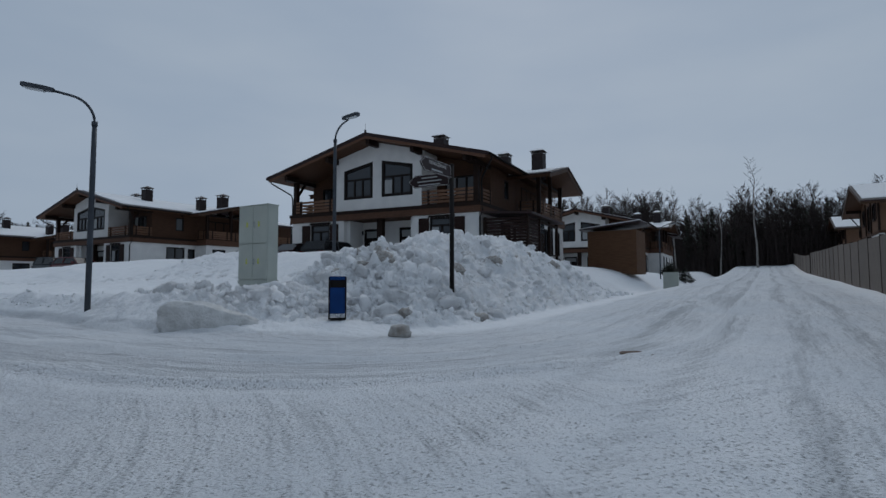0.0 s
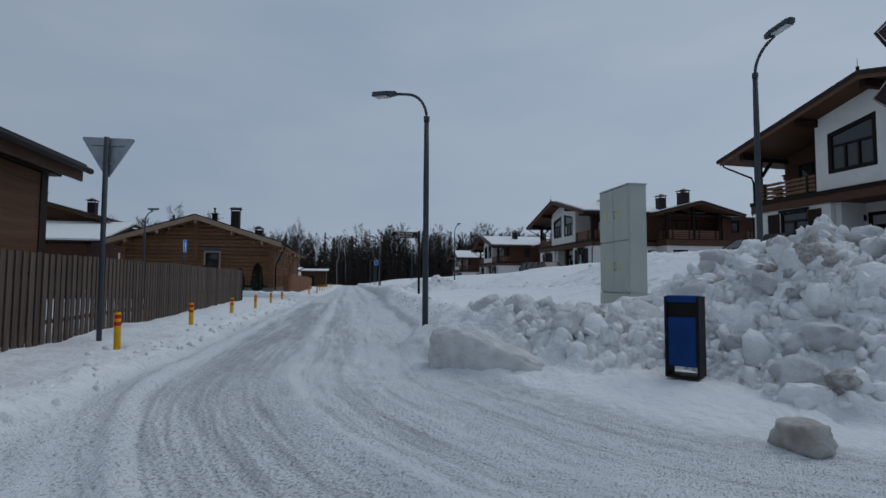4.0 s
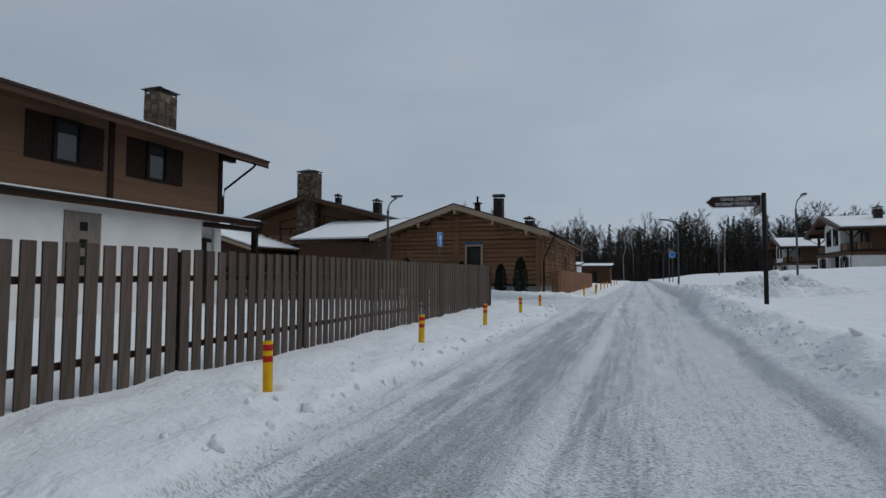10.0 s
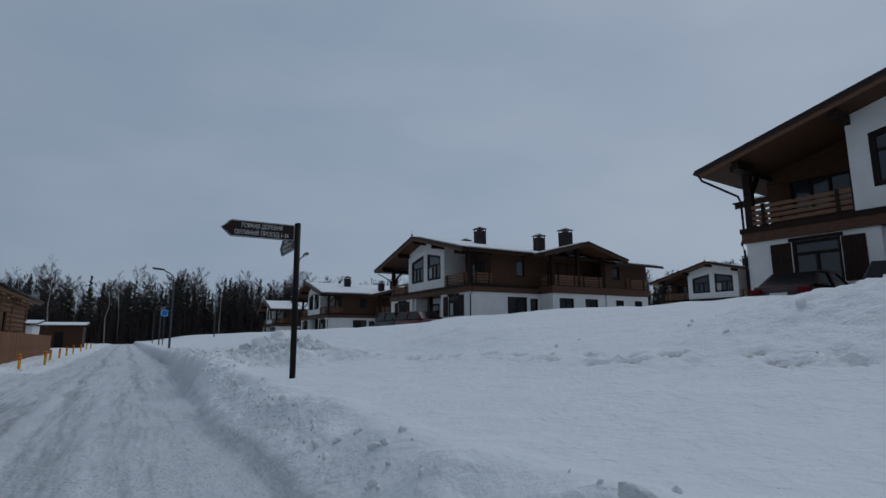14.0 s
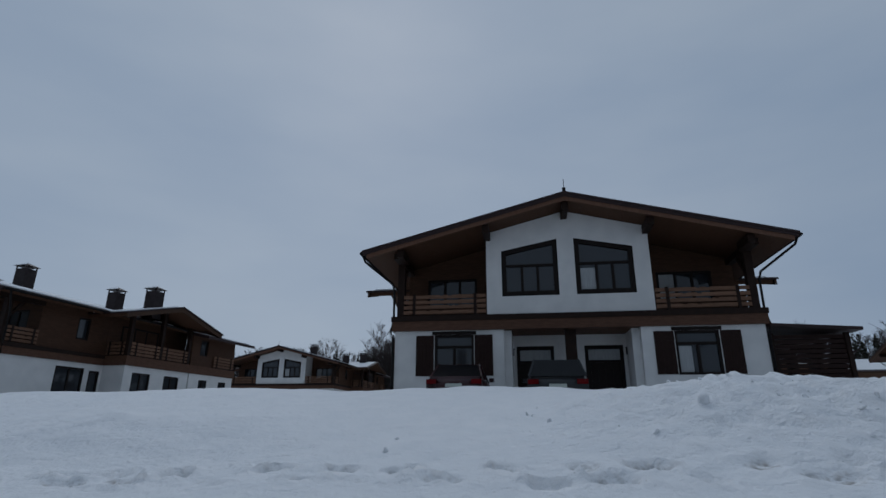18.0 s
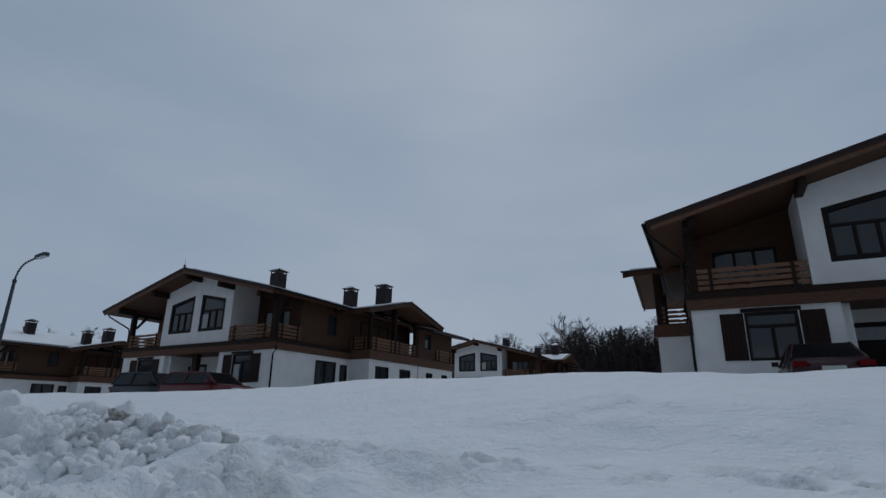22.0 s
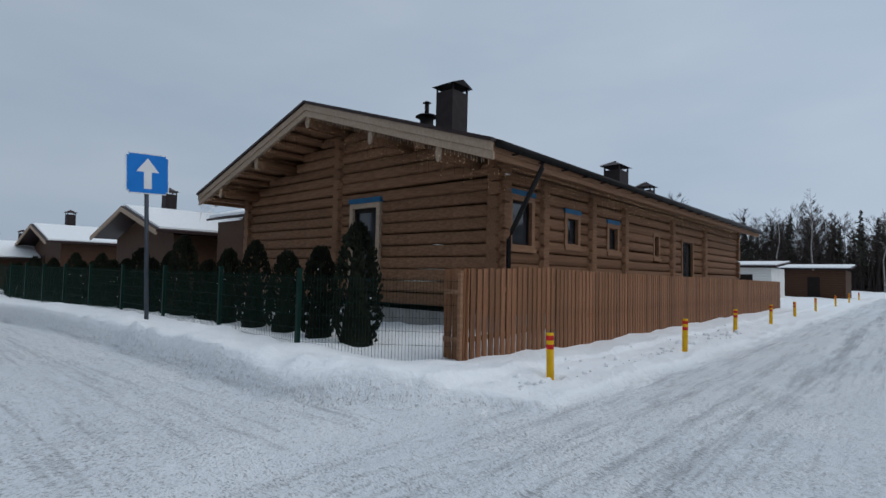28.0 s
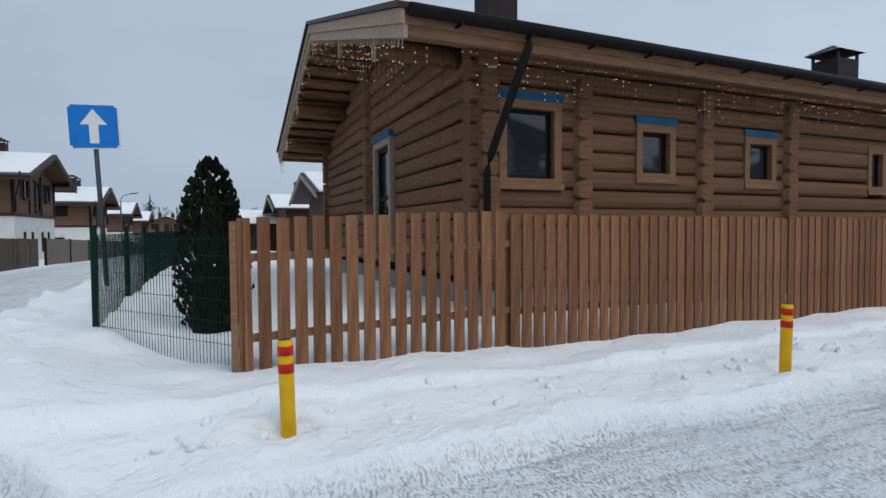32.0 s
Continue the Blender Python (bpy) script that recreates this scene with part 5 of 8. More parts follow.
def garland():
    """Warm fairy lights hanging from the eave and both barge boards of the log house."""
    H = thing("fairy_light_garland", M(44.6, -5.7, 0.0), "warm white fairy-light garland hung along the eaves", "garland")
    rng = random.Random(11)
    bw, bb, bf = bmesh.new(), bmesh.new(), bmesh.new()

    def bead(p, s=0.008):
        vs = [bb.verts.new((p[0] + dx * s, p[1] + dy * s, p[2] + dz * s)) for dx, dy, dz in ((1, 0, 0), (-1, 0, 0), (0, 1, 0), (0, -1, 0), (0, 0, 1), (0, 0, -1))]
        for a, b, c in ((0, 2, 4), (2, 1, 4), (1, 3, 4), (3, 0, 4), (2, 0, 5), (1, 2, 5), (3, 1, 5), (0, 3, 5)):
            bb.faces.new((vs[a], vs[b], vs[c]))

    def run(p, q, step, loops):
        p, q = Vector(p), Vector(q)
        n = int((q - p).length / step)
        for i in range(n):
            a = p.lerp(q, (i + rng.random() * 0.6) / n)
            ln = rng.choice((0.15, 0.3, 0.45, 0.6, 0.25))
            tube(bw, [a, a - Vector((rng.uniform(-0.02, 0.02), rng.uniform(-0.02, 0.02), ln))], 0.0025, 3, False)
            if loops:
                tube(bf, [a + Vector((0, 0, 0.03)), a - Vector((0, 0, rng.uniform(0.04, 0.09)))], 0.008, 3, False)
            for k in range(int(ln / 0.09)):
                if rng.random() < 0.42:
                    bead(a - Vector((0, 0, 0.08 + k * 0.09 + rng.uniform(-0.02, 0.02))))

    R, sl, E = 6.46, 0.315, 6.02
    run((1.42, 0, R - 0.40), (1.42, E - 0.1, R - 0.40 - sl * E), 0.085, True)
    run((1.42, 0, R - 0.40), (1.42, -E + 0.1, R - 0.40 - sl * E), 0.085, True)
    run((1.3, E - 0.1, R - 0.36 - sl * E), (-17.0, E - 0.1, R - 0.36 - sl * E), 0.1, False)
    tagged(part("wire", bw, BLACK, H), kind="stuff")
    tagged(part("bulb", bb, BULB, H, "warm white bulbs"), kind="stuff")
    tagged(part("fringe", bf, BARGE, H, "pale garland cable loops"), kind="stuff")


garland()


# ---------- fences ----------
def slat_fence(label, p, q, pitch, width, height, material, rails=BEAM, name="slat_fence", zs=None):
    """Vertical boards on two rails between two (u, v) points, following the snow."""
    (u0, v0), (u1, v1) = p, q
    ln = math.hypot(u1 - u0, v1 - v0)
    za, zb = zs or (gz(u0, v0), gz(u1, v1))
    F = thing(name, Matrix.Identity(4), label, "fence", "timber fences")
    F.matrix_basis = Matrix.Translation(P(u0, v0, za))
    a, b = P(u0, v0), P(u1, v1)
    d = (b - a).normalized()
    ang = math.atan2(d.y, d.x)
    rot = Matrix.Rotation(ang, 4, "Z")
    rng = random.Random(int(u0 * 7 + v0 * 13 + 100))
    bm = bmesh.new()
    w = width / 2
    prism(bm, [(-w, -0.012, -0.3), (w, -0.012, -0.3), (w, -0.012, height - 0.006), (w - 0.008, -0.012, height), (-w + 0.008, -0.012, height), (-w, -0.012, height - 0.006)], (0, 0.024, 0))
    sl = mesh_of(bm, "slat", material)
    n = int(ln / pitch)
    for i in range(n + 1):
        x = i * pitch
        z = (zb - za) * x / ln
        share("slat", sl, F, rot @ Matrix.Translation((x, rng.uniform(-0.004, 0.004), z + rng.uniform(-0.012, 0.012))) @ Matrix.Rotation(rng.uniform(-0.006, 0.006), 4, "Y"))
    back = (Vector((0, 0, 1)).cross(d))
    for h in (0.3, height - 0.38):
        bm = bmesh.new()
        prism(bm, [(0, 0.02, h), (0, 0.06, h), (0, 0.06, h + 0.07), (0, 0.02, h + 0.07)], (ln, 0, zb - za))
        r = part("rail", bm, rails, F)
        r.matrix_basis = rot
    k = 0
    while k * 2.6 <= ln:
        bm = bmesh.new()
        z = (zb - za) * k * 2.6 / ln
        box(bm, k * 2.6 - 0.03, k * 2.6 + 0.03, 0.062, 0.12, z - 0.3, z + height - 0.03)
        po = part("post", bm, rails, F)
        po.matrix_basis = rot
        k += 1
    return F


F1 = slat_fence("weathered grey-brown slatted timber fence along the road", (10.7, 0.38), (31.1, -0.15), 0.2, 0.13, 1.48, GREYW, zs=(0.62, 0.75))
slat_fence("weathered grey-brown slatted timber fence by the side street", (31.2, -0.15), (32.8, -7.2), 0.17, 0.13, 1.45, GREYW, zs=(0.74, 0.62))
slat_fence("weathered slatted fence end turning to the wooden building", (10.7, 0.3), (10.7, -0.08), 0.13, 0.105, 1.45, GREYW, zs=(0.58, 0.58))
slat_fence("fresh honey-brown larch board fence before the log house", (41.4, 1.15), (44.05, 1.13), 0.156, 0.108, 1.38, NEWW, rails=TRIMW, zs=(0.76, 0.84))
slat_fence("fresh honey-brown larch board fence with close boards", (44.08, 1.13), (66.0, 0.95), 0.148, 0.114, 1.36, NEWW, rails=TRIMW, zs=(0.82, 0.72))
slat_fence("short return of the honey-brown larch fence", (41.4, 1.13), (41.43, 0.75), 0.17, 0.145, 1.38, NEWW, rails=TRIMW, zs=(0.76, 0.76))


def panel_fence(label, pts, h, step=2.5):
    """Close-boarded grey fence panels between posts."""
    F = thing("panel_fence", Matrix.Translation(P(*pts[0], gz(*pts[0]))), label, "fence", "timber fences")
    base = P(*pts[0], gz(*pts[0]))
    rng = random.Random(3)
    for (u0, v0), (u1, v1) in zip(pts, pts[1:]):
        ln = math.hypot(u1 - u0, v1 - v0)
        n = max(1, int(ln / step))
        for i in range(n):
            a, b = i / n, (i + 1) / n
            pa, pb = (u0 + (u1 - u0) * a, v0 + (v1 - v0) * a), (u0 + (u1 - u0) * b, v0 + (v1 - v0) * b)
            A, B = P(*pa, gz(*pa)) - base, P(*pb, gz(*pb)) - base
            d = (B - A)
            bm = bmesh.new()
            m = 14
            out = Vector((-d.y, d.x, 0)).normalized()
            edge = [A + out * 0.05]
            for k in range(m):
                for q, lift in ((0.0, 0.006), (0.06, 0.0), (0.94, 0.0), (1.0, 0.006)):
                    edge.append(A + d * ((k + q) / m) + out * lift)
            edge.append(B + out * 0.05)
            prism(bm, [q - Vector((0, 0, 0.3)) for q in edge], (0, 0, h + 0.3 + rng.uniform(-0.015, 0.015)))
            part("fence_panel", bm, GREYP, F)
            bm = bmesh.new()
            box(bm, A.x - 0.05, A.x + 0.05, A.y - 0.05, A.y + 0.05, A.z - 0.3, A.z + h + 0.04)
            part("post", bm, BEAM, F)
    return F


panel_fence("close-boarded grey fence on the far side of the street", [(-3.0, 8.0), (-3.2, 60.0)], 1.95)
panel_fence("close-boarded grey fence far up the street", [(-3.2, 61.0), (-3.6, 120.0)], 1.8, 6.0)
slat_fence("weathered slatted timber fence running down the side street", (32.8, -7.3), (33.2, -26.5), 0.17, 0.14, 1.45, GREYW, zs=(0.62, 0.27))
panel_fence("close-boarded grey fence farther down the side street", [(33.25, -27.5), (33.5, -68.0)], 1.4, 5.0)


def mesh_fence():
    """Green welded-mesh panels round the log house garden."""
    F = thing("mesh_fence", M(39.95, -0.9, gz(40.3, -0.9)), "green welded-wire mesh fence with green posts", "fence")
    bm = bmesh.new()
    ln, h, r = 2.45, 1.05, 0.0022
    for i in range(49):
        x = i * 0.05
        box(bm, x - r, x + r, -r, r, -0.2, h)
    for z in (0.05, 0.25, 0.45, 0.65, 0.85, 1.0):
        box(bm, 0, ln, -r - 0.006, -r, z - r, z + r)
    me = mesh_of(bm, "mesh_panel", GREEN)
    bm = bmesh.new()
    box(bm, -0.03, 0.03, -0.03, 0.03, -0.4, 1.12)
    box(bm, -0.034, 0.034, -0.034, 0.034, 1.12, 1.15)
    pm = mesh_of(bm, "post", GREEN)
    for i in range(15):
        rot = Matrix.Rotation(-math.pi / 2, 4, "Z")
        m = Matrix.Translation((0, -i * 2.5, 0.01 * i)) @ rot
        share("mesh_panel", me, F, m @ Matrix.Translation((0.03, 0, 0)))
        share("post", pm, F, m)
    m = Matrix.Rotation(math.radians(127), 4, "Z")
    share("mesh_panel", me, F, m @ Matrix.Translation((0.03, 0, 0)))
    share("post", pm, F, Matrix.Translation((-1.45, 1.95, 0)))
    return F


mesh_fence()


# ---------- thuja hedge ----------
def thuja_mesh(seed, h=1.7, r=0.42):
    rng = random.Random(seed)
    bm = bmesh.new()
    for i in range(1100):
        t = rng.random() ** 0.85
        z = 0.05 + t * (h - 0.05)
        rad = r * (1 - t ** 2.6) ** 0.6 * rng.uniform(0.72, 1.05) * (0.75 + 0.25 * min(1, t * 5))
        a = rng.uniform(0, 2 * math.pi)
        c = Vector((rad * math.cos(a), rad * math.sin(a), z))
        up = Vector((math.cos(a) * 0.35, math.sin(a) * 0.35, 1)).normalized()
        side = up.cross(Vector((math.cos(a + rng.uniform(-1.2, 1.2)), math.sin(a + rng.uniform(-1.2, 1.2)), 0))).normalized()
        s, w = rng.uniform(0.06, 0.14), rng.uniform(0.02, 0.042)
        out = Vector((math.cos(a), math.sin(a), 0)) * 0.03
        p = [c - side * w * 0.5, c + up * s * 0.45 - side * w + out, c + up * s, c + up * s * 0.45 + side * w + out, c + side * w * 0.5]
        bm.faces.new([bm.verts.new(q) for q in p])
    tube(bm, [(0, 0, 0), (0, 0, h * 0.93)], [r * 0.75, 0.05], 7)
    return mesh_of(bm, "crown", LEAF)


THUJA = [thuja_mesh(s, h, r) for s, h, r in ((1, 2.0, 0.4), (2, 1.74, 0.36), (3, 1.62, 0.36))]


def thuja(u, v, k, s, turn):
    T = thing("thuja", M(u, v, gz(u, v) - 0.03, turn) @ Matrix.Diagonal((1, 1, 1, 1)), "dark green columnar thuja of the garden hedge, flecked with snow", "shrub", "thuja hedge")
    c = share("crown", THUJA[k], T, Matrix.Diagonal((s, s, s, 1)))
    bm = bmesh.new()
    tube(bm, [(0, 0, -0.1), (0, 0, 0.3)], 0.03, 6)
    part("trunk", bm, BARK, T)
    rng = random.Random(k + int(v * 10))
    bm = bmesh.new()
    for i in range(4):
        a, z = rng.uniform(0, 6.28), rng.uniform(0.3, 1.5)
        rr = 0.36 * (1 - (z / 1.75) ** 2.6) ** 0.6 * s
        bmesh.ops.create_icosphere(bm, subdivisions=1, radius=rng.uniform(0.008, 0.022), matrix=Matrix.Translation((rr * math.cos(a), rr * math.sin(a), z * s)))
    tagged(part("snow_flecks", bm, SNOW, T, "flecks of snow on the leaves"), kind="stuff")


rng = random.Random(21)
for i in range(26):
    thuja(41.2 + rng.uniform(-0.08, 0.08) + 0.02 * i, -1.0 - i * 1.18, i % 3 if i else 0, rng.uniform(0.86, 1.0) if i else 1.0, rng.uniform(0, 360))


# ---------- wooden building by the fence and the plank-clad house behind ----------
def plank_wall(H, m, ln, z0, z1, pitch=0.2, material=None, top=None):
    """Horizontal planks over a backing, one part each."""
    bm = bmesh.new()
    prism(bm, [(0, 0.03, 0.002), (0, 0.03, pitch - 0.002), (0, -0.001, pitch - 0.009), (0, -0.006, pitch / 2), (0, -0.001, 0.009)], (1, 0, 0))
    me = mesh_of(bm, "plank", material or PLANK)
    z, i = z0, 0
    rng = random.Random(int(ln * 10))
    while z < z1 - 0.02:
        a, b = (0, ln) if top is None else top(z)
        cut = a + (b - a) * rng.uniform(0.25, 0.75)
        for p, q in ((a, cut), (cut, b)) if b - a > 4 else ((a, b),):
            share("plank", me, H, m @ Matrix.Translation((p, 0, z)) @ Matrix.Diagonal((q - p - 0.004, 1, min(1.0, (z1 - z) / pitch), 1)))
        z += pitch


def near_building():
    H = thing("wooden_outbuilding", M(13.0, -0.12, 0.55), "plank-clad wooden outbuilding with a dark roof beside the fence", "building")
    ln = 6.4
    boxpart("wall", (0.02, ln, -6.0, -0.03, -0.4, 3.05), PLANK, H)
    plank_wall(H, Matrix.Identity(4), ln, -0.2, 3.0)
    plank_wall(H, Matrix.Translation((0, -6.0, 0)) @ Matrix.Rotation(math.pi / 2, 4, "Z") @ Matrix.Rotation(math.pi, 4, "Z") @ Matrix.Translation((-6.0, -0.02, 0)), 6.0, -0.2, 3.0)
    boxpart("corner_board", (-0.07, 0.14, -0.16, 0.05, -0.4, 3.02), BEAM, H)
    k, ry, rz = 0.3, -3.0, 3.22 + 0.3 * 3.7
    for sy, ye in ((1, 0.5), (-1, -6.5)):
        bm = bmesh.new()
        roof_slab(bm, (-0.45, ry, rz), (-0.45, ye, rz - k * abs(ye - ry)), (ln + 1.2, 0, 0), 0.09)
        part("roof", bm, ROOFM, H, "dark metal roof with a dusting of snow")
        bm = bmesh.new()
        roof_slab(bm, (-0.38, ry, rz - 0.095), (-0.38, ye - sy * 0.08, rz - 0.095 - k * abs(ye - sy * 0.08 - ry)), (ln + 1.03, 0, 0), 0.14)
        part("soffit", bm, SOFFIT, H)
        bm = bmesh.new()
        roof_slab(bm, (-0.3, ry + sy * 0.2, rz + 0.05), (-0.3, ye - sy * 0.5, rz + 0.045 - k * abs(ye - sy * 0.5 - ry)), (ln + 0.7, 0, 0), 0.045)
        part("roof_snow", bm, SNOW, H)
    bm = bmesh.new()
    prism(bm, [(0.02, -6.0, 3.04), (0.02, -0.05, 3.04), (0.02, ry, rz - 0.2)], (0.2, 0, 0))
    part("gable", bm, PLANK, H)
    boxpart("eave_beam", (-0.36, ln + 0.7, -0.1, 0.12, 3.02, 3.2), BEAM, H)
    boxpart("fascia", (-0.44, ln + 0.74, 0.4, 0.44, 2.96, 3.2), FASCIA, H)
    bm = bmesh.new()
    tube(bm, [(-0.46, 0.56, 3.16), (ln + 0.7, 0.56, 3.16)], 0.06, 8)
    part("gutter", bm, BLACK, H)


near_building()


def street_house(m, label, stone=True, lean_to=True):
    """Plank-clad upper floor on a white ground floor; its gable end faces the side street."""
    H = thing("timber_house", m, label, "house", "houses along the side street")
    D, DL, W = 10.0, 12.2 if lean_to else 10.0, 14.0
    zf, ze, zr = 3.55, 6.58 if lean_to else 6.38, 8.36
    kf, kr = 0.3 if lean_to else 0.335, 0.335
    bm = bmesh.new()
    wl = [(-2.75, -2.05, 0.7, 2.6), (-8.4, -7.4, 0.9, 2.6)] if lean_to else [(q - 0.7, q, 0.9, 2.5) for q in (-1.9, -3.7, -6.2, -7.9)]
    holed(bm, -DL, 0, -1.2, zf, 0, 0.3, wl, side=True)
    part("gable_end_wall", bm, STUCCO, H, "white rendered ground-floor wall")
    for a, b, c, d in wl:
        window(H, Matrix.Translation((0.06, b, c)) @ Matrix.Rotation(-math.pi / 2, 4, "Z"), b - a, d - c, 2)
    for y in (-7.38, -8.98) if lean_to else ():
        shutter(H, Matrix.Translation((-0.01, y + 0.56, 0.9)) @ Matrix.Rotation(-math.pi / 2, 4, "Z"), 0.56, 1.7)
    if lean_to:
        boxpart("lintel", (-0.06, -0.002, -8.5, -7.3, 2.6, 2.72), BEAM, H)
    boxpart("front_wall", (0.3, W, -0.3, 0, -0.6, zf), STUCCO, H)
    boxpart("back_wall", (0.3, W, -DL, -DL + 0.3, -1.2, zf - 0.9), STUCCO, H)
    boxpart("floor_band", (-0.06, W, -D - 0.06, 0.06, zf, zf + 0.22), BROWN, H)
    boxpart("upper_floor", (0.03, W, -D, -0.03, zf + 0.22, ze), HLPLANK, H)
    plank_wall(H, Matrix.Identity(4), W, zf + 0.24, ze, 0.2, HLPLANK)
    rot = Matrix.Rotation(-math.pi / 2, 4, "Z")
    plank_wall(H, rot, D, zf + 0.24, ze, 0.2, HLPLANK)
    bm = bmesh.new()
    prism(bm, [(0.0, -D, ze), (0.0, 0, ze), (0.0, -D / 2, zr - 0.35)], (0.2, 0, 0))
    part("gable", bm, HLPLANK, H)
    for y in (-0.02, -D * 0.33, -D * 0.62, -D + 0.04):
        boxpart("corner_board", (-0.1, 0.06, y - 0.09, y + 0.09, zf + 0.22, ze + 0.3), BEAM, H)
    for x in (0.02, 5.2, 10.0):
        boxpart("wall_board", (x - 0.1, x + 0.1, -0.04, 0.09, zf + 0.22, ze), BEAM, H)
    for x in (2.1, 5.5, 10.6):
        window(H, Matrix.Translation((x + 1.25, -0.02, 4.75)) @ Matrix.Rotation(math.pi, 4, "Z") @ Matrix.Translation((-0.45, -0.11, 0)), 0.95, 1.45, 1, frame=0.12)
        for q in (x - 0.02, x + 1.72):
            shutter(H, Matrix.Translation((q + 0.78, 0.02, 4.75)) @ Matrix.Rotation(math.pi, 4, "Z"), 0.78, 1.45)
    for y, w, h, z in ((-1.9, 1.0, 1.4, 4.8), (-4.7, 1.0, 2.3, 3.95), (-7.4, 1.0, 1.4, 4.8)):
        window(H, Matrix.Translation((-0.1, y, z)) @ rot, w, h, 2 if w > 1.2 else 1, frame=0.12)
        if h > 2:
            for q in (y - w - 0.16, y + 0.02):
                boxpart("door_board", (-0.075, -0.012, q, q + 0.14, z - 0.1, z + h + 0.12), FASCIA, H)
        if h < 2:
            boxpart("sill", (-0.16, -0.012, y - w - 0.04, y + 0.04, z - 0.08, z - 0.01), BEAM, H)
            shutter(H, Matrix.Translation((-0.02, y + 0.5, z)) @ rot, 0.48, h)
            shutter(H, Matrix.Translation((-0.02, y - 1.02, z)) @ rot, 0.48, h)
    for sy, ye, k in ((1, 1.55, kf), (-1, -D - 1.55, kr)):
        bm = bmesh.new()
        roof_slab(bm, (-1.4, -D / 2, zr), (-1.4, ye, zr - k * abs(ye + D / 2)), (W + 2.4, 0, 0), 0.09)
        part("roof", bm, ROOFM, H, "dark metal roof")
        bm = bmesh.new()
        roof_slab(bm, (-1.32, -D / 2, zr - 0.095), (-1.32, ye - sy * 0.1, zr - 0.095 - k * (abs(ye + D / 2) - 0.1)), (W + 2.22, 0, 0), 0.16)
        part("soffit", bm, SOFFIT, H)
        bm = bmesh.new()
        roof_slab(bm, (-1.37, -D / 2, zr - 0.1), (-1.37, ye - sy * 0.05, zr - 0.1 - k * (abs(ye + D / 2) - 0.05)), (0.08, 0, 0), 0.26)
        part("barge_board", bm, FASCIA, H)
        bm = bmesh.new()
        roof_slab(bm, (-1.2, -D / 2 + sy * 0.1, zr + 0.07), (-1.2, ye - sy * 0.6, zr + 0.07 - k * (abs(ye + D / 2) - 0.6)), (W + 1.8, 0, 0), 0.06)
        part("roof_snow", bm, SNOW, H, "thin snow on the roof")
        boxpart("fascia", (-1.32, W + 0.9, *sorted((ye - sy * 0.08, ye - sy * 0.04)), zr - k * abs(ye + D / 2) - 0.28, zr - k * abs(ye + D / 2) - 0.06), FASCIA, H)
    for y, k in ((-0.3, kf), (-D / 2, kf), (-D + 0.3, kr)):
        zz = zr - 0.26 - k * abs(y + D / 2)
        boxpart("purlin_end", (-1.2, 0.0, y - 0.12, y + 0.12, zz - 0.3, zz), BEAM, H)
    downpipe(H, [(-0.8, 1.5, 6.4), (-0.7, 1.2, 6.0), (-0.2, 0.12, 5.0), (-0.14, 0.08, 4.6), (-0.14, 0.08, 3.9)], 0.05)
    if lean_to:
        bm = bmesh.new()
        prism(bm, [(-0.3, -D + 0.05, 4.3), (-0.3, -DL - 0.5, 3.1), (-0.3, -DL - 0.5, 2.95), (-0.3, -D + 0.05, 4.15)], (W, 0, 0))
        part("rear_lean_to_roof", bm, BROWN, H)
    if lean_to:
        # porch and garage bay under a low lean-to roof
        boxpart("corner_pier", (-0.03, 0.38, -0.3, 0.12, -0.6, zf - 0.06), STUCCO, H)
        dr = boxpart("front_door", (0.72, 1.78, 0.0, 0.07, -0.3, 2.62), SHUTTER, H, "dark boarded door under a timber lintel")
        boxpart("lintel", (0.55, 1.95, 0.0, 0.14, 2.62, 2.76), BEAM, dr)
        for q in (0.98, 1.24, 1.5):
            boxpart("batten", (q - 0.02, q + 0.02, 0.07, 0.085, -0.3, 2.6), BEAM, dr)
        boxpart("garage", (3.0, W, 0.0, 2.0, -0.6, 3.3), STUCCO, H, "white rendered garage bay")
        for name, up, lo, ends, material in (("lean_to_roof", 0.0, 0.09, (-0.12, W), ROOFM), ("lean_to_soffit", 0.095, 0.24, (-0.06, W - 0.1), SOFFIT), ("lean_to_snow", -0.06, -0.003, (0.1, W - 0.1), SNOW)):
            bm = bmesh.new()
            ye = {"lean_to_roof": 2.5, "lean_to_soffit": 2.42, "lean_to_snow": 2.3}[name]
            prism(bm, [(ends[0], ye, 3.78 - 0.135 * ye - up), (ends[0], 0.1, 3.77 - up), (ends[0], 0.1, 3.77 - lo), (ends[0], ye, 3.78 - 0.135 * ye - lo)], (ends[1] - ends[0], 0, 0))
            part(name, bm, material, H)
        bm = bmesh.new()
        tube(bm, [(0.0, 2.56, 3.38), (W, 2.56, 3.38)], 0.06, 8)
        part("gutter", bm, BLACK, H)
        bm = bmesh.new()
        tube(bm, [(0.25, 2.54, 3.36), (0.3, 2.5, 3.1), (0.34, 2.28, 2.7), (0.34, 2.24, -0.4)], 0.045, 8)
        part("downpipe", bm, BLACK, H)
        boxpart("porch_post", (0.1, 0.3, 2.0, 2.2, -0.6, 3.2), BEAM, H)
        boxpart("porch_beam", (0.0, 3.0, 2.02, 2.2, 3.02, 3.2), BEAM, H)
        pn = boxpart("garage_panel", (7.0, 8.1, 2.001, 2.04, 1.0, 3.05), GREYP, H, "grey panel with three dark marks beside the garage")
        for q in (1.5, 2.0, 2.5):
            boxpart("mark", (7.42, 7.66, 2.04, 2.046, q, q + 0.26), BLACK, pn)
    else:
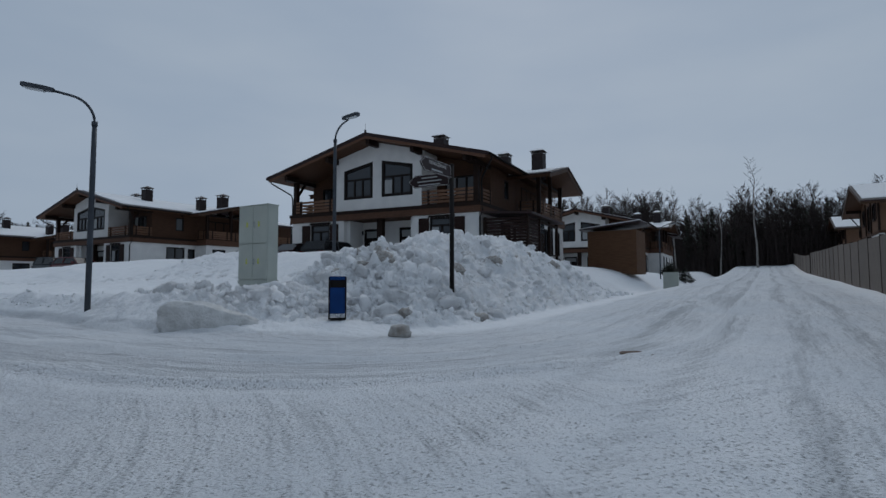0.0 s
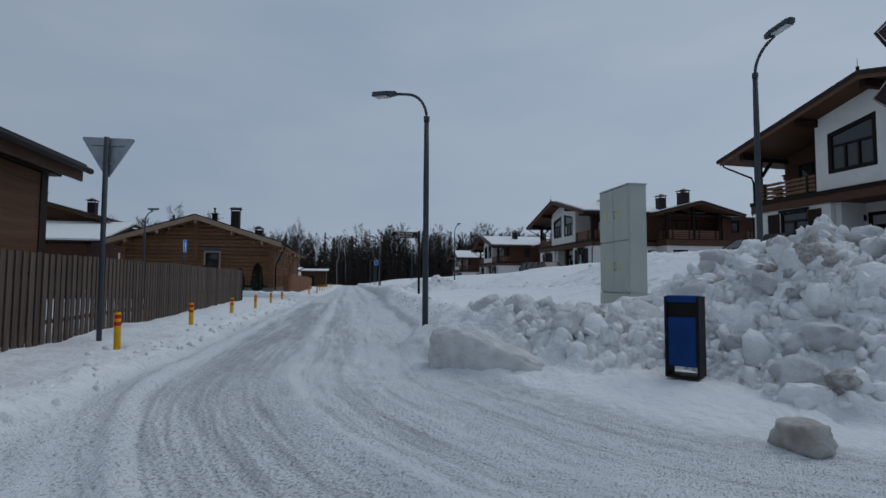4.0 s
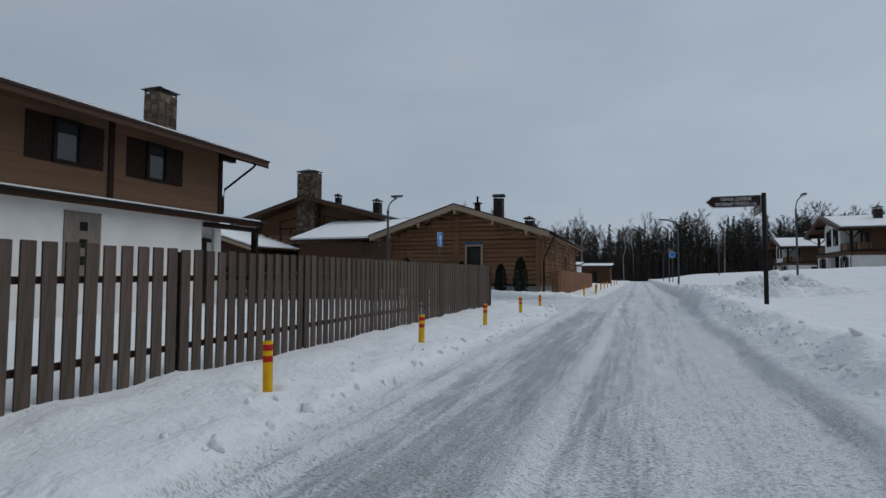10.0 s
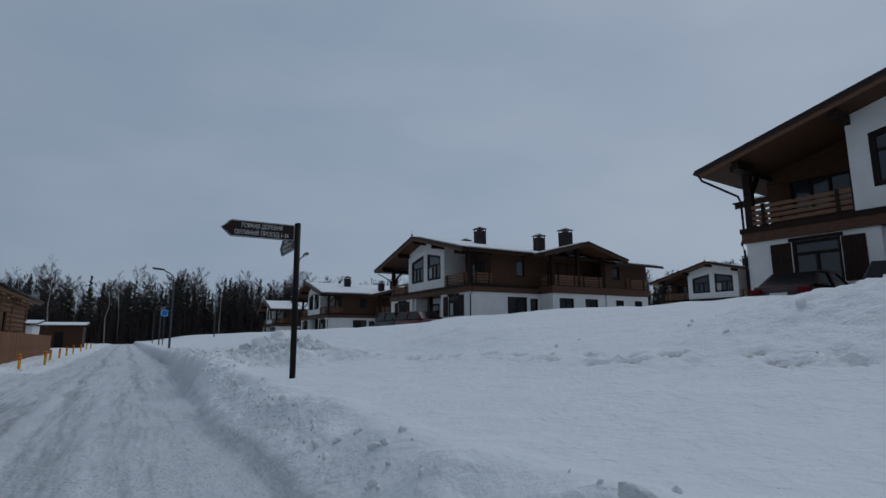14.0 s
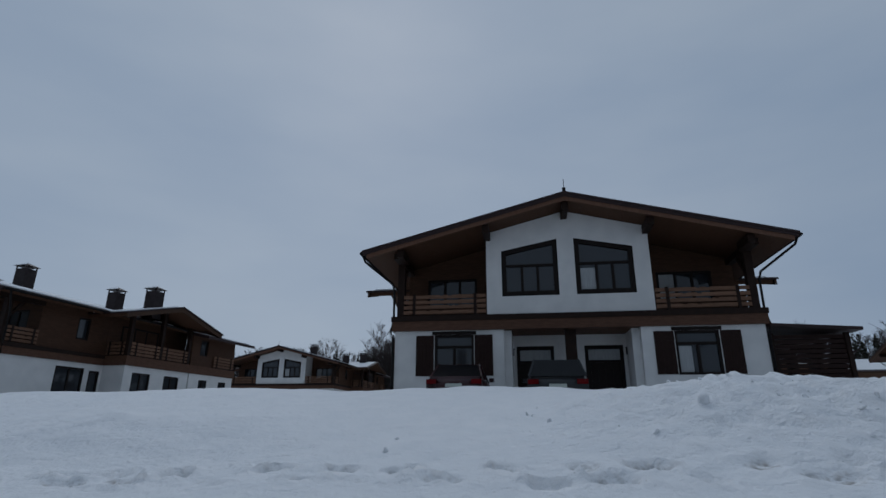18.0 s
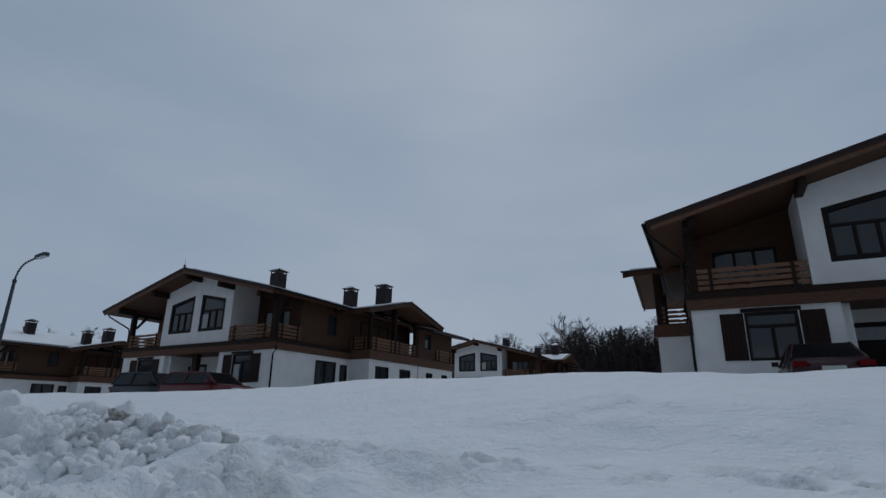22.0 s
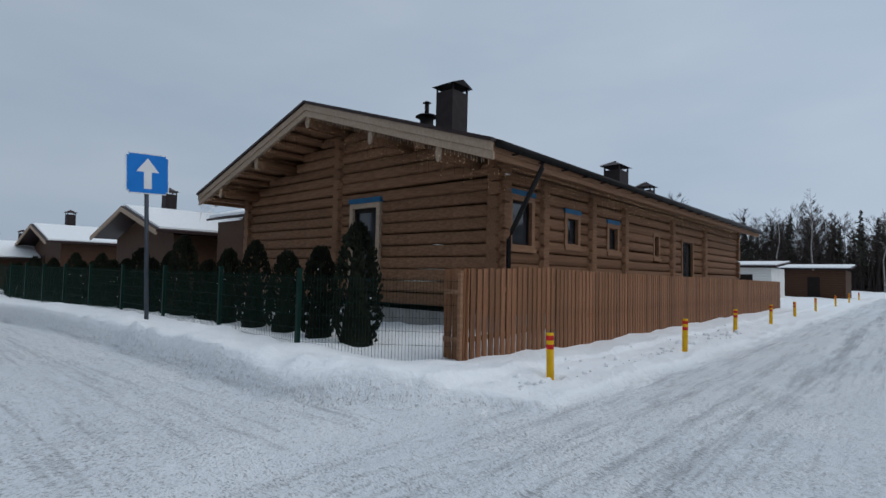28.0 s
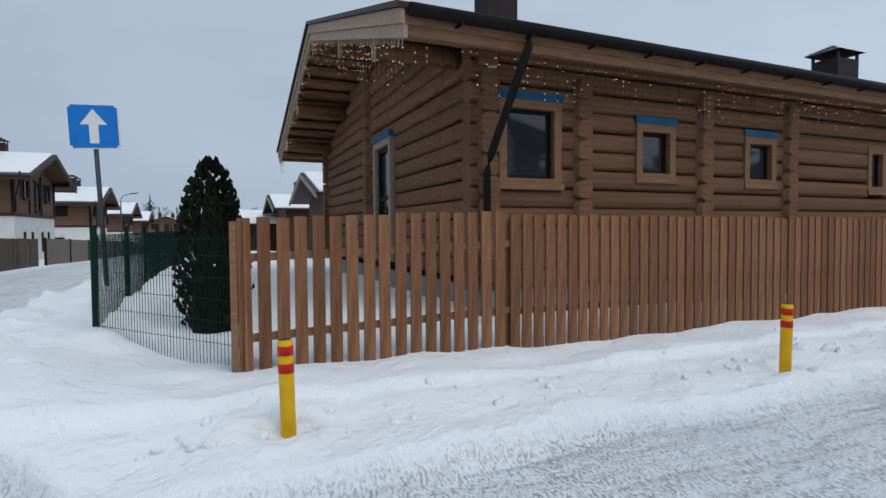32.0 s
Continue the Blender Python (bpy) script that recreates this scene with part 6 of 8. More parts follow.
        for x in (2.6, 6.4):
            dr = boxpart("door", (x, x + 1.1, 0.0, 0.07, -0.4, 2.3), SHUTTER, H, "dark boarded door")
            boxpart("lintel", (x - 0.15, x + 1.25, 0.0, 0.12, 2.3, 2.44), BEAM, dr)
    if stone:
        chimney(H, 0.4, -3.1, 6.8, 9.35, 0.95, 0.9, STONE, stones=True)
    else:
        chimney(H, 2.3, -3.4, 7.2, 9.25, 0.8, 0.8, BRICKD)
        chimney(H, 2.5, -6.6, 7.2, 9.25, 0.8, 0.8, BRICKD)
    return H


HL = street_house(M(29.55, -11.9, 0.6), "plank-clad house with stone chimney over a white garage bay")
HL2 = street_house(M(29.0, -38.4, -0.4), "plank-clad house on a white ground floor, snow on its roof", stone=False, lean_to=False)
for i in range(1, 4):
    copy_thing(HL2, M(28.9 - 0.2 * i, -38.4 - 26.5 * i, -0.4 - 0.55 * i))
copy_thing(HL2, M(63.6, -75.5, -0.7, 180))
copy_thing(HL2, M(66.0, -105.0, -1.3, 180))
for u, v, a in ((24.6, -160.0, -90), (32.6, -178.0, -90), (41.0, -196.0, -90)):
    copy_thing(HL2, M(u, v, -2.05, a))
copy_thing(HL2, M(-7.8, 67.0, 1.9))
copy_thing(HL2, M(-9.5, 106.0, 2.9))


def stone_house():
    """House behind the log house: gable with a big window beside a stone chimney breast, and a balcony."""
    H = thing("stone_chimney_house", M(55.2, -24.2, 1.1), "brown timber house with a broad stone chimney breast and balcony", "house")
    hw = 7.4
    boxpart("ground_floor", (-12, 0, -hw + 0.8, hw - 0.8, -1.6, 3.3), STUCCO, H)
    boxpart("balcony_deck", (-0.1, 1.8, -hw, hw, 3.3, 3.6), BEAM, H)
    r = railing(H, Matrix.Translation((1.7, -hw, 3.6)) @ Matrix.Rotation(math.pi / 2, 4, "Z"), 2 * hw, 0.95, 9)
    bm = bmesh.new()
    prism(bm, [(-0.2, -hw + 0.8, 3.3), (-0.2, hw - 0.8, 3.3), (-0.2, hw - 0.8, 6.1), (-0.2, 0, 7.9), (-0.2, -hw + 0.8, 6.1)], (0.2, 0, 0))
    part("gable", bm, PLANK, H)
    boxpart("upper_floor", (-12, -0.2, -hw + 0.8, hw - 0.8, 3.3, 6.1), BROWN, H)
    for y, a, b in ((1.2, 2.6, 2.1), (-3.8, 2.1, 2.6)):
        window(H, Matrix.Translation((0.02, y, 3.9)) @ Matrix.Rotation(math.pi / 2, 4, "Z"), 2.6, a, 2, 1.4, b)
    chimney(H, 0.35, -0.2, -1.6, 10.5, 1.1, 2.0, STONE, stones=True)
    chimney(H, -5.0, 4.4, 6.3, 8.2, 0.7, 0.7)
    chimney(H, -3.0, 1.0, 7.3, 8.6, 0.5, 0.5)
    for sy in (-1, 1):
        bm = bmesh.new()
        roof_slab(bm, (-13, 0, 8.3), (-13, sy * 8.6, 8.3 - 0.27 * 8.6), (14.6, 0, 0), 0.1)
        part("roof", bm, ROOFM, H)
        bm = bmesh.new()
        roof_slab(bm, (1.5, 0, 8.19), (1.5, sy * 8.5, 8.19 - 0.27 * 8.5), (0.1, 0, 0), 0.28)
        part("barge_board", bm, FASCIA, H)
        bm = bmesh.new()
        roof_slab(bm, (-12.8, 0, 8.19), (-12.8, sy * 8.5, 8.19 - 0.27 * 8.5), (14.2, 0, 0), 0.16)
        part("soffit", bm, SOFFIT, H)
    bm = bmesh.new()
    prism(bm, [(0.5, 2.5, 5.6), (7.2, 2.5, 3.6), (7.2, 2.5, 3.5), (0.5, 2.5, 5.5)], (0, 8.0, 0))
    part("annexe_roof", bm, ROOFM, H)
    bm = bmesh.new()
    prism(bm, [(0.6, 2.6, 5.61), (7.1, 2.6, 3.66), (7.1, 2.6, 3.8), (0.6, 2.6, 5.78)], (0, 7.8, 0))
    part("annexe_snow", bm, SNOW, H, "thick snow on the annexe roof")
    boxpart("annexe", (0.9, 7.0, 3.4, 9.2, -1.6, 3.4), BROWN, H)
    return H


stone_house()


def cottage(v, z, ln=11.0, u=47.8):
    """Low log cottage whose gable faces the side street."""
    H = thing("cottage", M(u, v, z), "low brown timber cottage with a snowy roof beyond the hedge", "house", "brown cottages")
    bm = bmesh.new()
    prism(bm, [(-ln, -4.6, -2.6), (-ln, 4.6, -2.6), (-ln, 4.6, 3.2), (-ln, 0, 4.6), (-ln, -4.6, 3.2)], (ln, 0, 0))
    part("wall", bm, BROWN, H)
    for sy in (-1, 1):
        bm = bmesh.new()
        roof_slab(bm, (-ln, 0, 5.0), (-ln, sy * 5.6, 5.0 - 0.29 * 5.6), (ln + 1.3, 0, 0), 0.16)
        part("roof", bm, ROOFM, H)
        bm = bmesh.new()
        roof_slab(bm, (-ln, sy * 0.1, 5.1), (-ln, sy * 5.4, 5.1 - 0.29 * 5.4), (ln + 1.1, 0, 0), 0.12)
        part("roof_snow", bm, SNOW, H)
        bm = bmesh.new()
        roof_slab(bm, (1.25, 0, 4.94), (1.25, sy * 5.55, 4.94 - 0.29 * 5.55), (0.1, 0, 0), 0.26)
        part("barge_board", bm, BARGE, H)
    window(H, Matrix.Translation((0.02, -1.6, 0.9)) @ Matrix.Rotation(math.pi / 2, 4, "Z"), 1.1, 1.4, 2)
    chimney(H, -2.0, -1.4, 4.4, 6.2, 0.7, 0.7)


cottage(-29.8, 0.8, 6.5)
cottage(-52.6, 0.8)
cottage(-72.0, -0.3)
cottage(-60.0, -0.6, 14.0, 40.6)


# ---------- street furniture ----------
def street_lamp(u, v, z, top, du, dv, reach=1.4, label="dark grey steel street lamp with a curved arm"):
    L = thing("street_lamp", M(u, v, z), label, "street lamp", "street lamps")
    d = Vector((-du, dv, 0)).normalized()
    h = top - z
    bm = bmesh.new()
    tube(bm, [(0, 0, -0.5), (0, 0, h * 0.62), (0, 0, h - 0.75)], [0.062, 0.058, 0.05], 12)
    part("pole", bm, STEEL, L)
    bm = bmesh.new()
    tube(bm, [(0, 0, h - 0.76), (0, 0, h - 0.66)], 0.062, 12)
    part("collar", bm, STEEL, L)
    bm = bmesh.new()
    pts = []
    for i in range(9):
        a = i / 8 * math.radians(78)
        pts.append(Vector((0, 0, h - 0.7)) + d * (0.62 * (1 - math.cos(a))) + Vector((0, 0, 0.62 * math.sin(a))))
    pts.append(pts[-1] + d * (reach - 1.0) + Vector((0, 0, 0.09)))
    tube(bm, pts, 0.03, 8)
    part("arm", bm, STEEL, L)
    e = pts[-1]
    side = Vector((-d.y, d.x, 0))
    bm = bmesh.new()
    ring = []
    for s, w in ((-0.06, 0.04), (0.12, 0.10), (0.5, 0.11), (0.58, 0.06)):
        ring.append((s, w))
    top_v = [bm.verts.new(e + d * s + side * w * q + Vector((0, 0, 0.05 + 0.13 * s))) for s, w in ring for q in (-1, 1)]
    low_v = [bm.verts.new(e + d * s + side * w * q + Vector((0, 0, -0.035 + 0.13 * s))) for s, w in ring for q in (-1, 1)]
    for i in range(3):
        a, b, c2, d2 = 2 * i, 2 * i + 1, 2 * i + 3, 2 * i + 2
        bm.faces.new((top_v[a], top_v[b], top_v[c2], top_v[d2]))
        bm.faces.new((low_v[a], low_v[d2], low_v[c2], low_v[b]))
        bm.faces.new((top_v[a], top_v[d2], low_v[d2], low_v[a]))
        bm.faces.new((top_v[b], low_v[b], low_v[c2], top_v[c2]))
    bm.faces.new((top_v[0], low_v[0], low_v[1], top_v[1]))
    bm.faces.new((top_v[6], top_v[7], low_v[7], low_v[6]))
    hd = part("lamp_head", bm, STEEL, L)
    bm = bmesh.new()
    q = [e + d * s + side * w + Vector((0, 0, -0.04 + 0.13 * s)) for s, w in ((0.14, -0.075), (0.5, -0.08), (0.5, 0.08), (0.14, 0.075))]
    prism(bm, q, (0, 0, -0.025))
    part("lens", bm, LENS, hd, "pale lamp lens")
    return L


street_lamp(13.35, 6.8, 0.9, 5.76, 0.69, -0.72)
street_lamp(12.35, 13.7, 2.2, 6.8, -0.9, 0.1, 0.85)
street_lamp(51.6, 7.9, 0.9, 5.8, 0.25, -1.0, 1.1)
street_lamp(48.7, 14.3, 1.6, 6.6, -1.0, 0.1)
street_lamp(33.2, -5.5, 0.6, 5.5, 0.85, 0.45, 0.75)
street_lamp(78.0, 8.6, 1.0, 6.0, 0.2, -1.0)
street_lamp(104.0, 9.0, 1.0, 6.0, 0.2, -1.0)
street_lamp(88.0, 15.0, 1.7, 6.9, -1.0, 0.1)
street_lamp(33.4, -52.0, 0.6, 5.6, 0.95, 0.2)
street_lamp(8.5, 52.0, 2.2, 6.6, -0.9, -0.2)


def text_mesh(body, size, material, squeeze=0.72):
    cu = bpy.data.curves.new("lettering", "FONT")
    cu.body, cu.size, cu.extrude, cu.align_x = body, size, 0.0012, "CENTER"
    ob = new("lettering", cu)
    dg = bpy.context.evaluated_depsgraph_get()
    me = bpy.data.meshes.new_from_object(ob.evaluated_get(dg))
    bpy.data.objects.remove(ob)
    me.transform(Matrix.Diagonal((squeeze, 1, 1, 1)))
    me.materials.clear()
    me.materials.append(material)
    return me


def arrow_arm(S, z, ln, h, rot, lines, name="arm"):
    """An arrow board; in its own frame it points along -x and is read from -y."""
    bm = bmesh.new()
    ring = [(-0.06, z), (-0.06, z + h), (-ln + 0.16, z + h), (-ln, z + h / 2), (-ln + 0.16, z)]
    prism(bm, [(x, -0.014, q) for x, q in ring], (0, 0.028, 0))
    a = part(name, bm, SIGNBR, S, "dark brown arrow-shaped direction board")
    a.matrix_basis = rot
    bm = bmesh.new()
    e = 0.014
    cx, cz = -ln / 2, z + h / 2
    ins = lambda s: [((x - cx) * (1 - s / (ln / 2)) + cx, (q - cz) * (1 - s / (h / 2)) + cz) for x, q in ring]
    o, i2 = ins(0.008), ins(0.015)
    for k in range(5):
        j = (k + 1) % 5
        f = [(o[k][0], -0.0165, o[k][1]), (o[j][0], -0.0165, o[j][1]), (i2[j][0], -0.0165, i2[j][1]), (i2[k][0], -0.0165, i2[k][1])]
        prism(bm, f, (0, 0.002, 0))
    bmesh.ops.remove_doubles(bm, verts=bm.verts[:], dist=0.0005)
    part("border", bm, LETTER, a)
    rows = len(lines)
    lh = (h - 0.05) / max(rows, 1)
    for k, s in enumerate(lines):
        zz = z + h - 0.03 - lh * (k + 0.78)
        if s.startswith("#"):
            boxpart("unread_line", (-ln * 0.5 - len(s) * 0.019, -ln * 0.5 + len(s) * 0.019, -0.0165, -0.0145, zz, zz + lh * 0.32), CURTAIN, a)
            continue
        me = text_mesh(s, lh * 0.9, LETTER)
        t = new("lettering", me)
        t.parent = a
        t.matrix_basis = Matrix.Translation((-ln * 0.48, -0.0162, zz)) @ Matrix.Rotation(math.pi / 2, 4, "X")
    for q in (z + 0.05, z + h - 0.09):
        boxpart("clamp", (-0.075, -0.02, -0.01, 0.01, q, q + 0.04), BLACK, a)
    return a


def signpost(u, v, z, h, first, second, label, la=1.35, lb=1.2, lean=0.0):
    S = thing("signpost", M(u, v, z) @ Matrix.Rotation(lean, 4, "Y"), label, "signpost", "direction signposts")
    bm = bmesh.new()
    tube(bm, [(0, 0, -0.6), (0, 0, h)], 0.055, 16)
    tube(bm, [(0, 0, h), (0, 0, h + 0.012), (0, 0, h + 0.03)], [0.06, 0.058, 0.03], 16)
    part("pole", bm, BLACK, S)
    arrow_arm(S, h - 0.32, la, 0.30, Matrix.Rotation(math.pi / 2, 4, "Z"), first)
    arrow_arm(S, h - 0.46, lb, 0.31, Matrix.Translation((0, -0.02, 0)), second)
    return S


signpost(26.61, 8.35, 1.08, 2.88, ["ГОРНАЯ ДЕРЕВНЯ", "ОРЛИНЫЙ ПРОЕЗД 1-16"], ["ГОРНАЯ ДЕРЕВНЯ", "РОДНИКОВЫЙ ПРОЕЗД 1-11", "ПРОЕЗД ЭДЕЛЬВЕЙС 1-9"], "black signpost with two brown arrow boards in white lettering", lb=1.2, lean=-0.006)
signpost(6.57, 11.4, 1.35, 2.82, ["ГОРНАЯ ДЕРЕВНЯ", "############"], ["############", "##################", "################"], "black signpost with brown arrow boards standing in the snow heap")
S3 = signpost(69.0, 9.0, 1.4, 3.2, ["##########", "############"], ["########"], "distant black signpost with a brown arrow board")


def square_sign(u, v, z, h, turn, label, lean=0.0, size=0.79, arrow=True):
    S = thing("road_sign", M(u, v, z, turn) @ Matrix.Rotation(lean, 4, "Y"), label, "road sign", "road signs")
    bm = bmesh.new()
    tube(bm, [(0, 0, -0.4), (0, 0, h)], 0.04, 12)
    part("pole", bm, STEEL, S)
    bm = bmesh.new()
    s = size / 2
    box(bm, -s, s, -0.06, -0.04, h - size + 0.02, h + 0.02)
    bmesh.ops.bevel(bm, geom=[e for e in bm.edges if abs(e.verts[0].co.y - e.verts[1].co.y) > 0.01], offset=0.05, segments=4, affect="EDGES")
    pl = part("plate", bm, WHITE, S, "white-edged sign plate")
    bm = bmesh.new()
    box(bm, -s + 0.02, s - 0.02, -0.063, -0.0605, h - size + 0.04, h)
    bmesh.ops.bevel(bm, geom=[e for e in bm.edges if abs(e.verts[0].co.y - e.verts[1].co.y) > 0.001], offset=0.04, segments=4, affect="EDGES")
    part("blue_field", bm, SIGNB, pl)
    if arrow:
        bm = bmesh.new()
        c = h - size / 2 + 0.02
        k = size / 0.72
        ring = [(-0.065, -0.27), (0.065, -0.27), (0.065, 0.03), (0.19, 0.03), (0, 0.28), (-0.19, 0.03), (-0.065, 0.03)]
        prism(bm, [(x * k, -0.066, c + q * k) for x, q in ring], (0, 0.0022, 0))
        part("arrow", bm, WHITE, pl, "white upward arrow")
    return S


square_sign(39.4, -5.24, 0.85, 3.42, 180.0, "blue square road sign with white arrow on a leaning pole", lean=math.radians(-2.5))
square_sign(66.0, 8.3, 1.1, 3.0, 90.0, "distant blue road sign beside the road", arrow=False, size=0.5)


def yield_sign():
    S = thing("yield_sign", M(12.55, 1.09, 0.72), "triangular road sign seen from its bare metal back", "road sign", "road signs")
    bm = bmesh.new()
    tube(bm, [(0, 0, -0.4), (0.05, 0.0, 3.42)], 0.042, 12)
    part("pole", bm, STEEL, S, "dark grey painted pole")
    bm = bmesh.new()
    prism(bm, [(-0.05, -0.40, 3.43), (-0.05, 0.40, 3.43), (-0.05, 0.42, 3.40), (-0.05, 0.03, 2.74), (-0.05, -0.03, 2.74), (-0.05, -0.42, 3.40)], (0.02, 0, 0))
    pl = part("plate", bm, ZINC, S, "galvanised back of the triangle")
    for z, w in ((3.3, 0.26), (2.98, 0.1)):
        boxpart("stiffener", (-0.029, 0.0, -w, w, z - 0.015, z + 0.015), ZINC, pl)
    bm = bmesh.new()
    prism(bm, [(-0.056, -0.40, 3.43), (-0.056, 0.40, 3.43), (-0.056, 0.0, 2.74)], (0.004, 0, 0))
    part("face", bm, WHITE, pl)


yield_sign()


def bollard_meshes():
    bm = bmesh.new()
    tube(bm, [(0, 0, -0.3), (0, 0, 0.585), (0, 0, 0.6)], [0.06, 0.06, 0.05], 16)
    a = mesh_of(bm, "post", YELLOW)
    bm = bmesh.new()
    tube(bm, [(0, 0, 0), (0, 0, 0.062)], 0.0625, 16)
    b = mesh_of(bm, "band", RED)
    bm = bmesh.new()
    bmesh.ops.create_circle(bm, cap_ends=True, radius=0.05, segments=16, matrix=Matrix.Translation((0, 0, 0.603)))
    c = mesh_of(bm, "cap", STONE)
    return a, b, c


BOL = bollard_meshes()
rng = random.Random(8)
for u, v in BOLLARDS:
    z = (0.585 if u < 35 else 0.74) if u < 62 else gz(u, v) + 0.05
    B = thing("bollard", M(u, v, z - 0.02, rng.uniform(0, 360)) @ Matrix.Rotation(rng.uniform(-0.035, 0.035), 4, "X") @ Matrix.Diagonal((0.82, 0.82, 1, 1)), "yellow road bollard with red bands in the snow", "bollard", "yellow bollards")
    share("post", BOL[0], B, Matrix.Identity(4))
    for q in (0.50, 0.385):
        share("band", BOL[1], B, Matrix.Translation((0, 0, q)))
    share("cap", BOL[2], B, Matrix.Identity(4))


def cabinet():
    C = thing("utility_cabinet", M(12.2, 10.35, 1.48), "tall pale grey electric cabinet with four doors in the snow", "cabinet")
    w, d, h = 1.14, 0.36, 2.02
    boxpart("body", (-w / 2, w / 2, 0.012, d, 0.0, h), CAB, C, bevel=0.008)
    boxpart("plinth", (-w / 2 - 0.02, w / 2 + 0.02, -0.01, d + 0.02, -0.5, 0.0), CAB, C)
    boxpart("lid", (-w / 2 - 0.015, w / 2 + 0.015, -0.02, d + 0.015, h, h + 0.03), CAB, C, bevel=0.006)
    for x0, x1, s in ((-w / 2 + 0.006, -0.004, 1), (0.004, w / 2 - 0.006, -1)):
        for z0, z1 in ((0.02, 0.98), (1.0, h - 0.01)):
            dr = boxpart("door", (x0, x1, -0.016, 0.012, z0, z1), CAB, C, bevel=0.004)
            hx = x1 - 0.07 if s > 0 else x0 + 0.07
            zc = (z0 + z1) / 2
            if s < 0:
                bm = bmesh.new()
                tube(bm, [(hx, -0.02, zc - 0.07), (hx, -0.05, zc - 0.05), (hx, -0.05, zc + 0.05), (hx, -0.02, zc + 0.07)], 0.012, 6)
                part("handle", bm, ZINC, dr)
            tx = (x0 + x1) / 2 + s * 0.05
            bm = bmesh.new()
            a, q = 0.05, -0.0185
            prism(bm, [(tx - a, q, zc + 0.02), (tx + a, q, zc + 0.02), (tx, q, zc + 0.1)], (0, 0.002, 0))
            prism(bm, [(tx - a * 0.7, q, zc - 0.06), (tx + a * 0.7, q, zc - 0.06), (tx + a * 0.7, q, zc + 0.005), (tx - a * 0.7, q, zc + 0.005)], (0, 0.002, 0))
            part("warning_mark", bm, YMARK, dr, "faded yellow warning mark")
    return C


cabinet()


def litter_bin():
    B = thing("litter_bin", M(7.8, 8.87, 0.69, 40.0) @ Matrix.Diagonal((0.86, 0.95, 0.91, 1)), "dark blue metal litter bin with a black frame", "litter bin")
    for x in (-0.19, 0.19):
        boxpart("side_frame", (x - 0.015, x + 0.015, -0.13, 0.13, 0.0, 0.92), BLACK, B)
    boxpart("foot", (-0.2, 0.2, -0.14, 0.14, -0.03, 0.0), BLACK, B)
    boxpart("shell", (-0.175, 0.175, -0.115, 0.115, 0.1, 0.68), BLUEP, B, bevel=0.012)
    boxpart("opening", (-0.172, 0.172, -0.09, 0.09, 0.68, 0.85), BLACK, B)
    boxpart("top", (-0.19, 0.19, -0.125, 0.125, 0.85, 0.93), BLUEP, B, bevel=0.012)


litter_bin()


# ---------- snow clods ----------
def clod_mesh(seed, material, cuts=2):
    r = random.Random(seed)
    bm = bmesh.new()
    bmesh.ops.create_icosphere(bm, subdivisions=cuts, radius=1.0)
    sq = Vector((r.uniform(0.8, 1.2), r.uniform(0.7, 1.1), r.uniform(0.6, 0.9)))
    for v in bm.verts:
        n = noise.noise(v.co * 1.1 + Vector((seed * 3.1, 0, 0))) * 0.5 + noise.noise(v.co * 2.9 + Vector((0, seed * 1.7, 0))) * 0.3
        d = max(abs(v.co.x), abs(v.co.y), abs(v.co.z))
        c = v.co * (1 + n) * (0.75 + 0.25 / max(d, 0.3))
        c *= 1 + 0.1 * noise.noise(c * 6.0 + Vector((0, 0, seed * 2.3)))
        v.co = Vector((c.x * sq.x, c.y * sq.y, c.z * sq.z))
    for f in bm.faces:
        f.smooth = True
    return mesh_of(bm, "clod", material)


CLODS = [clod_mesh(s, SNOW) for s in range(8)]
BIG = [clod_mesh(s, SNOW, 3) for s in range(8)]
DCLODS = [clod_mesh(s + 20, DIRTY, 3) for s in range(3)]


def scatter(label, n, inside, seed, small=(0.05, 0.17), joined=True):
    """Loose small clods over a heap, joined."""
    r = random.Random(seed)
    vs, fs = [], []
    k = 0
    while k < n:
        u, v = inside(r)
        if math.hypot(u - 7.5, v - 8.6) < 0.8:
            continue
        s = r.uniform(*small) * (1 + (r.random() < 0.08))
        me = CLODS[r.randrange(8)]
        m = Matrix.Translation(P(u, v, gz(u, v) + s * 0.2)) @ Euler((r.uniform(0, 6), r.uniform(0, 6), r.uniform(0, 6))).to_matrix().to_4x4() @ Matrix.Diagonal((s, s, s * 0.85, 1))
        o = len(vs)
        vs += [m @ v2.co for v2 in me.vertices]
        fs += [tuple(o + i for i in p.vertices) for p in me.polygons]
        k += 1
    me = bpy.data.meshes.new("snow_clods")
    me.from_pydata(vs, [], fs)
    me.polygons.foreach_set("use_smooth", np.ones(len(fs), dtype=bool))
    me.materials.append(SNOW)
    return tagged(new("snow_clods", me), label, "snow", kind="stuff")


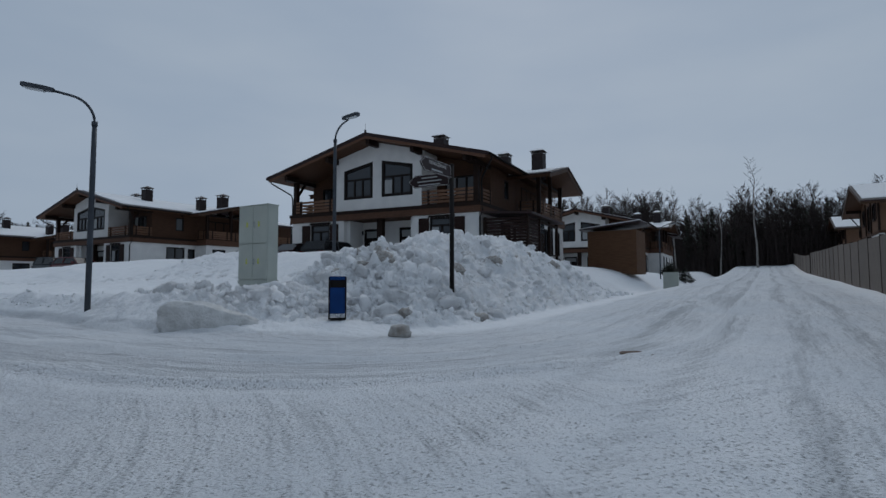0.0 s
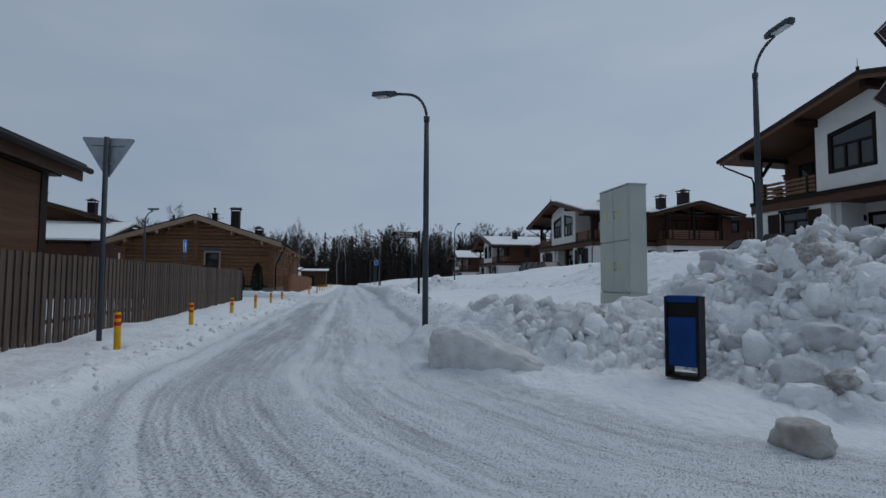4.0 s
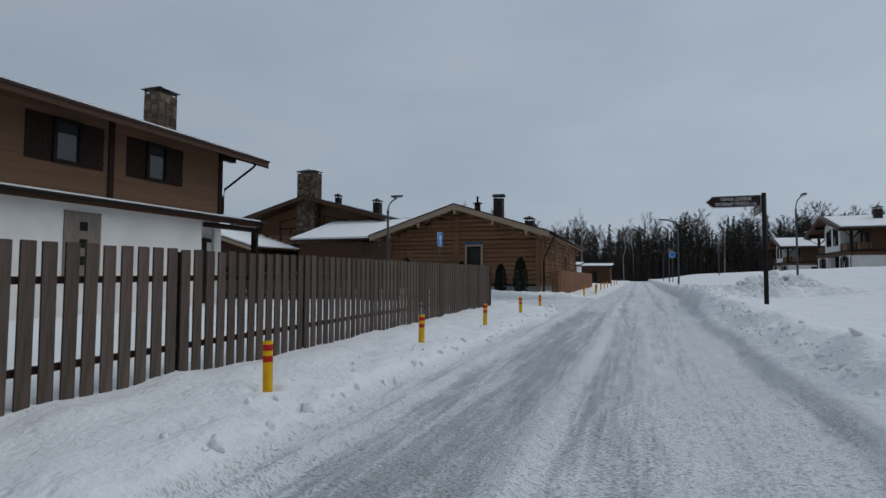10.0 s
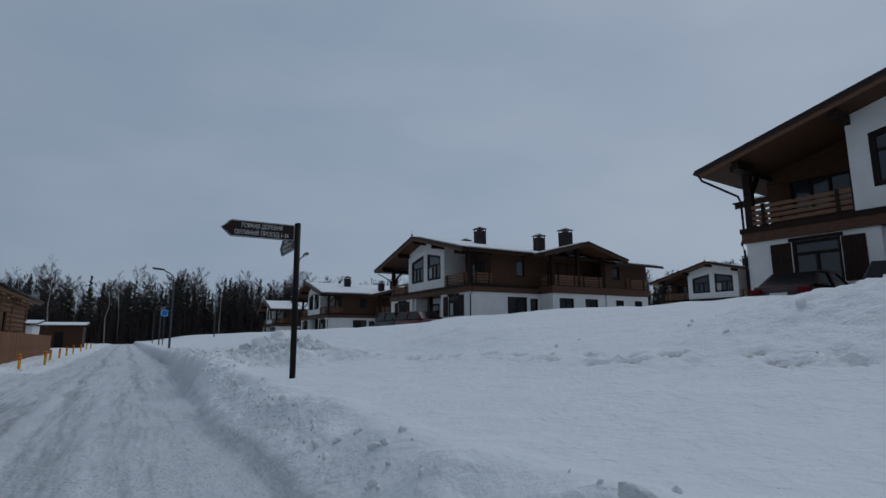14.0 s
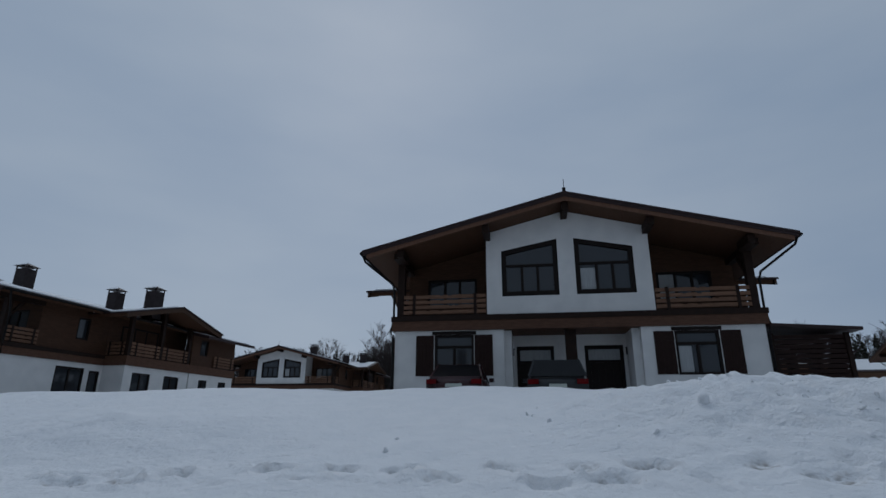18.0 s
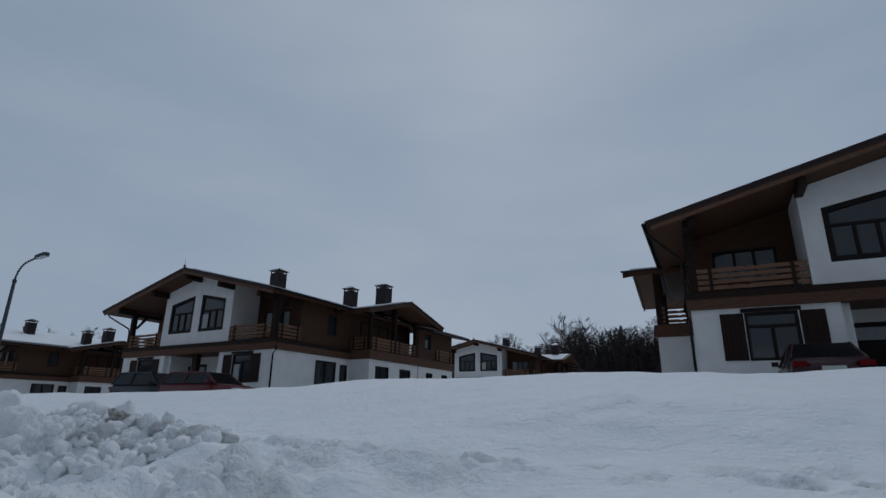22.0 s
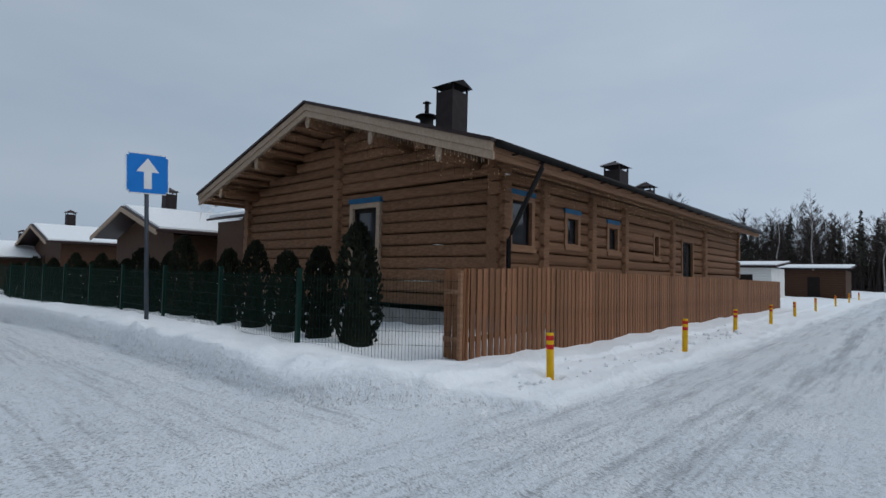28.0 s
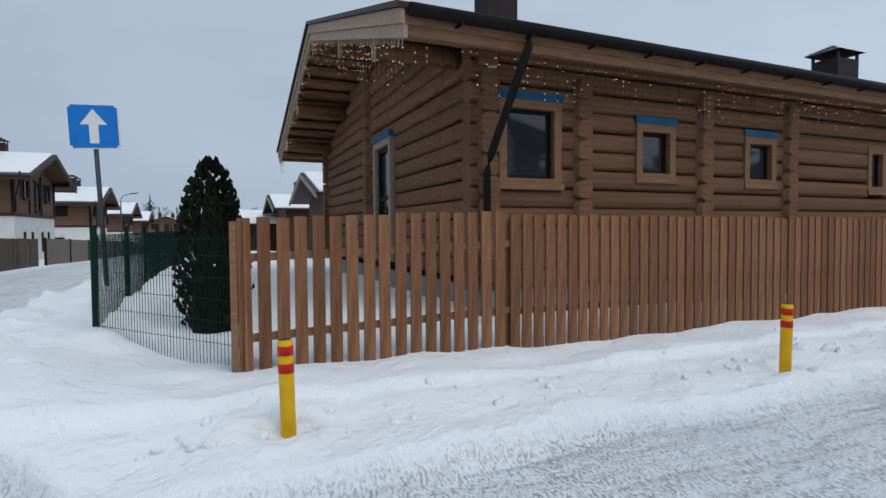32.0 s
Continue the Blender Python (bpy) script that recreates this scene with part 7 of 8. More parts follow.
def big_clods(n, inside, seed, size, group, dirty=0.12):
    r = random.Random(seed)
    for k in range(n):
        u, v = inside(r)
        if math.hypot(u - 7.5, v - 8.5) < 1.1:
            continue
        s = r.uniform(*size)
        dirt_shade = r.random() < dirty
        me = DCLODS[r.randrange(3)] if dirt_shade else BIG[r.randrange(8)]
        m = Matrix.Translation(P(u, v, gz(u, v) + s * 0.12)) @ Euler((r.uniform(-0.5, 0.5), r.uniform(-0.5, 0.5), r.uniform(0, 6))).to_matrix().to_4x4() @ Matrix.Diagonal((s, s, s, 1))
        ob = new("snow_clod", me)
        ob.matrix_basis = m
        tagged(ob, "dirty clod of ploughed snow on the heap" if dirt_shade else "rounded white clod of ploughed snow on the heap", "snow clod", group)


def in_heap(r):
    t = r.random()
    if t < 0.6:
        a = r.uniform(0, math.pi / 2)
        d = r.uniform(0.9, 4.2)
        return 9.9 - (5 - d) * math.cos(a) * 1.0, 11.85 - (5 - d) * math.sin(a)
    if t < 0.85:
        return 4.9 + r.uniform(0.8, 3.8), r.uniform(11, 27)
    return r.uniform(9, 13), r.uniform(7.6, 9.8)


scatter("loose clods of ploughed snow over the corner heap", 1900, in_heap, 4, (0.025, 0.1))
big_clods(110, in_heap, 6, (0.1, 0.24), "clods of the corner heap")


def in_heap2(r):
    a, q = r.uniform(0, 6.283), math.sqrt(r.random())
    return 36.4 + 3.4 * q * math.cos(a), 10.3 + 1.6 * q * math.sin(a)


scatter("loose clods of ploughed snow over the roadside heap", 700, in_heap2, 9, (0.03, 0.12))
big_clods(46, in_heap2, 10, (0.07, 0.17), "clods of the roadside heap", 0.1)


def in_edge(r):
    u = r.uniform(14, 52)
    return u, 7.05 + 0.5 * sm(u, 26, 45) + abs(r.gauss(0, 0.25)) + 0.15


scatter("small clods thrown up along the road edge", 300, in_edge, 12, (0.012, 0.04))


def in_bank(r):
    return r.uniform(30.5, 41), 7.5 + abs(r.gauss(0, 1.1))


scatter("crumbs of trampled snow on the roadside bank", 330, in_bank, 31, (0.015, 0.06))


def in_mound(r):
    return r.gauss(19.8, 2.2), r.gauss(14.4, 0.9)


scatter("crumbled clods on the snow ridge before the chalet", 60, in_mound, 23, (0.012, 0.04))


def in_verge(r):
    u = r.uniform(7, 31) if r.random() < 0.6 else r.uniform(39.5, 52)
    return u, 2.7 - abs(r.gauss(0, 0.35))


scatter("small clods along the verge", 200, in_verge, 18, (0.015, 0.05))


def block(name, u, v, dims, turn, lean, label, material=None, seed=1):
    """A wide slab of hard snow."""
    bm = bmesh.new()
    bmesh.ops.create_icosphere(bm, subdivisions=4, radius=1.0)
    for q in bm.verts:
        d = max(abs(q.co.x), abs(q.co.y), abs(q.co.z))
        c = q.co * (0.55 + 0.45 / d)
        c *= 1 + 0.2 * noise.noise(c * 1.7 + Vector((seed, 0, 0))) + 0.07 * noise.noise(c * 5 + Vector((0, seed, 0))) + 0.03 * noise.noise(c * 12)
        q.co = Vector((c.x * dims[0] * (1 - 0.35 * max(0, c.x * 0.9) * (c.z > 0)), c.y * dims[1], c.z * dims[2]))
    for f in bm.faces:
        f.smooth = True
    ob = new(name, mesh_of(bm, name, material or ICE))
    ob.matrix_basis = M(u, v, gz(u, v) + dims[2] * 0.6, turn) @ Matrix.Rotation(lean, 4, "X")
    return tagged(ob, label, "snow block")




def ice_slab(u, v, turn):
    """A half-round slab of hard old snow standing on its flat edge."""
    bm = bmesh.new()
    bmesh.ops.create_icosphere(bm, subdivisions=5, radius=1.0)
    for q in bm.verts:
        c = q.co
        d = max(abs(c.x), abs(c.y), abs(c.z))
        c = c * (0.8 + 0.2 / d)
        n = 1 + 0.12 * noise.noise(c * 1.5 + Vector((1, 0, 0))) + 0.05 * noise.noise(c * 5) + 0.02 * noise.noise(c * 14)
        z = c.z * n * (0.42 if c.z > 0 else 0.25) * (1 - 0.45 * c.x)
        q.co = Vector((c.x * n * 0.95, c.y * n * 0.3 - 0.2 * max(0.0, z), z))
    for f in bm.faces:
        f.smooth = True
    ob = new("ice_slab", mesh_of(bm, "ice_slab", ICE))
    ob.matrix_basis = M(u, v, 0.6, turn)
    return tagged(ob, "half-round slab of hard grey snow tipped against the heap", "snow block")


ice_slab(9.35, 7.0, 37.0)
block("snow_block", 35.4, 9.55, (0.24, 0.2, 0.24), 30.0, 0.2, "big upright block of ploughed snow", SNOW, 3)
block("snow_block", 42.6, 12.0, (0.75, 0.4, 0.16), 15.0, 0.12, "flat slab of ploughed snow on the slope", SNOW, 11)
block("snow_block", 40.1, 11.3, (0.42, 0.33, 0.42), -20.0, 0.1, "big block of ploughed snow on the heap", SNOW, 5)
block("dirty_lump", 6.1, 8.7, (0.2, 0.16, 0.14), 10.0, 0.0, "small dirty lump of ice at the road edge", DIRTY, 7)


# ---------- cars ----------
def car(u, v, z, turn, paint, label, ln=4.6, wid=1.8, h=1.48, wagon=False):
    """Nose along +y of its own frame."""
    C = thing("car", M(u, v, z, turn), label, "car", "parked cars")
    bm = bmesh.new()
    r = -ln / 2
    f = ln / 2
    side = [(r, 0.35), (r - 0.02, 0.62), (r + 0.05, 0.95), (r + 0.3, 1.0), (f - 1.35, 0.98), (f - 0.4, 0.84), (f - 0.05, 0.68), (f, 0.45), (f - 0.08, 0.25), (r + 0.1, 0.22)]
    prism(bm, [(-wid / 2, y, q) for y, q in side], (wid, 0, 0))
    bmesh.ops.bevel(bm, geom=bm.edges[:], offset=0.1, segments=3, affect="EDGES")
    for q in bm.faces:
        q.smooth = True
    part("body", bm, paint, C)
    if wagon:
        cab = [(r + 0.12, 0.98), (r + 0.42, h - 0.02), (r + 1.0, h), (f - 2.0, h - 0.02), (f - 1.25, 0.97)]
    else:
        cab = [(r + 0.55, 0.99), (r + 1.25, h - 0.03), (r + 1.7, h), (f - 2.0, h - 0.03), (f - 1.25, 0.97)]
    bm = bmesh.new()
    cx = sum(y for y, q in cab) / len(cab)
    lo = [bm.verts.new((s * (wid / 2 - 0.06 - (0.17 if q > 1.1 else 0.0)), y, q)) for y, q in cab for s in (-1, 1)]
    n = len(cab)
    for i in range(n - 1):
        bm.faces.new((lo[2 * i], lo[2 * i + 1], lo[2 * i + 3], lo[2 * i + 2]))
    bm.faces.new([lo[2 * i] for i in range(n)][::-1])
    bm.faces.new([lo[2 * i + 1] for i in range(n)])
    bm.faces.new((lo[0], lo[2 * n - 2], lo[2 * n - 1], lo[1]))
    part("cabin", bm, CARGLASS, C, "dark glazed cabin")
    bm = bmesh.new()
    tp = [(y, q) for y, q in cab if q > 1.1]
    prism(bm, [(-(wid / 2 - 0.2), y, q + 0.012) for y, q in tp] + [(-(wid / 2 - 0.2), tp[-1][0], tp[-1][1] - 0.03), (-(wid / 2 - 0.2), tp[0][0], tp[0][1] - 0.03)], (wid - 0.4, 0, 0))
    part("roof_panel", bm, paint, C)
    for s in (-1, 1):
        bm = bmesh.new()
        for (y0, q0), (y1, q1) in zip(cab, cab[1:]):
            x0 = s * (wid / 2 - 0.05 - (0.17 if q0 > 1.1 else 0))
            x1 = s * (wid / 2 - 0.05 - (0.17 if q1 > 1.1 else 0))
            tube(bm, [(x0, y0, q0), (x1, y1, q1)], 0.035, 5)
        tube(bm, [(s * (wid / 2 - 0.05), cx, 1.0), (s * (wid / 2 - 0.2), cx + 0.05, h - 0.02)], 0.04, 5)
        part("pillar_line", bm, paint, C)
        bm = bmesh.new()
        box(bm, *sorted((s * wid / 2, s * (wid / 2 + 0.18))), f - 1.65, f - 1.5, 0.98, 1.12)
        part("mirror", bm, paint, C)
        bm = bmesh.new()
        box(bm, *sorted((s * (wid / 2 - 0.34), s * (wid / 2 - 0.015))), r - 0.022, r + 0.12, 0.74, 0.88)
        part("tail_light", bm, TAIL, C)
        bm = bmesh.new()
        box(bm, *sorted((s * (wid / 2 - 0.4), s * (wid / 2 - 0.02))), f - 0.22, f - 0.02, 0.62, 0.75)
        part("headlight", bm, LENS, C)
        for y in (r + 0.85, f - 0.9):
            bm = bmesh.new()
            tube(bm, [(s * (wid / 2 - 0.2), y, 0.32), (s * (wid / 2 + 0.005), y, 0.32)], 0.32, 20)
            w = part("wheel", bm, RUBBER, C)
            bm = bmesh.new()
            tube(bm, [(s * (wid / 2 + 0.003), y, 0.32), (s * (wid / 2 + 0.015), y, 0.32)], 0.2, 12)
            part("rim", bm, ZINC, w)
    boxpart("number_plate", (-0.26, 0.26, r - 0.04, r - 0.015, 0.64, 0.745), CAB, C)
    boxpart("bumper", (-wid / 2 + 0.05, wid / 2 - 0.05, r - 0.05, r + 0.1, 0.36, 0.5), RUBBER, C)
    return C


car(26.1, 25.6, 2.42, 4.0, CARR, "dark maroon saloon car parked before the chalet, rear view")
car(22.85, 25.3, 2.36, 4.0, CARG, "dark grey estate car parked before the chalet", h=1.5, wagon=True)
car(55.4, 24.2, 2.15, -85.0, CARP, "black estate car parked side-on by the chalet", ln=4.8, h=1.6, wagon=True)
car(50.2, 23.6, 2.1, -84.0, CARD, "dark red estate car parked side-on by the chalet", ln=4.8, h=1.5, wagon=True)
car(33.6, -78.0, -0.95, 180.0, CARG, "distant grey car on the side street")
car(25.8, -35.2, gz(25.8, -35.2), 0.0, CARW, "white van parked behind the slatted fence", h=2.15, wagon=True)
car(97.0, 24.0, 1.3, -80.0, CARG, "dark car parked by the farther chalet")


# ---------- trees ----------
def tree_arrays(r, h, spread, limbs, lean=0.0, thick=1.0, far=False):
    """Verts and faces of a bare tree: trunk and branches, triangular tubes."""
    tv, tf, bv, bf = [], [], [], []

    def stick(vs, fs, p, q, r0, r1, n=3):
        d = (q - p).normalized()
        a = d.orthogonal().normalized()
        b = d.cross(a)
        o = len(vs)
        for c, rad in ((p, r0), (q, r1)):
            for k in range(n):
                t = k * 2 * math.pi / n
                vs.append(c + a * (rad * math.cos(t)) + b * (rad * math.sin(t)))
        for k in range(n):
            fs.append((o + k, o + (k + 1) % n, o + n + (k + 1) % n, o + n + k))

    def blade(p, q, w):
        s = Vector((r.uniform(-1, 1), r.uniform(-1, 1), r.uniform(-0.3, 0.3))).normalized() * w
        o = len(bv)
        bv.extend((p - s, p + s, q + s * 0.4, q - s * 0.4))
        bf.append((o, o + 1, o + 2, o + 3))

    pts = [Vector((0, 0, -0.5))]
    segs = 5
    for i in range(1, segs + 1):
        pts.append(Vector((r.uniform(-0.12, 0.12) * i + lean * i, r.uniform(-0.12, 0.12) * i, h * i / segs)))
    r0 = h * 0.0095
    for i in range(segs):
        stick(tv, tf, pts[i], pts[i + 1], r0 * (1 - i / segs) + 0.015, r0 * (1 - (i + 1) / segs) + 0.012, 5)
    for i in range(limbs):
        t = (0.1 if far else 0.25) + (0.88 if far else 0.73) * (i + r.random()) / limbs
        k = min(segs - 1, int(t * segs))
        p = pts[k].lerp(pts[k + 1], t * segs - k)
        a = r.uniform(0, 6.283)
        ln = spread * (1.15 - t) * r.uniform(0.6, 1.1) + 0.4
        d = Vector((math.cos(a), math.sin(a), r.uniform(0.5, 1.3) * (1.7 if far else 1.0))).normalized()
        q = p + d * ln
        stick(bv, bf, p, q, thick * (0.035 * (1.2 - t) + 0.012), 0.01 * thick)
        for j in range(r.randint(6, 9) if far else r.randint(5, 8)):
            s = p.lerp(q, r.uniform(0.25, 1.0))
            d2 = (d + Vector((r.uniform(-0.9, 0.9), r.uniform(-0.9, 0.9), r.uniform(-0.2, 0.7)))).normalized()
            e = s + d2 * ln * r.uniform(0.2, 0.5)
            if far:
                blade(s, e, 0.034)
            else:
                stick(bv, bf, s, e, 0.013 * thick, 0.006 * thick)
    return tv, tf, bv, bf


def tree_mesh(vs, fs, name, material):
    me = bpy.data.meshes.new(name)
    me.from_pydata(vs, [], fs)
    me.materials.append(material)
    return me


def wood_tree(r, h, needles):
    """Verts and quads of one tree of the wood: a fine-twigged birch or alder, or a slim spruce."""
    vs, fs = [], []

    def stick(p, q, a, b):
        o = len(vs)
        for c, w in ((p, a), (q, b)):
            for k in range(3):
                vs.append(c + Vector((w * math.cos(k * 2.094), w * math.sin(k * 2.094), 0)))
        fs.extend((o + k, o + (k + 1) % 3, o + 3 + (k + 1) % 3, o + 3 + k) for k in range(3))

    def blade(p, q, w, tip=0.35):
        d = (q - p).cross(Vector((r.uniform(-1, 1), r.uniform(-1, 1), r.uniform(-1, 1)))).normalized() * w
        o = len(vs)
        vs.extend((p - d, p + d, q + d * tip, q - d * tip))
        fs.append((o, o + 1, o + 2, o + 3))

    bow = Vector((r.uniform(-0.5, 0.5), r.uniform(-0.5, 0.5), 0))
    at = lambda t: Vector((0, 0, h * t)) + bow * (4 * t * (1 - t)) + bow * t
    for a, b in ((0.0, 0.35), (0.35, 0.7), (0.7, 1.0)):
        stick(at(a) - Vector((0, 0, 0.4 if a == 0 else 0)), at(b), h * 0.009 * (1.05 - a), h * 0.009 * (1.05 - b))
    if needles:
        for i in range(190):
            t = 0.08 + 0.91 * (i + r.random()) / 190
            a = r.uniform(0, 6.283)
            ln = (h * 0.115 * (1 - t) ** 0.8 + 0.18) * r.uniform(0.6, 1.15)
            p = at(t)
            blade(p, p + Vector((math.cos(a) * ln, math.sin(a) * ln, -0.28 * ln + r.uniform(-0.1, 0.2))), r.uniform(0.14, 0.3), 0.3)
        return vs, fs
    for i in range(32):
        t = 0.22 + 0.76 * (i + r.random()) / 32
        a = r.uniform(0, 6.283)
        full = math.sin(math.pi * min(1.0, (t - 0.12) / 0.9)) ** 0.7
        ln = h * 0.21 * full * r.uniform(0.65, 1.1) + 0.3
        d = Vector((math.cos(a), math.sin(a), r.uniform(0.9, 1.7))).normalized()
        p = at(t)
        q = p + d * ln
        blade(p, q, 0.05 * (1.3 - t))
        for j in range(11):
            c = p.lerp(q, r.uniform(0.3, 1.0))
            e = (d + Vector((r.uniform(-0.8, 0.8), r.uniform(-0.8, 0.8), r.uniform(-0.5, 0.5)))).normalized()
            blade(c, c + e * ln * r.uniform(0.25, 0.6), r.uniform(0.02, 0.042), 0.5)
    return vs, fs


def joined(name, vs, fs, material, label):
    me = bpy.data.meshes.new(name)
    me.vertices.add(len(vs))
    me.vertices.foreach_set("co", vs.ravel())
    me.loops.add(fs.size)
    me.loops.foreach_set("vertex_index", fs.ravel().astype(np.int32))
    me.polygons.add(len(fs))
    me.polygons.foreach_set("loop_start", np.arange(0, fs.size, 4, dtype=np.int32))
    me.update(calc_edges=True)
    me.materials.append(material)
    tagged(new(name, me), label, "woods", kind="stuff")


def forest():
    """Winter woodland on the skyline: bare broadleaves with slim spruces among them."""
    r = random.Random(77)
    kinds = [wood_tree(r, r.uniform(11.5, 17.0), False) for i in range(8)]
    firs = [wood_tree(r, r.uniform(10.5, 15.5), True) for i in range(4)]
    kinds, firs = [[(np.array([tuple(v) for v in vs]), np.array(fs)) for vs, fs in k] for k in (kinds, firs)]
    spots = []

    def band(fn, n, seed, share):
        q = random.Random(seed)
        for i in range(n):
            u, v = fn(q)
            patchy = 0.5 + 0.5 * n3(u, v, 1.0, 0.05)
            spots.append((u, v, q.random() < share * (0.4 + 1.2 * patchy)))

    band(lambda q: (157 + abs(q.gauss(0, 18)), q.uniform(-80, 80)), 900, 1, 0.4)
    band(lambda q: (q.uniform(48, 190), 122 + abs(q.gauss(0, 14))), 560, 2, 0.34)
    band(lambda q: (q.uniform(-45, 60), 104 + abs(q.gauss(0, 14))), 860, 5, 0.24)
    band(lambda q: (q.uniform(-50, 130), -205 - abs(q.gauss(0, 12))), 120, 8, 0.4)
    band(lambda q: (q.uniform(110, 190), q.uniform(70, 140)), 90, 3, 0.3)
    band(lambda q: (q.uniform(110, 170), q.uniform(-75, -24)), 70, 4, 0.3)
    for needles, stock, name, material, label in ((False, kinds, "far_woods", TWIG, "bare brown winter woodland along the skyline"), (True, firs, "far_spruces", PINE, "slim dark spruces standing in the bare wood")):
        vs, fs, o = [], [], 0
        for u, v, fir in spots:
            if fir != needles:
                continue
            co, quads = stock[r.randrange(len(stock))]
            k = r.uniform(0.68, 1.12) * (0.78 if u < 18 else 0.97)
            a = r.uniform(0, 6.283)
            m = np.array([[math.cos(a), -math.sin(a), 0], [math.sin(a), math.cos(a), 0], [0, 0, 1]]) * k
            vs.append(co @ m.T + np.array(P(u, v, gz(u, v))))
            fs.append(quads + o)
            o += len(co)
        joined(name, np.concatenate(vs), np.concatenate(fs), material, label)


forest()


def undergrowth():
    """Dense brush and stems low in the wood."""
    r = np.random.RandomState(5)
    n = 42000
    t = r.rand(n)
    deep = np.abs(r.normal(0, 11, n))
    u = np.where(t < 0.36, 156 + deep, np.where(t < 0.57, r.uniform(48, 190, n), r.uniform(-45, 52, n)))
    v = np.where(t < 0.36, r.uniform(-80, 80, n), np.where(t < 0.57, 121 + deep, 103 + deep))
    h = r.uniform(1.2, 8.5, n) * np.where(u < 18, 0.75, 1.0)
    w, a = r.uniform(0.03, 0.1, n), r.uniform(0, 6.28, n)
    base = np.array([tuple(P(x, y, gz(x, y) - 0.3)) for x, y in zip(u, v)])
    tip = base + np.stack([r.uniform(-0.7, 0.7, n), r.uniform(-0.7, 0.7, n), h + 0.3], 1)
    vs = np.zeros((n, 6, 3))
    for k in range(3):
        ring = np.stack([np.cos(a + k * 2.094), np.sin(a + k * 2.094), np.zeros(n)], 1) * w[:, None]
        vs[:, k], vs[:, 3 + k] = base + ring, tip + ring * 0.3
    o = (np.arange(n) * 6)[:, None]
    fs = np.concatenate([o + np.array([[k, (k + 1) % 3, 3 + (k + 1) % 3, 3 + k]]) for k in range(3)])
    joined("undergrowth", vs.reshape(-1, 3), fs, TWIG, "dense dark saplings and brush under the wood")


undergrowth()


def birch(u, v, h, seed, label="tall bare birch with a pale trunk before the wood", spread=4.0, limbs=34):
    r = random.Random(seed)
    tv, tf, bv, bf = tree_arrays(r, h * 0.86, spread, limbs, r.uniform(-0.1, 0.1))
    T = thing("birch_tree", M(u, v, gz(u, v)), label, "tree", "birches")
    share("trunk", tree_mesh(tv, tf, "trunk", BIRCH), T, Matrix.Identity(4))
    share("crown", tree_mesh(bv, bf, "crown", TWIG), T, Matrix.Identity(4))


for u, v, h, s in ((1.5, 96, 20, 1), (22, 101, 17, 2), (30, 102, 18, 3), (14, 103, 17, 4), (7, 102, 15, 5), (150, -8, 21, 6), (158, 4, 19, 7), (146, 2, 15, 8), (154, -14, 18, 9), (150, 24, 16, 10), (100, -34, 14, 11), (60, 112, 17, 12), (75, 118, 19, 13), (40, 112, 18, 14)):
    birch(u, v, h, s)


def conifer(u, v, h, r0, seed, label):
    r = random.Random(seed)
    T = thing("spruce", M(u, v, gz(u, v)), label, "tree", "young conifers")
    bm = bmesh.new()
    tube(bm, [(0, 0, -0.2), (0, 0, h * 0.95)], [0.06, 0.015], 6)
    part("trunk", bm, BARK, T)
    bm = bmesh.new()
    for i in range(int(300 * h) if h > 3 else 420):
        t = r.random() ** 1.2
        a = r.uniform(0, 6.283)
        rad = r0 * (1 - t) + 0.05
        c = Vector((0, 0, 0.15 + t * (h - 0.2)))
        d = Vector((math.cos(a), math.sin(a), r.uniform(-0.25, 0.2)))
        s = Vector((-d.y, d.x, 0)) * r.uniform(0.04, 0.1)
        m = c + d * rad * r.uniform(0.4, 0.7)
        e = c + d * rad * r.uniform(0.8, 1.1)
        bm.faces.new([bm.verts.new(q) for q in (c + d * 0.05, m - s, e, m + s + Vector((0, 0, 0.03)))])
    part("needles", bm, PINE, T)


conifer(40.0, -44.0, 5.4, 1.15, 3, "young spruce beyond the hedge")
conifer(9.0, 60.0, 1.6, 1.2, 4, "low snowy juniper bush by the street")
conifer(7.8, 63.0, 1.8, 1.3, 5, "low snowy juniper bush by the street")
conifer(9.5, 66.0, 1.5, 1.2, 6, "low snowy juniper bush by the street")


# ---------- small buildings and extras ----------
def shed(u, v, z, turn, w, d, h, label, wall, group=""):
    H = thing("shed", M(u, v, z, turn), label, "shed", group)
    boxpart("wall", (-w / 2, w / 2, 0.03, d, -0.6, h), wall, H)
    plank_wall(H, Matrix.Translation((-w / 2, 0, 0)), w, 0.0, h, 0.2, wall)
    boxpart("door", (-0.4, 0.5, -0.05, 0.02, 0.0, min(2.0, h - 0.25)), FRAME, H)
    bm = bmesh.new()
    prism(bm, [(-w / 2 - 0.4, -0.5, h + 0.06), (w / 2 + 0.4, -0.5, h + 0.06), (w / 2 + 0.4, d + 0.4, h + 0.5), (-w / 2 - 0.4, d + 0.4, h + 0.5)], (0, 0, 0.1))
    part("roof", bm, ROOFM, H)
    bm = bmesh.new()
    prism(bm, [(-w / 2 - 0.3, -0.4, h + 0.17), (w / 2 + 0.3, -0.4, h + 0.17), (w / 2 + 0.3, d + 0.3, h + 0.6), (-w / 2 - 0.3, d + 0.3, h + 0.6)], (0, 0, 0.07))
    part("roof_snow", bm, SNOW, H, "snow on the shed roof")
    return H


shed(11.4, 41.0, 2.6, -90, 3.2, 3.4, 2.5, "honey-brown plank shed beside the chalet", PLANK)
shed(92.0, -0.9, 0.6, 90, 4.6, 5.0, 2.6, "low dark shed with a snowy roof by the road", BROWN)
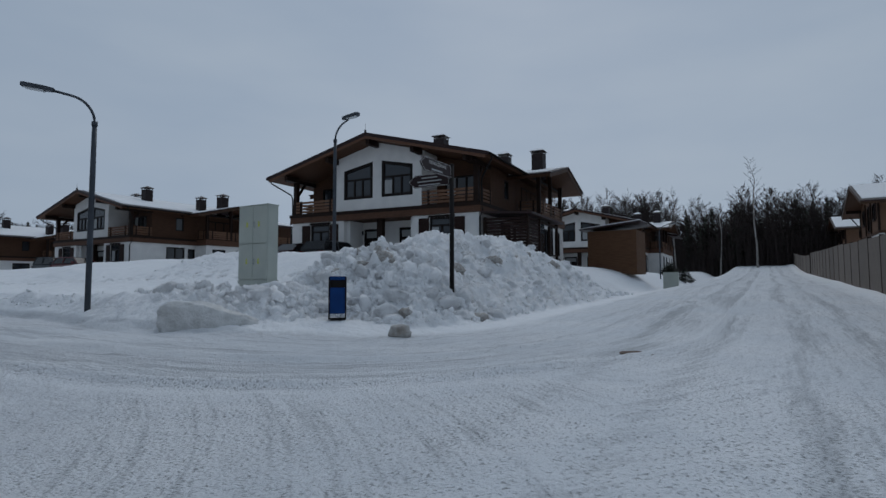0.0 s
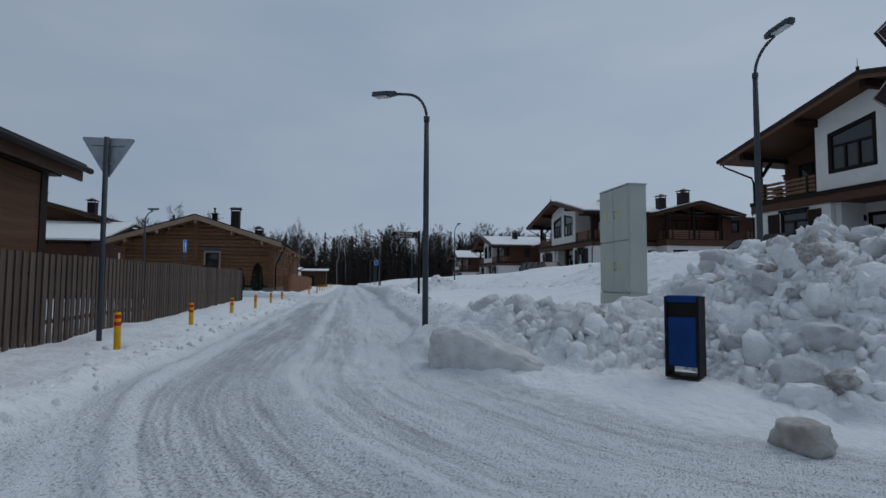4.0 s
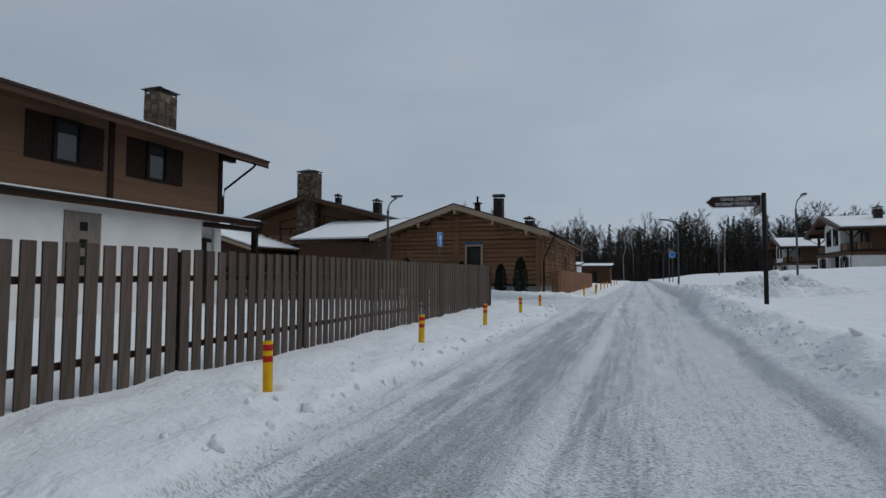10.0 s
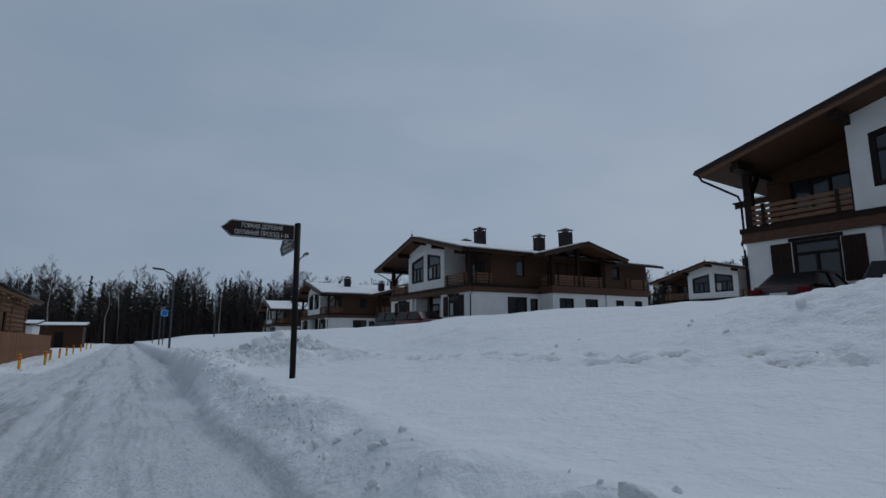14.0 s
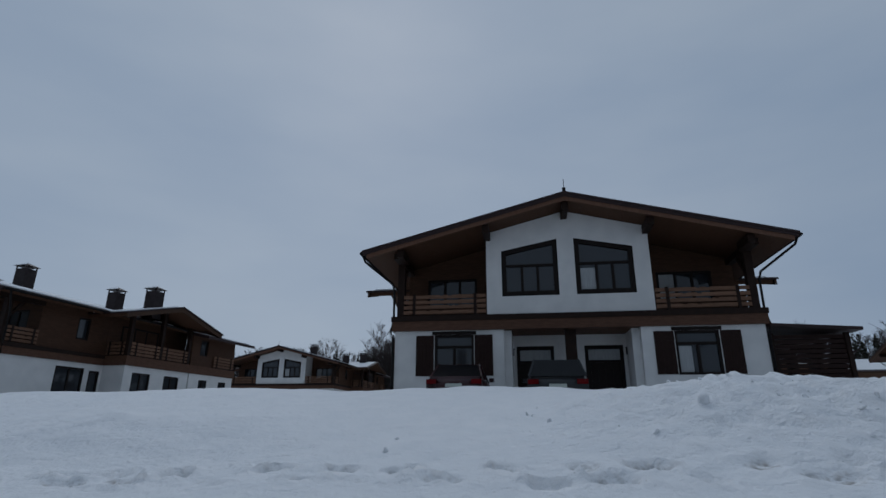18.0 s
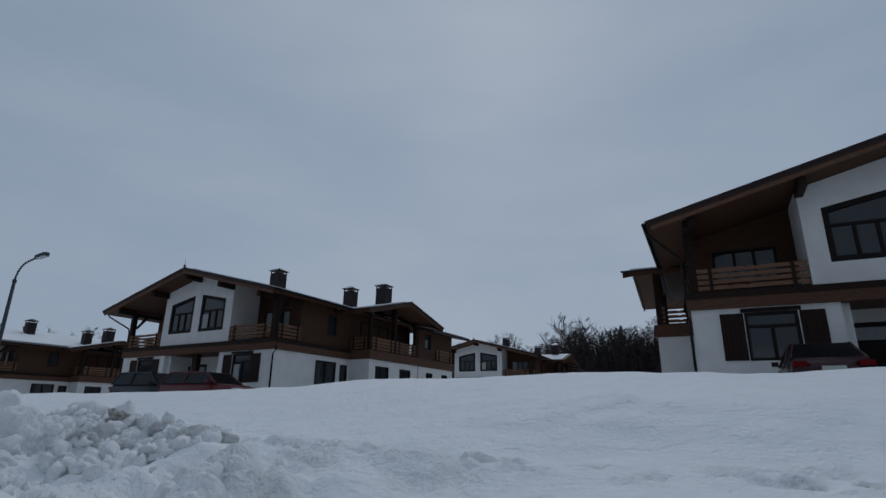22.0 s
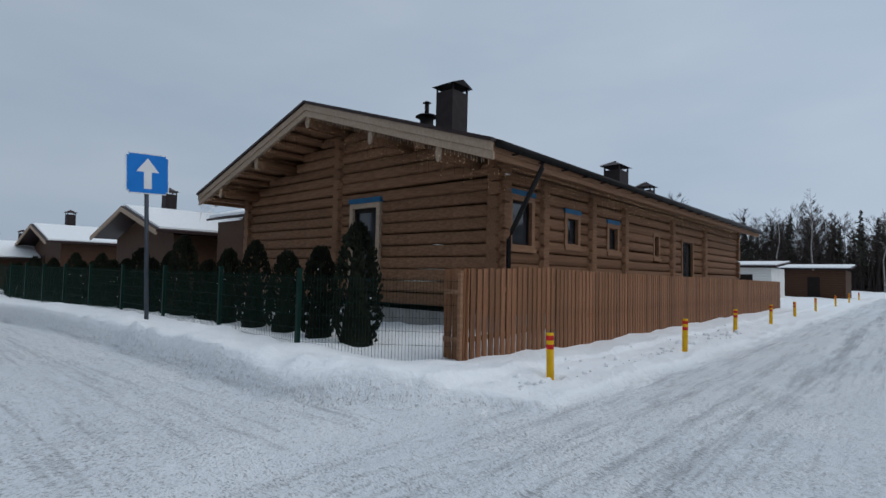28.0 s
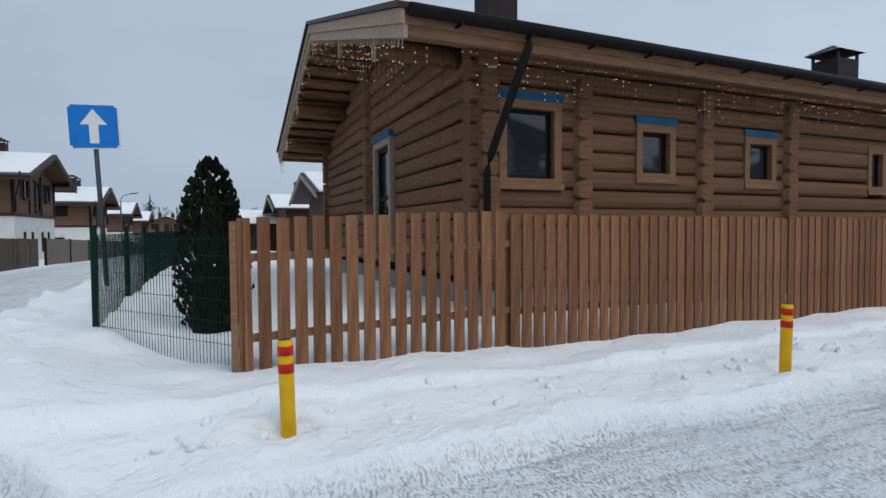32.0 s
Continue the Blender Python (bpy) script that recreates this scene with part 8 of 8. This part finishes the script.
shed(80.0, -3.6, 0.6, 90, 3.4, 5.0, 2.5, "white and brown cottage with a snowy roof beyond the log house", STUCCO)


def terrace():
    """Slatted timber lean-to on the side of the first chalet, with two outdoor units behind it."""
    T = thing("side_terrace", M(22.2, 28.5, 3.05, 4.0), "dark slatted timber terrace under a low roof beside the chalet", "terrace")
    for x, y in ((7.55, 0.35), (10.2, 0.35), (10.2, 2.6), (10.2, 4.8), (10.2, 6.6)):
        boxpart("post", (x - 0.08, x + 0.08, y - 0.08, y + 0.08, -1.0, 2.28), BEAM, T)
    for i in range(17):
        boxpart("slat", (7.64, 10.11, 0.33, 0.37, -0.9 + i * 0.185, -0.755 + i * 0.185), SHUTTER, T)
    for i in range(17):
        boxpart("slat", (10.18, 10.22, 0.44, 2.51, -0.9 + i * 0.185, -0.755 + i * 0.185), SHUTTER, T)
    for a, b in ((2.7, 4.7), (4.9, 6.5)):
        boxpart("beam", (10.14, 10.26, a, b, 2.0, 2.16), BEAM, T)
        boxpart("low_rail", (10.16, 10.24, a, b, 0.1, 0.2), BEAM, T)
        boxpart("pane", (10.19, 10.205, a, (a + b) / 2, 0.2, 2.0), GLASS, T)
    bm = bmesh.new()
    prism(bm, [(7.45, -0.1, 2.5), (10.6, -0.1, 2.3), (10.6, -0.1, 2.42), (7.45, -0.1, 2.62)], (0, 7.0, 0))
    part("roof_panel", bm, ROOFM, T, "low dark metal roof")
    for y in (7.6, 9.0):
        U = thing("outdoor_unit", M(22.2, 28.5, 3.05, 4.0) @ Matrix.Translation((9.5, y, -0.75)), "dark outdoor air unit by the terrace wall", "air conditioner", "outdoor units")
        boxpart("case", (-0.2, 0.2, -0.45, 0.45, 0.12, 0.85), CARG, U, bevel=0.02)
        bm = bmesh.new()
        tube(bm, [(0.2, 0.0, 0.48), (0.225, 0.0, 0.48)], 0.3, 20)
        part("fan_guard", bm, BLACK, U)
        for q in (-0.35, 0.35):
            boxpart("foot", (-0.2, 0.2, q - 0.03, q + 0.03, -0.6, 0.12), BLACK, U)


terrace()

bm = bmesh.new()
box(bm, -0.5, 0.5, -0.2, 0.2, -0.3, 1.15)
bmesh.ops.bevel(bm, geom=bm.edges[:], offset=0.03, segments=2, affect="EDGES")
ob = part("utility_box", bm, CAB)
ob.matrix_basis = spot(6.2, 42.0)
tagged(ob, "pale grey utility box by the snowy street", "cabinet")

bm = bmesh.new()
bmesh.ops.create_circle(bm, cap_ends=True, radius=0.24, segments=28)
mh = bmesh.ops.extrude_face_region(bm, geom=bm.faces[:])
for q in mh["geom"]:
    if isinstance(q, bmesh.types.BMVert):
        q.co.z += 0.03
ob = part("manhole_cover", bm, RUST)
ob.matrix_basis = M(1.9, 8.6, gz(1.9, 8.6) - 0.029)
tagged(ob, "rusty round manhole cover in the packed snow", "manhole cover")
